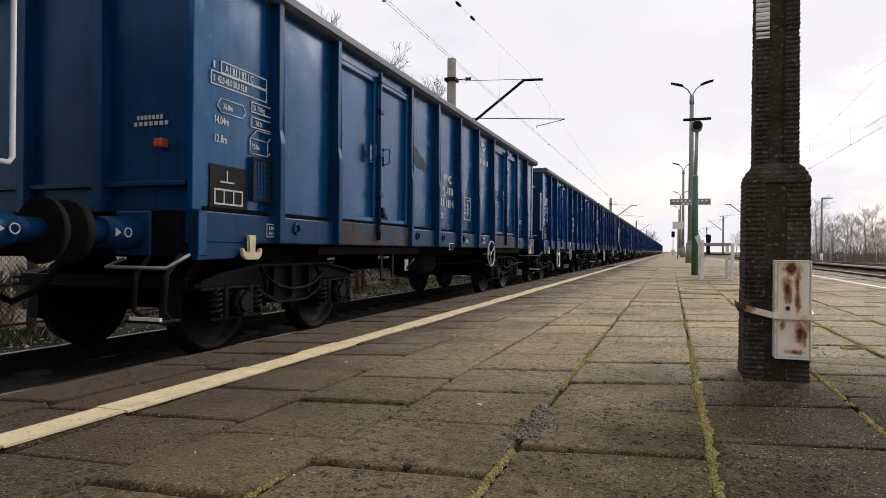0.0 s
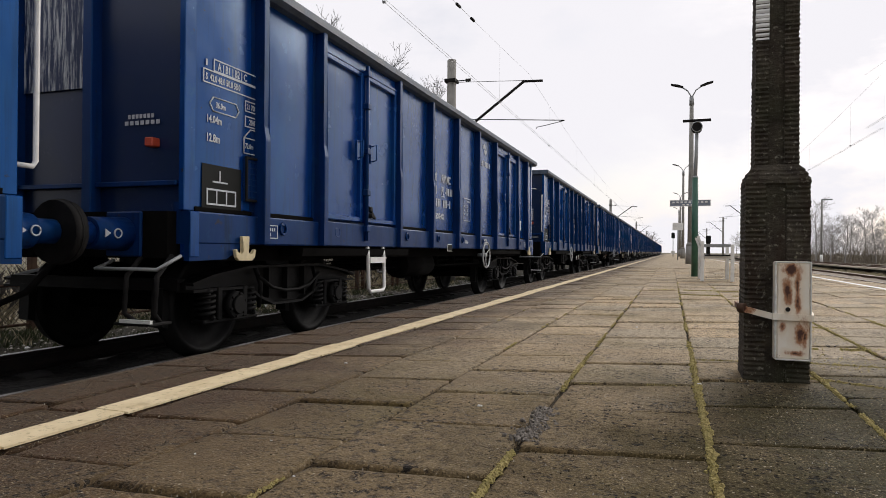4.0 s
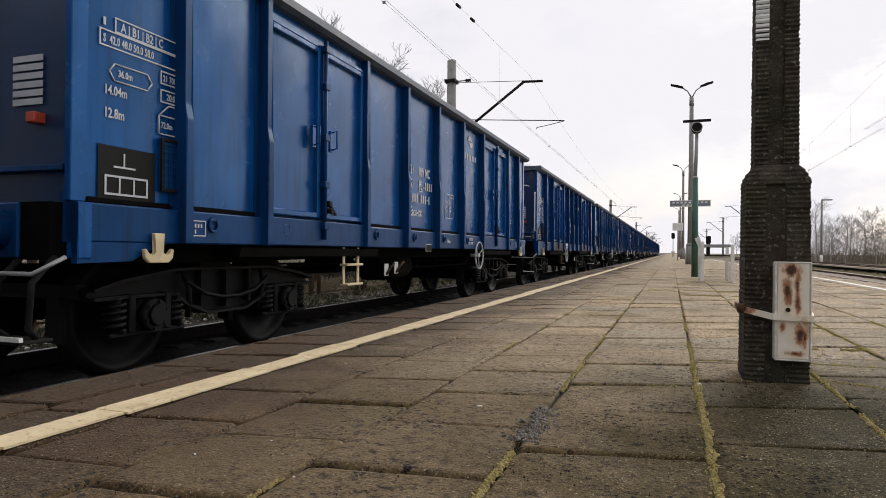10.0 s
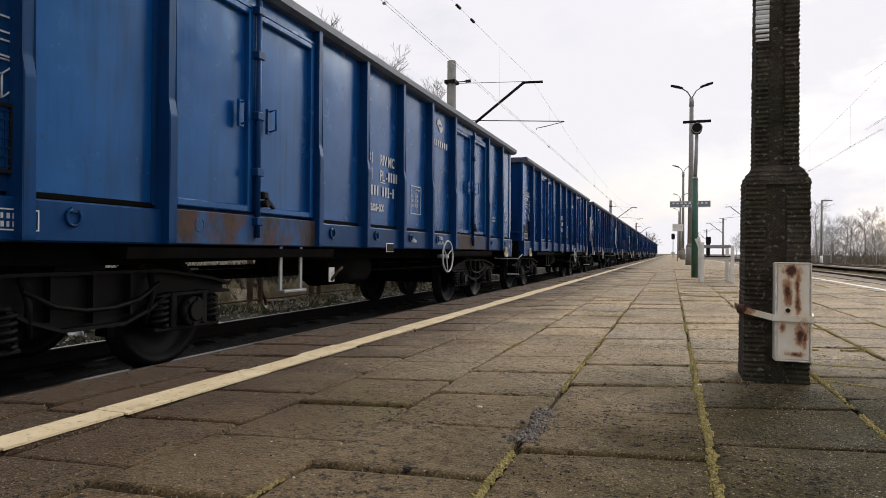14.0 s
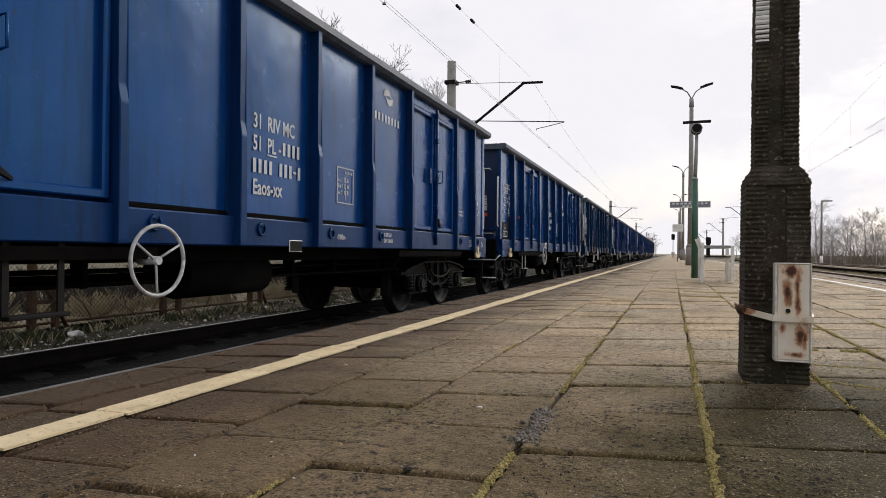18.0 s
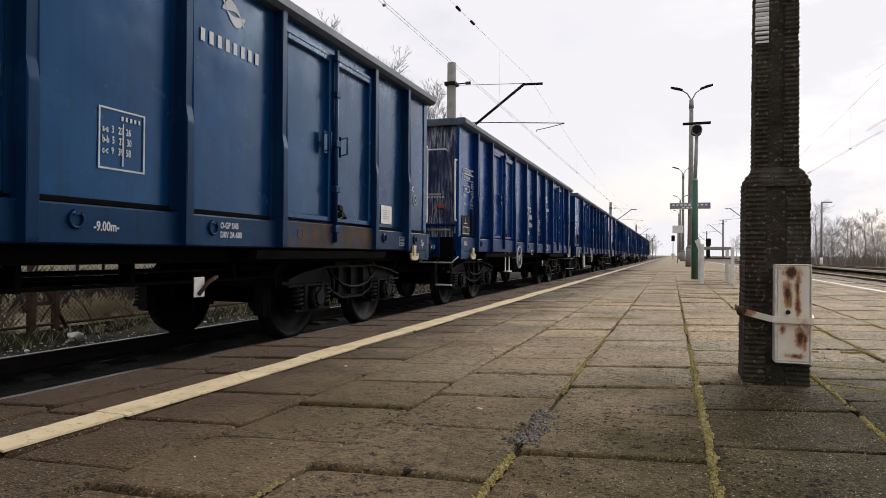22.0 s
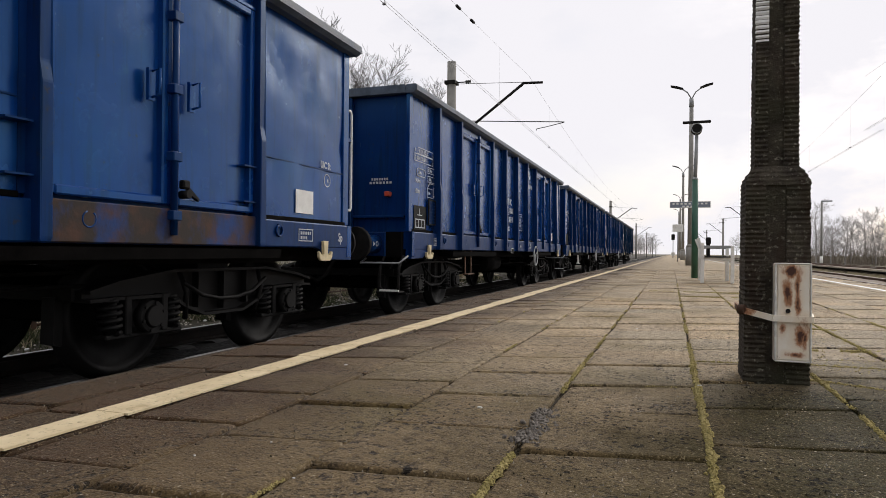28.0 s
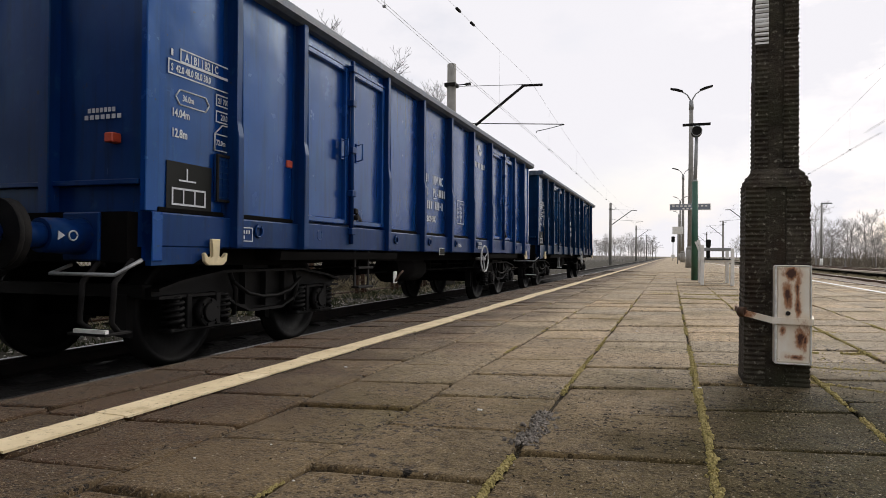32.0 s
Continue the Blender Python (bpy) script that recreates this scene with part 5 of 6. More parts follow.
def wagon(n, tint, flags, kit):
    c = (*TINTS[tint], 1)
    rnd = random.Random(100 + n)
    w = empty("freight_wagon", label="long blue open-top steel freight wagon with two doors a side", category="freight wagon", group="wagons of the train")
    h = kit.h

    def p(name, me, m=None, parent=w, label="", material=None):
        ob = put(name, me, parent, m, label, c)
        if material:
            ob.material_slots[0].link = "OBJECT"
            ob.material_slots[0].material = material
        return ob

    p("underframe", kit.beams)
    p("brake_rigging", kit.frame)["kind"] = "stuff"
    p("top_rail", kit.rim, label="worn grey steel top rim")
    for side, flip in ((1, Matrix()), (-1, FLIP)):
        p("side_sill", kit.sill, flip)
        for y in kit.posts[1:-1]:
            p("side_post", kit.post, flip @ Matrix.Translation((0, y, 0)))
        for s in (-1, 1):
            p("corner_post", kit.corner, flip @ Matrix.Translation((0, s * (h - 0.05), 0)))
        picks = []
        for i, (a, b) in enumerate(kit.bays):
            k = rnd.choice((3, 4)) if "n" in flags else rnd.choice((0, 0, 1, 1, 2)) if "d" not in flags else rnd.choice((1, 2, 2))
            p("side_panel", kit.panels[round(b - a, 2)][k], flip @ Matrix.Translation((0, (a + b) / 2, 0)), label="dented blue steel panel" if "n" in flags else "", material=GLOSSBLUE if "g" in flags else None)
            picks.append(k)
            p("panel_gap", kit.slots[round(b - a, 2)], flip @ Matrix.Translation((0, (a + b) / 2, 0)), label="black strip standing for the shaded gap above the sill")
        for a, b in kit.doors:
            mid, q = (a + b) / 2, (b - a) / 4
            p("door_header", kit.header, flip @ Matrix.Translation((0, mid, 0)))
            p("door_sill", kit.door_sill, flip @ Matrix.Translation((0, mid, 0)), label="dark worn door sill", material=SILL if n in (1, 7, 8, 12, 15) else None)
            p("door_beam", kit.door_beam, flip @ Matrix.Translation((0, mid, 0)))
            for o in (-q + 0.012, q - 0.012):
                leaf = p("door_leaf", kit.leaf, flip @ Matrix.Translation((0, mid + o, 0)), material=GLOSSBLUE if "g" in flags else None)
                p("door_handle", SMALL["handle"], Matrix.Translation((0, -0.30 if o > 0 else 0.30, 0)), leaf)
            p("lock_bar", SMALL["lock_bar"], flip @ Matrix.Translation((0, mid, 0)))
            p("door_latch", SMALL["latch"], flip @ Matrix.Translation((0, mid + 0.12, 0)), label="dark latch")
        for y in kit.posts[1:-1]:
            p("lashing_ring", SMALL["ring"], flip @ Matrix.Translation((0, y + 0.33, 0)))
        for s in (-1, 1):
            p("cable_hook", SMALL["hook"], flip @ Matrix.Translation((0, s * (h - 0.62), 0)), label="cream cable hook")
        clip = p("label_clip_board", SMALL["clip"], flip @ Matrix.Translation((-0.05, -h + 0.84, 0.0)))
        p("clip_mesh", SMALL["clip_mesh"], Matrix(), clip)["kind"] = "stuff"
        p("clip_frame", SMALL["clip_frame"], Matrix(), clip)
        look_of = STEP_LOOK[n]
        sm = "ladder" if look_of in ("ladder", "cream") else "frame_step" if look_of == "frame" else "step"
        mat, tone = {"dark": (DARK, "dark"), "ladder": (DARK, "dark"), "grey": (GREY, "grey"), "rust": (RUST, "rust-brown"), "cream": (CREAM, "cream")}.get(look_of, (WHITE, "white"))
        p("foot_step", SMALL[sm], flip @ Matrix.Translation((0, STEP_AT[n], 0)), label=tone + " steel step", material=mat)
        p("brake_hand_wheel", SMALL["wheel"], flip @ Matrix.Translation((0, WHEEL_AT[n], 0)), label="pale grey hand wheel")
        for y, z in LEVERS.get(n, ()):
            pl = p("lever_plate", SMALL["plate"], flip @ Matrix.Translation((0, y, z - 0.78)), label="white lever plate")
            p("brake_lever", SMALL["lever"], Matrix.Translation((0.0, 0.0, 0.0)), pl)
        if n in (2, 7, 11):
            p("sill_card", SMALL["sill_card"], flip @ Matrix.Translation((0, -1.31, 1.16)), label="white instruction card on the sill")
            p("card_drawing", SMALL["card_drawing"], flip @ Matrix.Translation((0, -1.29, 1.15)))
        if "b" in flags:
            p("repair_patch", SMALL["patch"], flip @ Matrix.Translation((0, -1.15 - 0.55, 2.25)), label="dark blue touched-up paint patch")
        hold = p("label_holder", SMALL["holder"], flip @ Matrix.Translation((0, -0.35, 0)), label="white framed label holder")
        p("holder_card", SMALL["holder_card"], Matrix(), hold)
        p("air_tank", SMALL["tank"], flip @ Matrix.Translation((0, -0.9, 0)))
        # stencils
        def sign(key, y, z, dx=0.0, name="stencil"):
            me = SIGNS[key]
            if side > 0 and "n" in flags and dx:
                me = kit.drape(me, dx, y, z, picks)
            p(name, me, flip @ Matrix.Translation((dx, y, z)), label="white stencilled marking")["kind"] = "stuff"
        f = -h + 0.60
        sg = -0.0080              # lays the bars on the panel
        sign("tonnage", f, 2.36, sg)
        sign("load", f - 0.25, 2.38, 1.3495)
        sign("area", f - 0.14, 2.10, sg)
        sign("tag", f + 0.27, 2.17, sg)
        sign("tag", f + 0.27, 2.04, sg)
        sign("volume", f + 0.26, 1.87, sg)
        sign("tonnes", f - 0.39, 2.278, 1.3495)
        sign("tare", f + 0.125, 2.15, 1.3495)
        sign("braked", f + 0.16, 2.02, 1.3495)
        sign("floor", f - 0.27, 2.078, 1.3495)
        sign("cubic", f + 0.11, 1.815, 1.3495)
        sign("len", f - 0.38, 1.95, 1.3495)
        sign("span", f - 0.38, 1.80, 1.3495)
        p("black_notice", SMALL["black"], flip @ Matrix.Translation((-0.0090, f - 0.18, 1.44)), label="black panel")
        sign("wagon_sign", f - 0.18, 1.44, -0.0080)
        sign("sill_note", -h + 1.0, 1.11)
        bays = kit.bays
        mids = [(a + b) / 2 for a, b in bays]
        inner = [m for m in mids if abs(m) < 2.75]
        wide = -0.07 if n % 3 == 1 else 0.05      # some fleets set the columns closer
        sign("fleet", inner[1] - 0.35, 2.03, 1.3495)
        sign("regime", inner[1] - 0.07 + wide, 2.03, 1.3495)
        sign("owner", inner[1] + wide, 1.90, sg)
        sign("number", inner[1], 1.70, sg)
        sign("type_short" if n in (1, 17) else "type", inner[1] - 0.35, 1.45, 1.3495)
        sign("table", inner[2] + 0.1, 1.68, sg)
        sign("loads", inner[2] - 0.06, 1.72, 1.3495)
        p("pivot_distance", SIGNS["pivot_long" if kit is LONG else "pivot"], flip @ Matrix.Translation((1.398, inner[2] - 0.16, 1.08)), label="white stencilled marking")
        sign("brand", inner[3], 2.30 if "l" in flags else 2.69, sg)
        p("brake_note", SIGNS["brake"], flip @ Matrix.Translation((1.398, inner[3] - 0.20, 1.14)), label="white stencilled marking")
        p("uic_sign", SIGNS["uic_st" if n in (3, 4, 5, 10, 15) else "uic"], flip @ Matrix.Translation((1.3495, h - 0.60, 1.82)), label="white stencilled marking")
        sign("round", h - 0.44, 1.70, -0.0085)
        p("spare_sign", SIGNS["sp"], flip @ Matrix.Translation((1.398, h - 0.30, 1.06)), label="white stencilled marking")
        sign("sill_note", h - 0.95, 1.11)
        if n == 13:
            p("radius_sign", SIGNS["radius"], flip @ Matrix.Translation((1.398, -h + 0.15, 1.10)), label="white stencilled marking")
        if "r" in flags:
            p("red_marker", SMALL["red_dot"], flip @ Matrix.Translation((0, -h + 1.75, 1.80)), label="small red marker")
        if "p" in flags:
            p("white_notice", SMALL["paper"], flip @ Matrix.Translation((-0.0075, h - (0.9 if kit is LONG else 1.4), 1.44 if n > 10 else 1.57)), label="white paper notice")
            sign("paper_lines", h - (0.9 if kit is LONG else 1.4), 1.44 if n > 10 else 1.57, -0.0065)
        else:
            sign("note", h - 1.4, 1.62, -0.0080)
    for side, flip in ((1, Matrix()), (-1, FLIP)):
        e = flip @ Matrix.Translation((0, -h, 0))
        mat = SPLASH if "a" in flags else HALFSPLASH if "w" in flags else SPECK if "s" in flags else None
        p("end_wall", kit.end, e, label="end wall with dried white splashes" if "a" in flags or "w" in flags else "end wall flecked with white" if "s" in flags else "", material=mat)
        p("end_rib", kit.ribs, e)
        if "s" in flags or "w" in flags:
            p("splashed_sheet", SMALL["mid_sheet"], e, label="pale dried splashes on the middle bay", material=DENSE)
        for sx in (-1, 1):
            b = p("buffer", SMALL["buffer"], e @ Matrix.Translation((sx * 0.875, -0.09, 1.06)))
            p("buffer_head", SMALL["buffer_head"], Matrix(), b)
            p("buffer_mark", SMALL["buffer_mark"], Matrix() if sx > 0 else Matrix.Translation((0, -0.49, 0)) @ FLIP, b, "white ring and arrow")["kind"] = "stuff"
        p("screw_coupling", SMALL["coupler"], e)
        p("brake_hose", SMALL["hose"], e)
        p("shunter_handrail", SMALL["grab"], e)
        st = p("corner_step", SMALL["end_step"], e @ Matrix.Translation((0, -0.12, 0)))
        p("step_edge", SMALL["step_tip"], Matrix(), st, "white step edge")
        if side < 0 or "h" in flags:
            p("end_handrail", SMALL["rail_b" if side < 0 else "rail"], e, label="white handrail")
        if "t" in flags:
            p("end_grab_rail", SMALL["top_rail"], e, label="white grab rail")
            p("end_footboard", SMALL["end_foot"], e)
        if "y" in flags and side > 0:
            p("warning_sign", SMALL["warning"], e, label="yellow triangular warning sign")
        p("tail_marker", SMALL["reflector"], e, label="red marker")
        p("end_data", SIGNS["end_table" if "k" in flags else "end_note"], e, label="white stencilled marking")["kind"] = "stuff"
    for y in (-kit.bogie, kit.bogie):
        bg = p("bogie", BOGIE["frame"], Matrix.Translation((0, y, 0)))
        for side, flip in ((1, Matrix()), (-1, FLIP)):
            for o in (-0.9, 0.9):
                p("axle_box", BOGIE["axle_box"], flip @ Matrix.Translation((0, o, 0)), bg)
                for q in (-0.285, 0.285):
                    p("coil_spring", BOGIE["spring"], flip @ Matrix.Translation((0, o + q, 0)), bg)
        for o in (-0.9, 0.9):
            ax = p("wheelset", BOGIE["axle"], Matrix.Translation((0, y + o, 0.46)))
            p("wheel", BOGIE["tyre"], Matrix.Translation((0.75, 0, 0)), ax)
            p("wheel", BOGIE["tyre"], Matrix.Translation((-0.75, 0, 0)) @ FLIP, ax)
            WHEELSETS.append((ax, y + o))
    return w


def train():
    corner = -13.82
    for n, (tint, flags) in enumerate(WAGONS):
        kit = LONG if n in (14, 15) else NARROW if n in (0, 1, 4, 7, 8, 16) else STD
        w = wagon(n, tint, flags, kit)
        TRAIN.append((w, corner + kit.h + SLACK.get(n, 0.0)))
        corner += kit.body + 1.44


def run(t):
    """How far the train has come, in metres."""
    return -3.653 + 6.9238 * t + 0.020313 * t * t


train()

# ---- things on the platform ----


def ribbed(bm, x0, x1, y_front, y_back, z0, z1, shrink=0.0, pitch=0.0265):
    """A flange with a corrugated front and side, drawn between two heights."""
    n = int((z1 - z0) / pitch)
    step = (z1 - z0) / n
    rings = []
    for i in range(2 * n + 1):
        z = z0 + i * step / 2
        o = (0.010 if i % 2 else 0.0) * (0.7 + 0.6 * noise.noise(Vector((x0 * 11, z * 9, 4)))) + 0.006 * noise.noise(Vector((x0 * 30, z * 23, 1)))
        t = (z - z0) / (z1 - z0) * shrink
        rings.append([bm.verts.new(p) for p in ((x0 + t * (1 if x0 < 0 else 0) + o * 0.6 * (x0 < 0), y_front + o, z), (x1 - t * (1 if x1 > 0 else 0) - o * 0.6 * (x1 > 0), y_front + o, z), (x1 - t * (1 if x1 > 0 else 0) - o * 0.6 * (x1 > 0), y_back, z), (x0 + t * (1 if x0 < 0 else 0) + o * 0.6 * (x0 < 0), y_back, z))])
    for a, b in zip(rings, rings[1:]):
        for k in range(4):
            m = (k + 1) % 4
            bm.faces.new((a[k], a[m], b[m], b[k]))
    bm.faces.new(rings[0][::-1])
    bm.faces.new(rings[-1])


def near_post():
    """The ribbed concrete lamp post close to the camera, with its rusty switch box."""
    post = empty("lamp_post", Matrix.Translation((0.552, 4.137, 0)), label="dark weathered ribbed concrete post with rusty cream switch box", category="post")
    bm = bmesh.new()
    # foot: two ribbed flanges and a web set back
    ribbed(bm, -0.168, -0.058, -0.155, 0.15, -0.05, 1.10, 0.008)
    ribbed(bm, 0.048, 0.168, -0.150, 0.15, -0.05, 1.10)
    box(bm, -0.060, 0.050, -0.136, 0.13, -0.05, 1.10)
    part("post_foot", bm, POLE, post)
    bm = bmesh.new()
    v0 = [(-0.160, -0.155), (0.168, -0.150), (0.168, 0.15), (-0.160, 0.15)]
    v1 = [(-0.112, -0.105), (0.112, -0.105), (0.112, 0.10), (-0.112, 0.10)]
    # crumbling shoulder: rings that step in unevenly
    levels = [(1.098, 0.0), (1.112, 0.06), (1.124, 0.02), (1.138, 0.22), (1.150, 0.20), (1.164, 0.48), (1.176, 0.50), (1.192, 0.82), (1.208, 1.0)]
    rings = []
    for z, f in levels:
        ring = []
        for k in range(4):
            for i in range(6):
                t = i / 6
                p0 = [v0[k][c] * (1 - f) + v1[k][c] * f for c in (0, 1)]
                p1 = [v0[(k + 1) % 4][c] * (1 - f) + v1[(k + 1) % 4][c] * f for c in (0, 1)]
                x, y = p0[0] + (p1[0] - p0[0]) * t, p0[1] + (p1[1] - p0[1]) * t
                o = 1 + 0.035 * noise.noise(Vector((x * 26, y * 26, z * 60)))
                ring.append(bm.verts.new((x * o, y * o, z + 0.006 * noise.noise(Vector((x * 19, y * 19, 3))))))
        rings.append(ring)
    for a, b in zip(rings, rings[1:]):
        for k in range(24):
            bm.faces.new((a[k], a[(k + 1) % 24], b[(k + 1) % 24], b[k]))
    bm.faces.new(rings[0][::-1])
    bm.faces.new(rings[-1])
    part("post_shoulder", bm, POLE, post)
    bm = bmesh.new()
    ribbed(bm, -0.112, -0.043, -0.108, 0.10, 1.19, 7.0, 0.03)
    ribbed(bm, 0.040, 0.117, -0.106, 0.10, 1.19, 7.0, 0.02)
    box(bm, -0.045, 0.042, -0.085, 0.09, 1.17, 7.0)
    part("post_shaft", bm, POLE, post)
    bm = bmesh.new()
    ribbed(bm, -0.112, -0.041, -0.1115, -0.104, 1.915, 2.6, 0.004)
    part("painted_mark", bm, WHITE, post, "whitewashed band on the flange")
    bm = bmesh.new()
    box(bm, -0.020, 0.160, -0.212, -0.14, 0.125, 0.665, 0.008)
    boxp = part("switch_box", bm, PLATE, post, "cream steel box body")
    bm = bmesh.new()
    box(bm, -0.006, 0.150, -0.221, -0.210, 0.138, 0.656, 0.004)
    part("box_door", bm, PLATE, boxp, "cream door eaten by rust")
    bm = bmesh.new()
    for x0, x1, z0, z1 in ((-0.019, -0.009, 0.130, 0.664), (0.153, 0.160, 0.130, 0.664), (-0.009, 0.153, 0.658, 0.664), (-0.009, 0.153, 0.128, 0.135)):
        box(bm, x0, x1, -0.223, -0.208, z0, z1, 0.002)
    part("door_rim", bm, BOXGREY, boxp, "grey-white folded steel rim")
    bm = bmesh.new()
    cyl(bm, (0.045, -0.232, 0.405), (0.045, -0.222, 0.405), 0.012, seg=12)
    part("keyhole", bm, GLASSDARK, boxp, "dark round keyhole")
    bm = bmesh.new()
    pts = [(-0.187, 0.10, 0.405), (-0.187, -0.165, 0.400), (-0.03, -0.235, 0.365), (0.163, -0.236, 0.362), (0.176, -0.15, 0.37), (0.176, 0.10, 0.38)]
    for a, b in zip(pts, pts[1:]):
        a, b = Vector(a), Vector(b)
        d = (b - a).normalized()
        nrm = Vector((d.y, -d.x, 0)).normalized() * 0.005
        q = []
        for p in (a, b):
            for s in (-1, 1):
                for z in (-0.017, 0.017):
                    q.append(bm.verts.new(p + nrm * s + Vector((0, 0, z))))
        for f in ((0, 1, 3, 2), (4, 6, 7, 5), (0, 4, 5, 1), (2, 3, 7, 6), (0, 2, 6, 4), (1, 5, 7, 3)):
            bm.faces.new([q[i] for i in f])
    part("strap", bm, PLATE, post, "cream steel strap with rust")
    bm = bmesh.new()
    cyl(bm, (-0.19, -0.15, 0.40), (-0.16, -0.17, 0.40), 0.028, seg=10)
    part("strap_bolt", bm, RUST, post)


def far_lamp(y, x, board):
    post = empty("street_lamp", Matrix.Translation((x, y, 0)), label="tall grey concrete street lamp with two arms on the platform", category="street lamp", group="platform lamps")
    bm = bmesh.new()
    cyl(bm, (0, 0, 1.2), (0, 0, 10.1), 0.19, 0.12, 10)
    part("pole", bm, CONC, post)
    bm = bmesh.new()
    cyl(bm, (0, 0, 0), (0, 0, 1.15), 0.30, 0.28, 8)
    cyl(bm, (0, 0, 1.15), (0, 0, 1.35), 0.28, 0.19, 8)
    part("pole_foot", bm, CONC, post, "pale painted foot")
    bm = bmesh.new()
    cyl(bm, (0, 0, 10.0), (0, 0, 10.55), 0.15, 0.13, 8)
    part("pole_cap", bm, GREY, post)
    for s in (-1, 1):
        bm = bmesh.new()
        tube(bm, [(0, 0, 10.5), (s * 0.25, 0, 10.95), (s * 0.6, 0, 11.2)], 0.04, 6)
        arm = part("arm", bm, GREY, post)
        bm = bmesh.new()
        prism(bm, [(s * 0.5, 11.13), (s * 1.25, 11.36), (s * 1.25, 11.44), (s * 0.85, 11.36), (s * 0.5, 11.22)], "y", -0.14, 0.14)
        part("lamp_head", bm, DARK, arm, "dark lamp head")
    if board:
        bm = bmesh.new()
        box(bm, -1.25, 1.15, -0.26, -0.20, 3.62, 4.02, 0.01)
        b = part("name_board", bm, SIGNBLUE, post, "faded blue-grey station name board")
        bm = bmesh.new()
        for a in ((-1.25, 1.15, 3.62, 3.65), (-1.25, 1.15, 3.99, 4.02), (-1.25, -1.22, 3.65, 3.99), (1.12, 1.15, 3.65, 3.99)):
            box(bm, a[0], a[1], -0.268, -0.258, a[2], a[3])
        for i in range(9):
            box(bm, -1.1 + i * 0.24, -0.96 + i * 0.24, -0.268, -0.258, 3.83, 3.93)
        for i in range(4):
            box(bm, -0.5 + i * 0.24, -0.36 + i * 0.24, -0.268, -0.258, 3.68, 3.76)
        part("board_lettering", bm, WHITE, b, "white border and bars")
        bm = bmesh.new()
        box(bm, -0.22, 0.22, -0.22, 0.0, 3.78, 3.86)
        part("board_bracket", bm, DARK, post)
    return post


def green_post():
    """Green pole with a round black clock-like lantern under a cross bar."""
    p = empty("signal_post", Matrix.Translation((0.655, 20.61, 0)), label="green painted steel pole with round black lantern and cross bar", category="pole")
    bm = bmesh.new()
    cyl(bm, (0, 0, 0), (0, 0, 2.95), 0.095, 0.085, 14)
    part("lower_tube", bm, GREEN, p)
    bm = bmesh.new()
    cyl(bm, (0, 0, 2.95), (0.035, 0, 4.35), 0.055, 0.05, 12)
    cyl(bm, (0, 0, 2.93), (0, 0, 3.0), 0.09, 0.06, 12)
    part("upper_tube", bm, GREY, p)
    bm = bmesh.new()
    box(bm, -0.36, 0.42, -0.05, 0.05, 4.62, 4.69, 0.01)
    part("cross_bar", bm, DARK, p)
    bm = bmesh.new()
    cyl(bm, (0.03, -0.16, 4.44), (0.03, 0.16, 4.44), 0.155, 0.155, 20)
    box(bm, -0.02, 0.08, -0.05, 0.05, 4.55, 4.64)
    part("lantern", bm, DARK, p, "round black lantern")
    bm = bmesh.new()
    tube(bm, [(0.03 + 0.145 * math.cos(a), -0.165, 4.44 + 0.145 * math.sin(a)) for a in [2 * math.pi * i / 20 for i in range(21)]], 0.012, 6)
    part("lantern_ring", bm, GREY, p)


def bench():
    """White tubular bench with a dark seat, seen from its end and back."""
    b = empty("platform_bench", Matrix.Translation((1.056, 17.29, 0)), label="white painted steel platform bench with dark plank seat", category="bench")
    for x in (-0.33, 0.36):
        for y in (0.0, 1.6):
            bm = bmesh.new()
            box(bm, x - 0.04, x + 0.04, y - 0.04, y + 0.04, 0.0, 0.92 if x > 0 else 1.0, 0.006)
            part("leg", bm, WHITE, b)
    for y in (0.0, 1.6):
        bm = bmesh.new()
        box(bm, -0.29, 0.32, y - 0.03, y + 0.03, 0.56, 0.63, 0.005)
        part("end_bar", bm, WHITE, b)
        bm = bmesh.new()
        prism(bm, [(-0.46, 1.12), (-0.39, 1.12), (-0.29, 0.62), (-0.37, 0.02), (-0.31, 0.0), (-0.27, 0.62)], "y", y - 0.03, y + 0.03)
        part("back_support", bm, WHITE, b)
    for i in range(3):
        bm = bmesh.new()
        box(bm, -0.27 + i * 0.2, -0.09 + i * 0.2, -0.1, 1.7, 0.635, 0.665, 0.004)
        part("seat_plank", bm, DARK, b)
    for i in range(2):
        bm = bmesh.new()
        box(bm, -0.29, 0.32, -0.03 + i * 1.6, 0.03 + i * 1.6, 0.86, 0.93, 0.005)
        part("arm_rest", bm, GREY, b)
    bm = bmesh.new()
    box(bm, -0.2, -0.12, 0.6, 0.66, 0.667, 0.96)
    box(bm, -0.22, -0.10, 0.55, 0.70, 0.96, 1.15, 0.02)
    part("back_knob", bm, DARK, b)


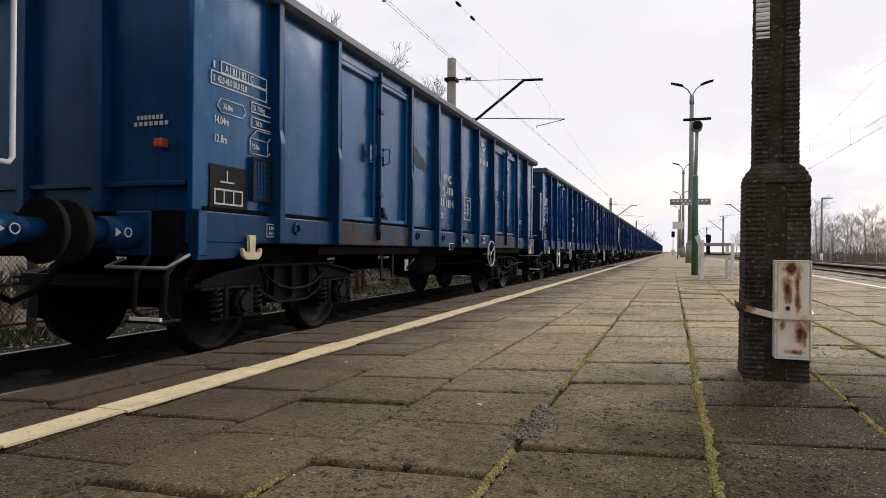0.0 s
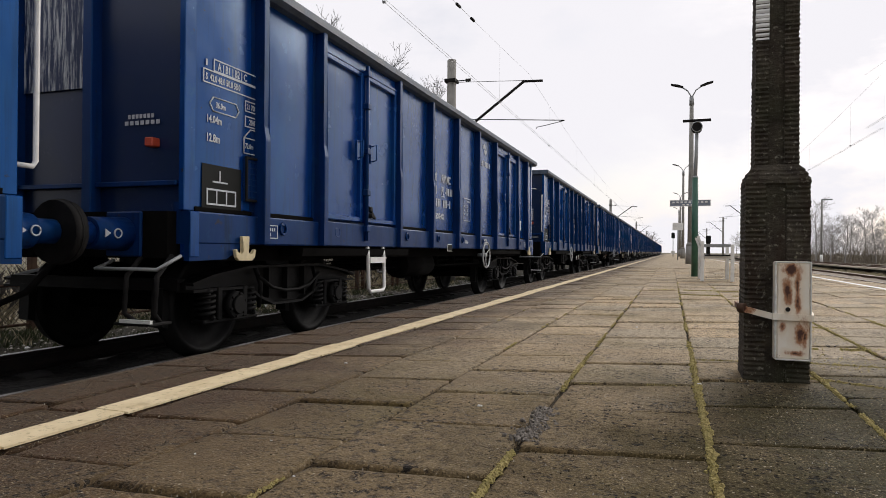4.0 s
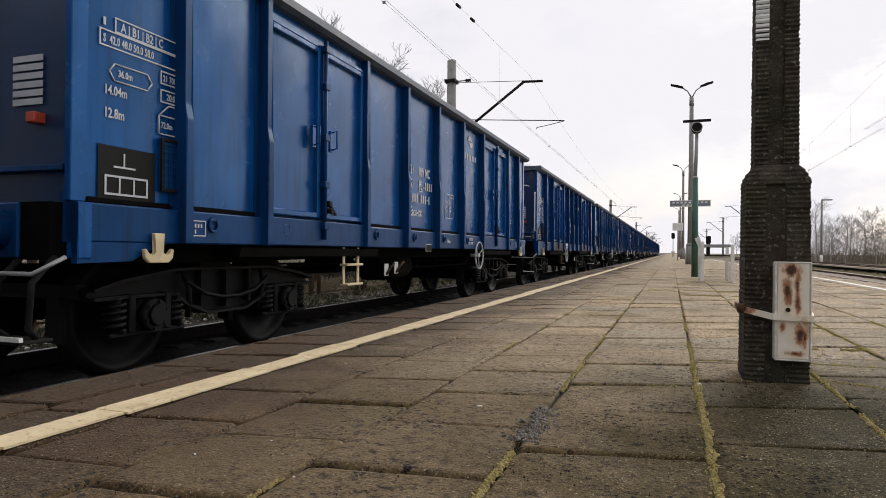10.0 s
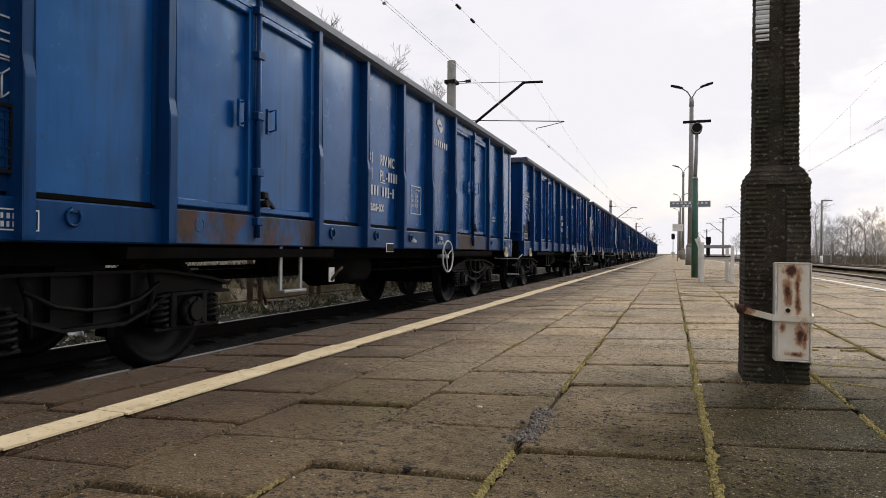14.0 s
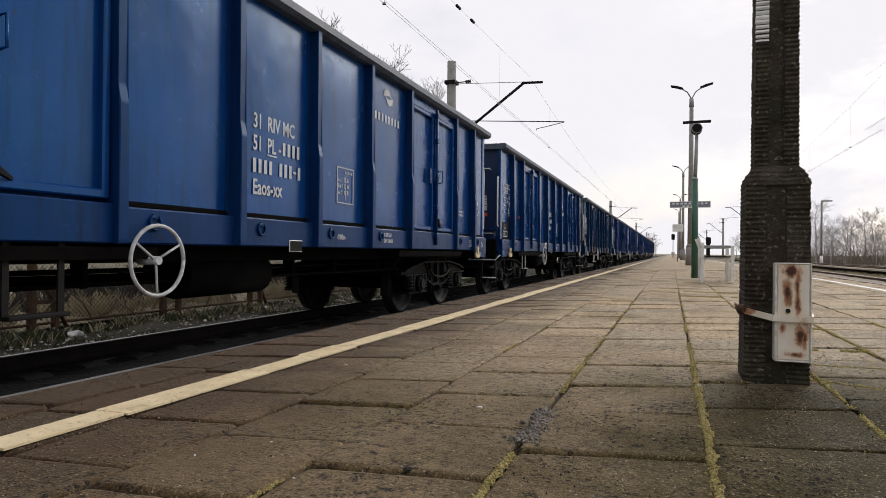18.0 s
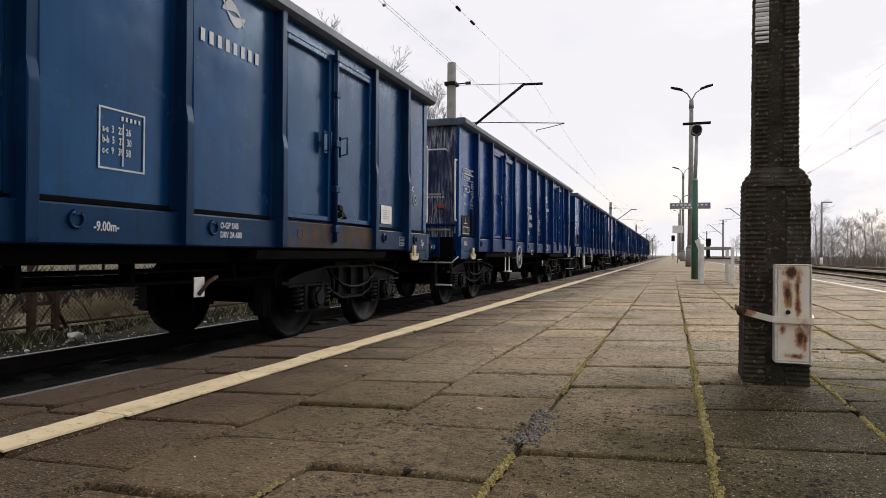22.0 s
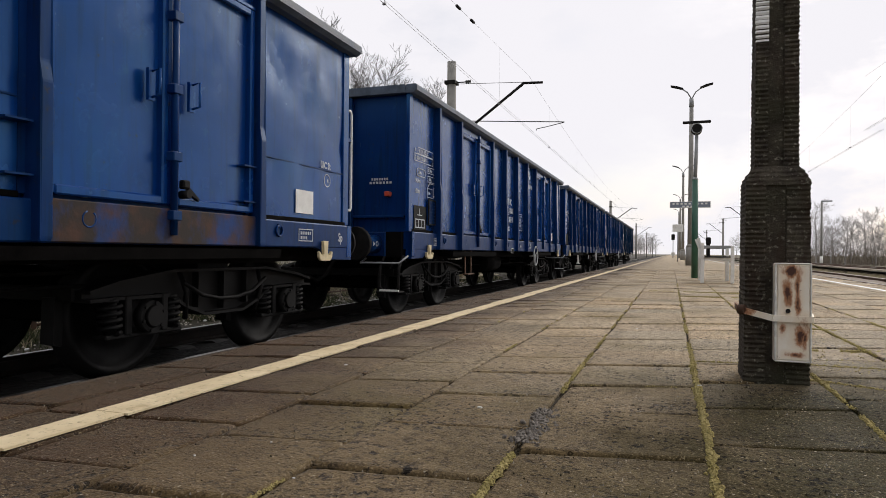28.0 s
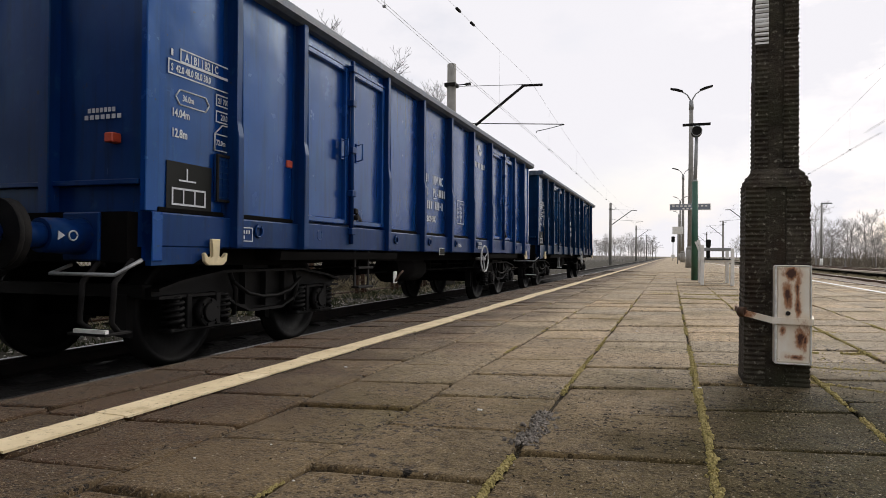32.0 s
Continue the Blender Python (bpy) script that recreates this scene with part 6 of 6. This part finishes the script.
def far_signal():
    s = empty("railway_signal", Matrix.Translation((0.25, 116, 0)), label="slim railway light signal at the platform end", category="signal")
    bm = bmesh.new()
    cyl(bm, (0, 0, 0), (0, 0, 3.4), 0.07, 0.06, 8)
    part("mast", bm, GREY, s)
    bm = bmesh.new()
    box(bm, -0.28, 0.28, -0.12, 0.12, 3.1, 4.1, 0.1)
    part("signal_head", bm, PANEL_BLACK, s, "black signal head")
    bm = bmesh.new()
    box(bm, -0.3, 0.3, -0.03, 0.03, 0.4, 1.0)
    part("plate", bm, WHITE, s)
    n = empty("notice_board", Matrix.Translation((0.555, 64.2, 0)), label="white square notice board on a thin post", category="sign")
    bm = bmesh.new()
    cyl(bm, (0, 0, 0), (0, 0, 3.2), 0.05, 0.05, 8)
    part("post", bm, GREY, n)
    bm = bmesh.new()
    box(bm, -0.48, 0.48, -0.08, -0.05, 2.8, 3.5, 0.02)
    part("board", bm, WHITE, n)


# ---- overhead line ----


def mast(x, y, reach, top=7.7, side=1):
    """Lattice-free concrete mast with a cantilever towards the track; side: +1 reaches to +x."""
    m = empty("catenary_mast", Matrix.Translation((x, y, 0)), label="round concrete overhead line mast with steel cantilever", category="catenary mast", group="overhead line masts")
    bm = bmesh.new()
    cyl(bm, (0, 0, -0.7), (0, 0, top), 0.20, 0.16, 12)
    part("mast_pole", bm, CONC, m)
    r = reach * side
    k = side
    bm = bmesh.new()
    tube(bm, [(0, 0, 4.70), (r * 0.807, 0, 6.72)], 0.050, 7)
    tube(bm, [(r * 0.78, 0, 6.71), (r * 1.0, 0, 6.68)], 0.045, 7)
    part("strut", bm, DARK, m)
    bm = bmesh.new()
    tube(bm, [(0, 0, 6.88), (r * 0.80, 0, 6.74)], 0.010, 5)
    part("tie_rod", bm, DARK, m)
    bm = bmesh.new()
    for i in range(3):
        cyl(bm, (k * (0.55 + i * 0.07), 0, 6.92), (k * (0.59 + i * 0.07), 0, 6.92), 0.06, seg=8)
    cyl(bm, (k * 0.2, 0, 6.92), (k * 0.55, 0, 6.92), 0.02, seg=6)
    part("insulator", bm, DARK, m)
    bm = bmesh.new()
    box(bm, -0.21, 0.21, -0.21, 0.21, 6.86, 6.98)
    part("mast_band", bm, DARK, m)
    bm = bmesh.new()
    tube(bm, [(0, 0, 5.53), (r * 1.228, 0, 5.25)], 0.016, 6)
    part("registration_tube", bm, DARK, m)
    bm = bmesh.new()
    tube(bm, [(r * 1.228, 0, 5.24), (r * 1.05, 0, 5.12), (r * 0.94, 0, 5.06)], 0.013, 5)
    tube(bm, [(r * 0.94, 0, 5.06), (r * 0.94, 0, 5.0)], 0.010, 5)
    part("steady_arm", bm, DARK, m)
    return m


def wires(x, ys, z_contact, z_top, sag, stagger=0.25):
    """Contact wires and messenger with droppers over one track."""
    o = empty("overhead_line", label="thin dark contact wire and messenger wire with droppers", category="overhead line")
    bmd = bmesh.new()
    for k, (a, b) in enumerate(zip(ys, ys[1:])):
        s0 = stagger if k % 2 == 0 else -stagger
        n = 16
        pm, pc = [], []
        for i in range(n + 1):
            t = i / n
            xx = x + s0 * (1 - 2 * t)
            pm.append((xx, a + (b - a) * t, z_top - sag * 4 * t * (1 - t)))
            pc.append((xx, a + (b - a) * t, z_contact))
        bm = bmesh.new()
        tube(bm, pm, 0.0034, 4)
        part("messenger_wire", bm, WIRE, o)
        for dx in (0.0, 0.07):
            bm = bmesh.new()
            tube(bm, [(q[0] + dx, q[1], q[2]) for q in (pc[0], pc[n // 2], pc[-1])], 0.0042, 5)
            part("contact_wire", bm, WIRE, o)
        for i in range(1, n, 2):
            cyl(bmd, pm[i], pc[i], 0.0022, seg=4)
            box(bmd, pc[i][0] - 0.03, pc[i][0] + 0.03, pc[i][1] - 0.02, pc[i][1] + 0.02, pc[i][2] - 0.015, pc[i][2] + 0.02)
    d = part("dropper", bmd, WIRE, o)
    d["kind"] = "stuff"
    return o


MASTS = [22.35, 88, 154, 221, 287, 354]


def overhead():
    for y in MASTS:
        mast(-7.66, y, 3.37)
    o = wires(AXIS, [-42.0] + MASTS, 5.06, 6.97, 1.09, 0.02)
    # two section insulators on the messenger
    for y in (14.42, 15.57):
        bm = bmesh.new()
        t = (y + 42) / 64.35
        z = 6.97 - 1.09 * 4 * t * (1 - t)
        xx = AXIS + 0.02 * (1 - 2 * t)
        cyl(bm, (xx, y - 0.13, z - 0.008), (xx, y + 0.13, z + 0.008), 0.035, seg=8)
        part("wire_insulator", bm, DARK, o)
    right = [89, 135.6, 197, 259]
    for y in right:
        mast(9.4, y, 3.0, 7.7, -1)
    wires(AXIS_R, [26] + right, 5.08, 6.95, 0.9)
    wires(AXIS_R, [-34, 26], 5.08, 6.95, 0.9)


# ---- growth ----


def bare_tree(seed, height, spread, levels=3, thin=1.0):
    """Trunk and crown meshes of a leafless tree: a leader with limbs that fork into twigs."""
    rnd = random.Random(seed)
    trunk, crown = bmesh.new(), bmesh.new()

    def limb(p, d, length, r, level):
        n = 4 if level < 2 else 3
        for i in range(n):
            q = p + d * (length / n)
            r1 = r * (0.8 if level < 3 else 0.65)
            cyl(crown, p, q, max(r, 0.004 * thin), max(r1, 0.003 * thin), 5 if level < 1 else 3, False)
            p, r = q, r1
            d = (d + Vector((rnd.uniform(-1, 1), rnd.uniform(-1, 1), rnd.uniform(-0.35, 0.75))) * 0.2).normalized()
            if level < levels:
                for _ in range(1 if i < n - 1 else 3):
                    a = Vector((rnd.uniform(-1, 1), rnd.uniform(-1, 1), rnd.uniform(-0.3, 0.8)))
                    limb(p, (d * 0.8 + a * spread).normalized(), length * rnd.uniform(0.42, 0.66), r * 0.62, level + 1)

    p, d, r = Vector((0, 0, 0)), Vector((0, 0, 1)), height * 0.017
    n = 10
    for i in range(n):
        q = p + d * height * 0.085
        cyl(trunk, p, q, r, r * 0.88, 7, False)
        p, r = q, r * 0.88
        d = (d + Vector((rnd.uniform(-1, 1), rnd.uniform(-1, 1), 0.5)) * 0.09).normalized()
        t = i / n
        if t > 0.18:
            for _ in range(2 if t < 0.85 else 4):
                a = rnd.uniform(0, 6.283)
                up = 0.35 + 0.7 * t
                limb(p, Vector((math.cos(a), math.sin(a), up)).normalized(), height * (0.34 - 0.16 * t) * rnd.uniform(0.7, 1.15), r * 0.6, 0)
    k = height / max(v.co.z for v in crown.verts)
    for bm in (trunk, crown):
        bmesh.ops.scale(bm, vec=(k, k, k), verts=bm.verts)
    return mesh_of(trunk, "trunk", BARK), mesh_of(crown, "crown", BARK)


def trees():
    kinds = [bare_tree(s, 12.9, 0.8, levels=3, thin=2.6) for s in (4, 9, 13)]
    spots = [(-15.0, 26.5, 0.95, 20, 0), (-15.4, 33, 1.0, 110, 1), (-15.0, 38.5, 0.96, 200, 2), (-16.5, 47, 1.0, 300, 0), (-14.5, 56, 0.86, 70, 1), (-19, 30, 1.0, 160, 2), (-17, 66, 0.9, 250, 0)]
    for x, y, s, rz, k in spots:
        t = empty("bare_tree", pose(x, y * 1.037 + 0.2, -0.6, 0, 0, rz), label="leafless tree with fine bare twigs behind the tracks", category="tree", group="bare trees")
        for name, me in zip(("trunk", "crown"), kinds[k]):
            put(name, me, t, Matrix.Diagonal((s, s, s, 1)))
    small = [bare_tree(s, 8.0, 0.85, levels=2, thin=2.6) for s in (21, 33, 41)]
    rnd = random.Random(8)
    for i in range(30):
        y = rnd.uniform(96, 140)
        x = y * (0.185 + 0.0057 * i) + rnd.uniform(-0.8, 0.8)
        s = rnd.uniform(0.65, 1.15)
        t = empty("bare_tree", pose(x, y, -0.6, 0, 0, rnd.uniform(0, 360)), label="leafless tree on the far side of the tracks, haze in its colour", category="tree", group="far bare trees")
        for name, me in zip(("trunk", "crown"), small[i % 3]):
            ob = put(name, me, t, Matrix.Diagonal((s, s, s, 1)))
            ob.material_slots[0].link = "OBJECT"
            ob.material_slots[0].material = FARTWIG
    for i in range(64):           # lines of trees far off on both sides, haze painted into their colour
        if i % 2:
            y = rnd.uniform(300, 420)
            x = rnd.uniform(-46, -8)
        else:
            y = rnd.uniform(230, 400)
            x = y * rnd.uniform(0.075, 0.42)
        s = rnd.uniform(0.9, 1.7)
        t = empty("bare_tree", pose(x, y, -0.6, 0, 0, rnd.uniform(0, 360)), label="distant leafless tree on the horizon", category="tree", group="trees on the horizon")
        for name, me in zip(("trunk", "crown"), small[i % 3]):
            ob = put(name, me, t, Matrix.Diagonal((s, s, s, 1)))
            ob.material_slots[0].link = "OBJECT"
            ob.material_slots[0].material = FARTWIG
    # thickets: many thin stems
    for label, x0, x1, y0, y1, n, h0, h1, r in (("dense brown winter thicket beyond the siding", 16, 75, 97, 128, 5200, 0.6, 3.0, 0.024), ("low leafless scrub behind the tracks", -60, -22, 25, 120, 1500, 1, 4, 0.02), ("low dry scrub along the far line", -30, -9, 120, 300, 900, 0.5, 2.2, 0.03)):
        bm = bmesh.new()
        for i in range(n):
            p = Vector((rnd.uniform(x0, x1), rnd.uniform(y0, y1), -0.6))
            hh = rnd.uniform(h0, h1)
            lean = Vector((rnd.uniform(-0.3, 0.3), rnd.uniform(-0.3, 0.3), 1))
            q = p + lean * hh
            cyl(bm, p, q, r, r * 0.2, 3, False)
            for _ in range(3):
                t = rnd.uniform(0.3, 0.9)
                b = p.lerp(q, t)
                cyl(bm, b, b + Vector((rnd.uniform(-0.5, 0.5), rnd.uniform(-0.5, 0.5), 0.6)) * hh * 0.35, r * 0.5, r * 0.1, 3, False)
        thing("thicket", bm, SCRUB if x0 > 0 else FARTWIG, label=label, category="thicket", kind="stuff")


def bank():
    """Weedy strip beyond the train with fence, litter and grass."""
    rnd = random.Random(17)
    bm = bmesh.new()
    xs = [-7.7 - 0.45 * i for i in range(24)]
    xs = [-6.35, -6.7, -7.2] + xs
    ys = [-4 + 0.5 * i for i in range(80)] + [38 + 8 * i for i in range(46)]
    g = []
    for y in ys:
        row = []
        for i, x in enumerate(xs):
            z = -0.50 + 0.10 * noise.noise(Vector((x * 0.7, y * 0.6, 0))) + 0.05 * noise.noise(Vector((x * 2, y * 2, 3))) + 0.02 * i / 4
            row.append(bm.verts.new((x, y, z)))
        g.append(row)
    for a, b in zip(g, g[1:]):
        for i in range(len(xs) - 1):
            bm.faces.new((a[i], a[i + 1], b[i + 1], b[i])).smooth = True
    thing("bank", bm, SOIL, label="weedy brown soil bank beside the track", category="ground", kind="structure")

    def tufts(x0, x1, y0, y1, n, lo, hi, material, label, z0):
        verts, faces = [], []
        for _ in range(n):
            x, y = rnd.uniform(x0, x1), rnd.uniform(y0, y1)
            if noise.noise(Vector((x * 0.8, y * 0.8, 5))) < -0.05:
                continue
            for _ in range(5):
                h = rnd.uniform(lo, hi)
                a = rnd.uniform(0, 6.28)
                dx, dy = math.cos(a) * 0.006, math.sin(a) * 0.006
                lx, ly = rnd.uniform(-0.6, 0.6) * h, rnd.uniform(-0.6, 0.6) * h
                bx, by = x + rnd.uniform(-0.05, 0.05), y + rnd.uniform(-0.05, 0.05)
                k = len(verts)
                verts += [(bx - dx, by - dy, z0), (bx + dx, by + dy, z0), (bx + lx * 0.4 + dx * 0.7, by + ly * 0.4, z0 + h * 0.6), (bx + lx, by + ly, z0 + h)]
                faces += [(k, k + 1, k + 2), (k, k + 2, k + 3)]
        me = bpy.data.meshes.new("grass")
        me.from_pydata(verts, [], faces)
        me.materials.append(material)
        tagged(put("grass", me), label=label, category="grass", kind="stuff")

    bm = bmesh.new()
    g2 = []
    for y in [1 + 0.4 * i for i in range(80)]:
        g2.append([bm.verts.new((x, y, -0.44 + (0.06 * i if i < 3 else 0.12) + 0.05 * noise.noise(Vector((x * 1.7, y * 1.7, 8))))) for i, x in enumerate((-8.45, -8.8, -9.6, -11, -13, -15))])
    for a, b in zip(g2, g2[1:]):
        for i in range(5):
            bm.faces.new((a[i], a[i + 1], b[i + 1], b[i])).smooth = True
    thing("straw_ground", bm, STRAWGROUND, label="soil covered with pale flattened straw behind the fence", category="ground", kind="structure")
    tufts(-8.2, -6.5, 2, 30, 3600, 0.03, 0.10, WEED, "low green weeds beside the rails", -0.5)
    tufts(-12, -8.5, 2, 30, 7500, 0.10, 0.40, DRYGRASS, "dry straw-coloured grass behind the track", -0.40)
    tufts(-8.25, -7.2, 2, 30, 900, 0.05, 0.16, DRYGRASS, "pale dry stalks among the weeds by the track", -0.48)
    tufts(-15, -9.0, 2, 34, 3200, 0.20, 0.75, BARK, "dark dead stalks of last year behind the fence", -0.40)
    tufts(-8.3, -7.3, 2, 30, 2200, 0.04, 0.16, WEED, "dark green weeds along the fence", -0.48)
    tufts(4.95, 5.7, 12, 60, 2500, 0.04, 0.12, DRYGRASS, "dry grass between platform and track", -0.32)
    tufts(8.6, 12.5, 20, 90, 3000, 0.06, 0.25, DRYGRASS, "dry grass between the tracks", -0.62)

    # chain link fence on concrete and steel posts
    f = empty("chain_link_fence", label="rusty chain-link fence on dark posts behind the track", category="fence")
    fx = -8.35
    y0, y1, z0, z1 = 1.0, 26.0, -0.42, 0.72
    bm = bmesh.new()
    hgt, cell = z1 - z0, 0.075
    n = int((y1 - y0 + hgt) / cell)
    for i in range(n):
        for s in (-1, 1):
            a = y0 + i * cell - (hgt if s > 0 else 0)
            p, q = (a, z0), (a + s * hgt, z1)
            if s < 0:
                p, q = (a, z0), (a - hgt, z1)
            if min(p[0], q[0]) < y0 or max(p[0], q[0]) > y1:
                continue
            cyl(bm, (fx + 0.004 * s, p[0], p[1]), (fx + 0.004 * s, q[0], q[1]), 0.0035, seg=3, caps=False)
    mp = part("fence_mesh", bm, MESHWIRE, f)
    mp["kind"] = "stuff"
    y = 1.6
    i = 0
    while y < 26:
        bm = bmesh.new()
        box(bm, fx - 0.05, fx + 0.05, y - 0.045, y + 0.045, -0.6, 0.85, 0.008)
        part("fence_post", bm, RUST, f)
        bm = bmesh.new()
        box(bm, fx - 0.05, fx + 0.05, y + 0.33, y + 0.40, -0.6, 0.30, 0.008)
        part("fence_post", bm, RUST, f)
        for z in (0.22, -0.05):
            bm = bmesh.new()
            box(bm, fx - 0.03, fx + 0.03, y + 0.045, y + 0.33, z - 0.03, z + 0.03)
            part("fence_rung", bm, RUST, f)
        if i % 2 == 0:
            bm = bmesh.new()
            tube(bm, [(fx, y + 0.04, 0.45), (fx + 0.02, y + 0.55, -0.45)], 0.03, 5)
            part("fence_brace", bm, RUST, f)
        y += 2.45
        i += 1
    for z in (0.78, 0.18, -0.36):
        bm = bmesh.new()
        tube(bm, [(fx, y0, z), (fx, y1, z)], 0.02, 5)
        part("fence_rail", bm, RUST, f)
    for _ in range(16):
        bm = bmesh.new()
        y, l = rnd.uniform(2.5, 20), rnd.uniform(0.4, 1.3)
        s = rnd.choice((-1, 1))
        hh = rnd.uniform(0.2, 0.5)
        tube(bm, [(fx + 0.12, y + s * l * t, -0.46 + 4 * hh * t * (1 - t * rnd.uniform(0.8, 1.0))) for t in (0, 0.25, 0.5, 0.75, 1.0)], rnd.uniform(0.005, 0.009), 4)
        thing("bramble", bm, BARK, label="dark arching bramble stem by the fence", category="bramble", group="brambles by the fence")
    # litter
    for x, y, r in ((-7.35, 6.35, 0.09), (-7.0, 8.4, 0.03), (-6.75, 5.2, 0.03), (-7.6, 10.9, 0.05), (-7.2, 4.1, 0.035)):
        bm = bmesh.new()
        bmesh.ops.create_icosphere(bm, subdivisions=2, radius=r)
        for v in bm.verts:
            v.co += v.normal * noise.noise(v.co * 18) * r * 0.5
            v.co.z *= 0.6
        thing("pale_stone", bm, STONE, Matrix.Translation((x, y, -0.42)), label="pale stone lying in the weeds", category="stone", group="stones by the track")
    g = random.Random(31)
    verts, faces = [], []
    for _ in range(1500):
        x, y = g.uniform(-8.3, -6.3), g.uniform(3.0, 24.0)
        r = g.uniform(0.006, 0.022) * (1 + 0.02 * y)
        k = len(verts)
        z = -0.455 + g.uniform(0, 0.02)
        for q in range(5):
            a = 1.2566 * q + g.uniform(-0.4, 0.4)
            verts.append((x + math.cos(a) * r, y + math.sin(a) * r, z))
        verts.append((x, y, z + r * g.uniform(0.6, 1.2)))
        faces += [(k + q, k + (q + 1) % 5, k + 5) for q in range(5)]
    me = bpy.data.meshes.new("stone_chips")
    me.from_pydata(verts, [], faces)
    me.materials.append(PALECHIP)
    tagged(put("stone_chips", me), label="pale stone chips strewn among the weeds", category="gravel", kind="stuff")
    bm = bmesh.new()
    for _ in range(260):
        x, y = -0.515 + g.gauss(0, 0.028), g.uniform(2.36, 2.90)
        r = g.uniform(0.004, 0.011)
        m = bmesh.ops.create_icosphere(bm, subdivisions=1, radius=r)
        for v in m["verts"]:
            v.co = v.co * g.uniform(0.7, 1.3) + Vector((x, y, 0.002))
    thing("gravel", bm, GRAVEL, label="loose grey gravel where a slab corner broke off", category="gravel", kind="stuff")
    bm = bmesh.new()
    for _ in range(420):
        a = g.choice(((0.55, 3.7, 0.45), (0.3, 2.3, 0.7), (-2.6, 3.0, 0.9), (-0.9, 2.2, 0.9), (0.9, 4.6, 0.7)))
        x, y = a[0] + g.gauss(0, a[2] * 0.5), a[1] + g.gauss(0, a[2])
        r = g.uniform(0.0015, 0.0045)
        if y < 1.2 or x < -2.95:
            continue
        m = bmesh.ops.create_icosphere(bm, subdivisions=1, radius=r)
        for v in m["verts"]:
            v.co = v.co * g.uniform(0.7, 1.3) + Vector((x, y, 0.002))
    thing("grit", bm, SOIL, label="scattered dark grit on the paving", category="grit", kind="stuff")
    for mat, count, label in ((SOIL, 1500, "dark grit strewn over the paving"), (PALECHIP, 1300, "pale sand grains on the paving")):
        verts, faces = [], []
        for _ in range(count):
            y = 1.1 + 4.2 * g.random() ** 1.5
            x = g.uniform(-2.9, 1.7)
            if noise.noise(Vector((x * 2.2, y * 2.2, 6))) < g.uniform(-0.5, 0.35):
                continue
            r = g.uniform(0.0012, 0.0040) * (1 if mat is SOIL else 0.75)
            k = len(verts)
            for q in range(4):
                a = 1.5708 * q + g.uniform(-0.5, 0.5)
                verts.append((x + math.cos(a) * r * g.uniform(0.8, 1.6), y + math.sin(a) * r, -0.006))
            verts.append((x, y, r * g.uniform(0.25, 0.6)))
            faces += [(k + q, k + (q + 1) % 4, k + 4) for q in range(4)]
        me = bpy.data.meshes.new("grit")
        me.from_pydata(verts, [], faces)
        me.materials.append(mat)
        tagged(put("grit", me), label=label, category="grit", kind="stuff")
    rnd2 = random.Random(2)
    for x, y, size in ((-1.895, 3.558, 0.9), (-0.814, 2.811, 1.0), (0.147, 3.717, 0.9), (-1.119, 1.925, 0.5), (-1.098, 1.729, 0.45), (-1.533, 1.797, 0.5), (-0.3, 6.3, 1.0), (-1.382, 2.024, 0.4)):
        bm = bmesh.new()
        box(bm, -0.011 * size, 0.011 * size, -0.007 * size, 0.007 * size, 0.0, 0.006 * size, 0.0015 * size)
        thing("litter", bm, STONE, pose(x, y, 0.002, 0, 0, rnd2.uniform(0, 180)), label="tiny pale scrap of litter on the paving", category="litter", group="scraps on the paving")


def far_side():
    """Yard lamp, sheds and tracks to the other side."""
    l = empty("yard_lamp", pose(18.28, 94.8, -0.6), label="slim grey yard lamp with one short arm", category="street lamp")
    bm = bmesh.new()
    cyl(bm, (0, 0, 0), (0, 0, 8.3), 0.15, 0.11, 8)
    part("pole", bm, CONC, l)
    bm = bmesh.new()
    box(bm, -0.05, 1.2, -0.14, 0.14, 8.25, 8.42, 0.03)
    part("lamp_head", bm, GREY, l)
    bm = bmesh.new()
    cyl(bm, (0, 0, 0), (0, 0, 1.2), 0.2, 0.18, 8)
    part("pole_foot", bm, WHITE, l)


near_post()
for i, y in enumerate((43.46, 82.8, 122.1, 161.5)):
    far_lamp(y, 0.96 + 0.0039 * y, i == 0)
green_post()
bench()
far_signal()
overhead()
trees()
bank()
far_side()
moss()

paving()


def motions():
    """The whole train rolls towards the camera and speeds up a little."""
    times = [i * 0.5 for i in range(65)]
    for w, y in TRAIN:
        walk(w, [(t, pose(AXIS, y - run(t), RAIL)) for t in times])
    ticks = [i / 15 for i in range(481)]
    for ax, y in WHEELSETS:
        walk(ax, [(t, pose(0, y, 0.46, math.degrees(run(t) / 0.46 + y))) for t in ticks])


motions()
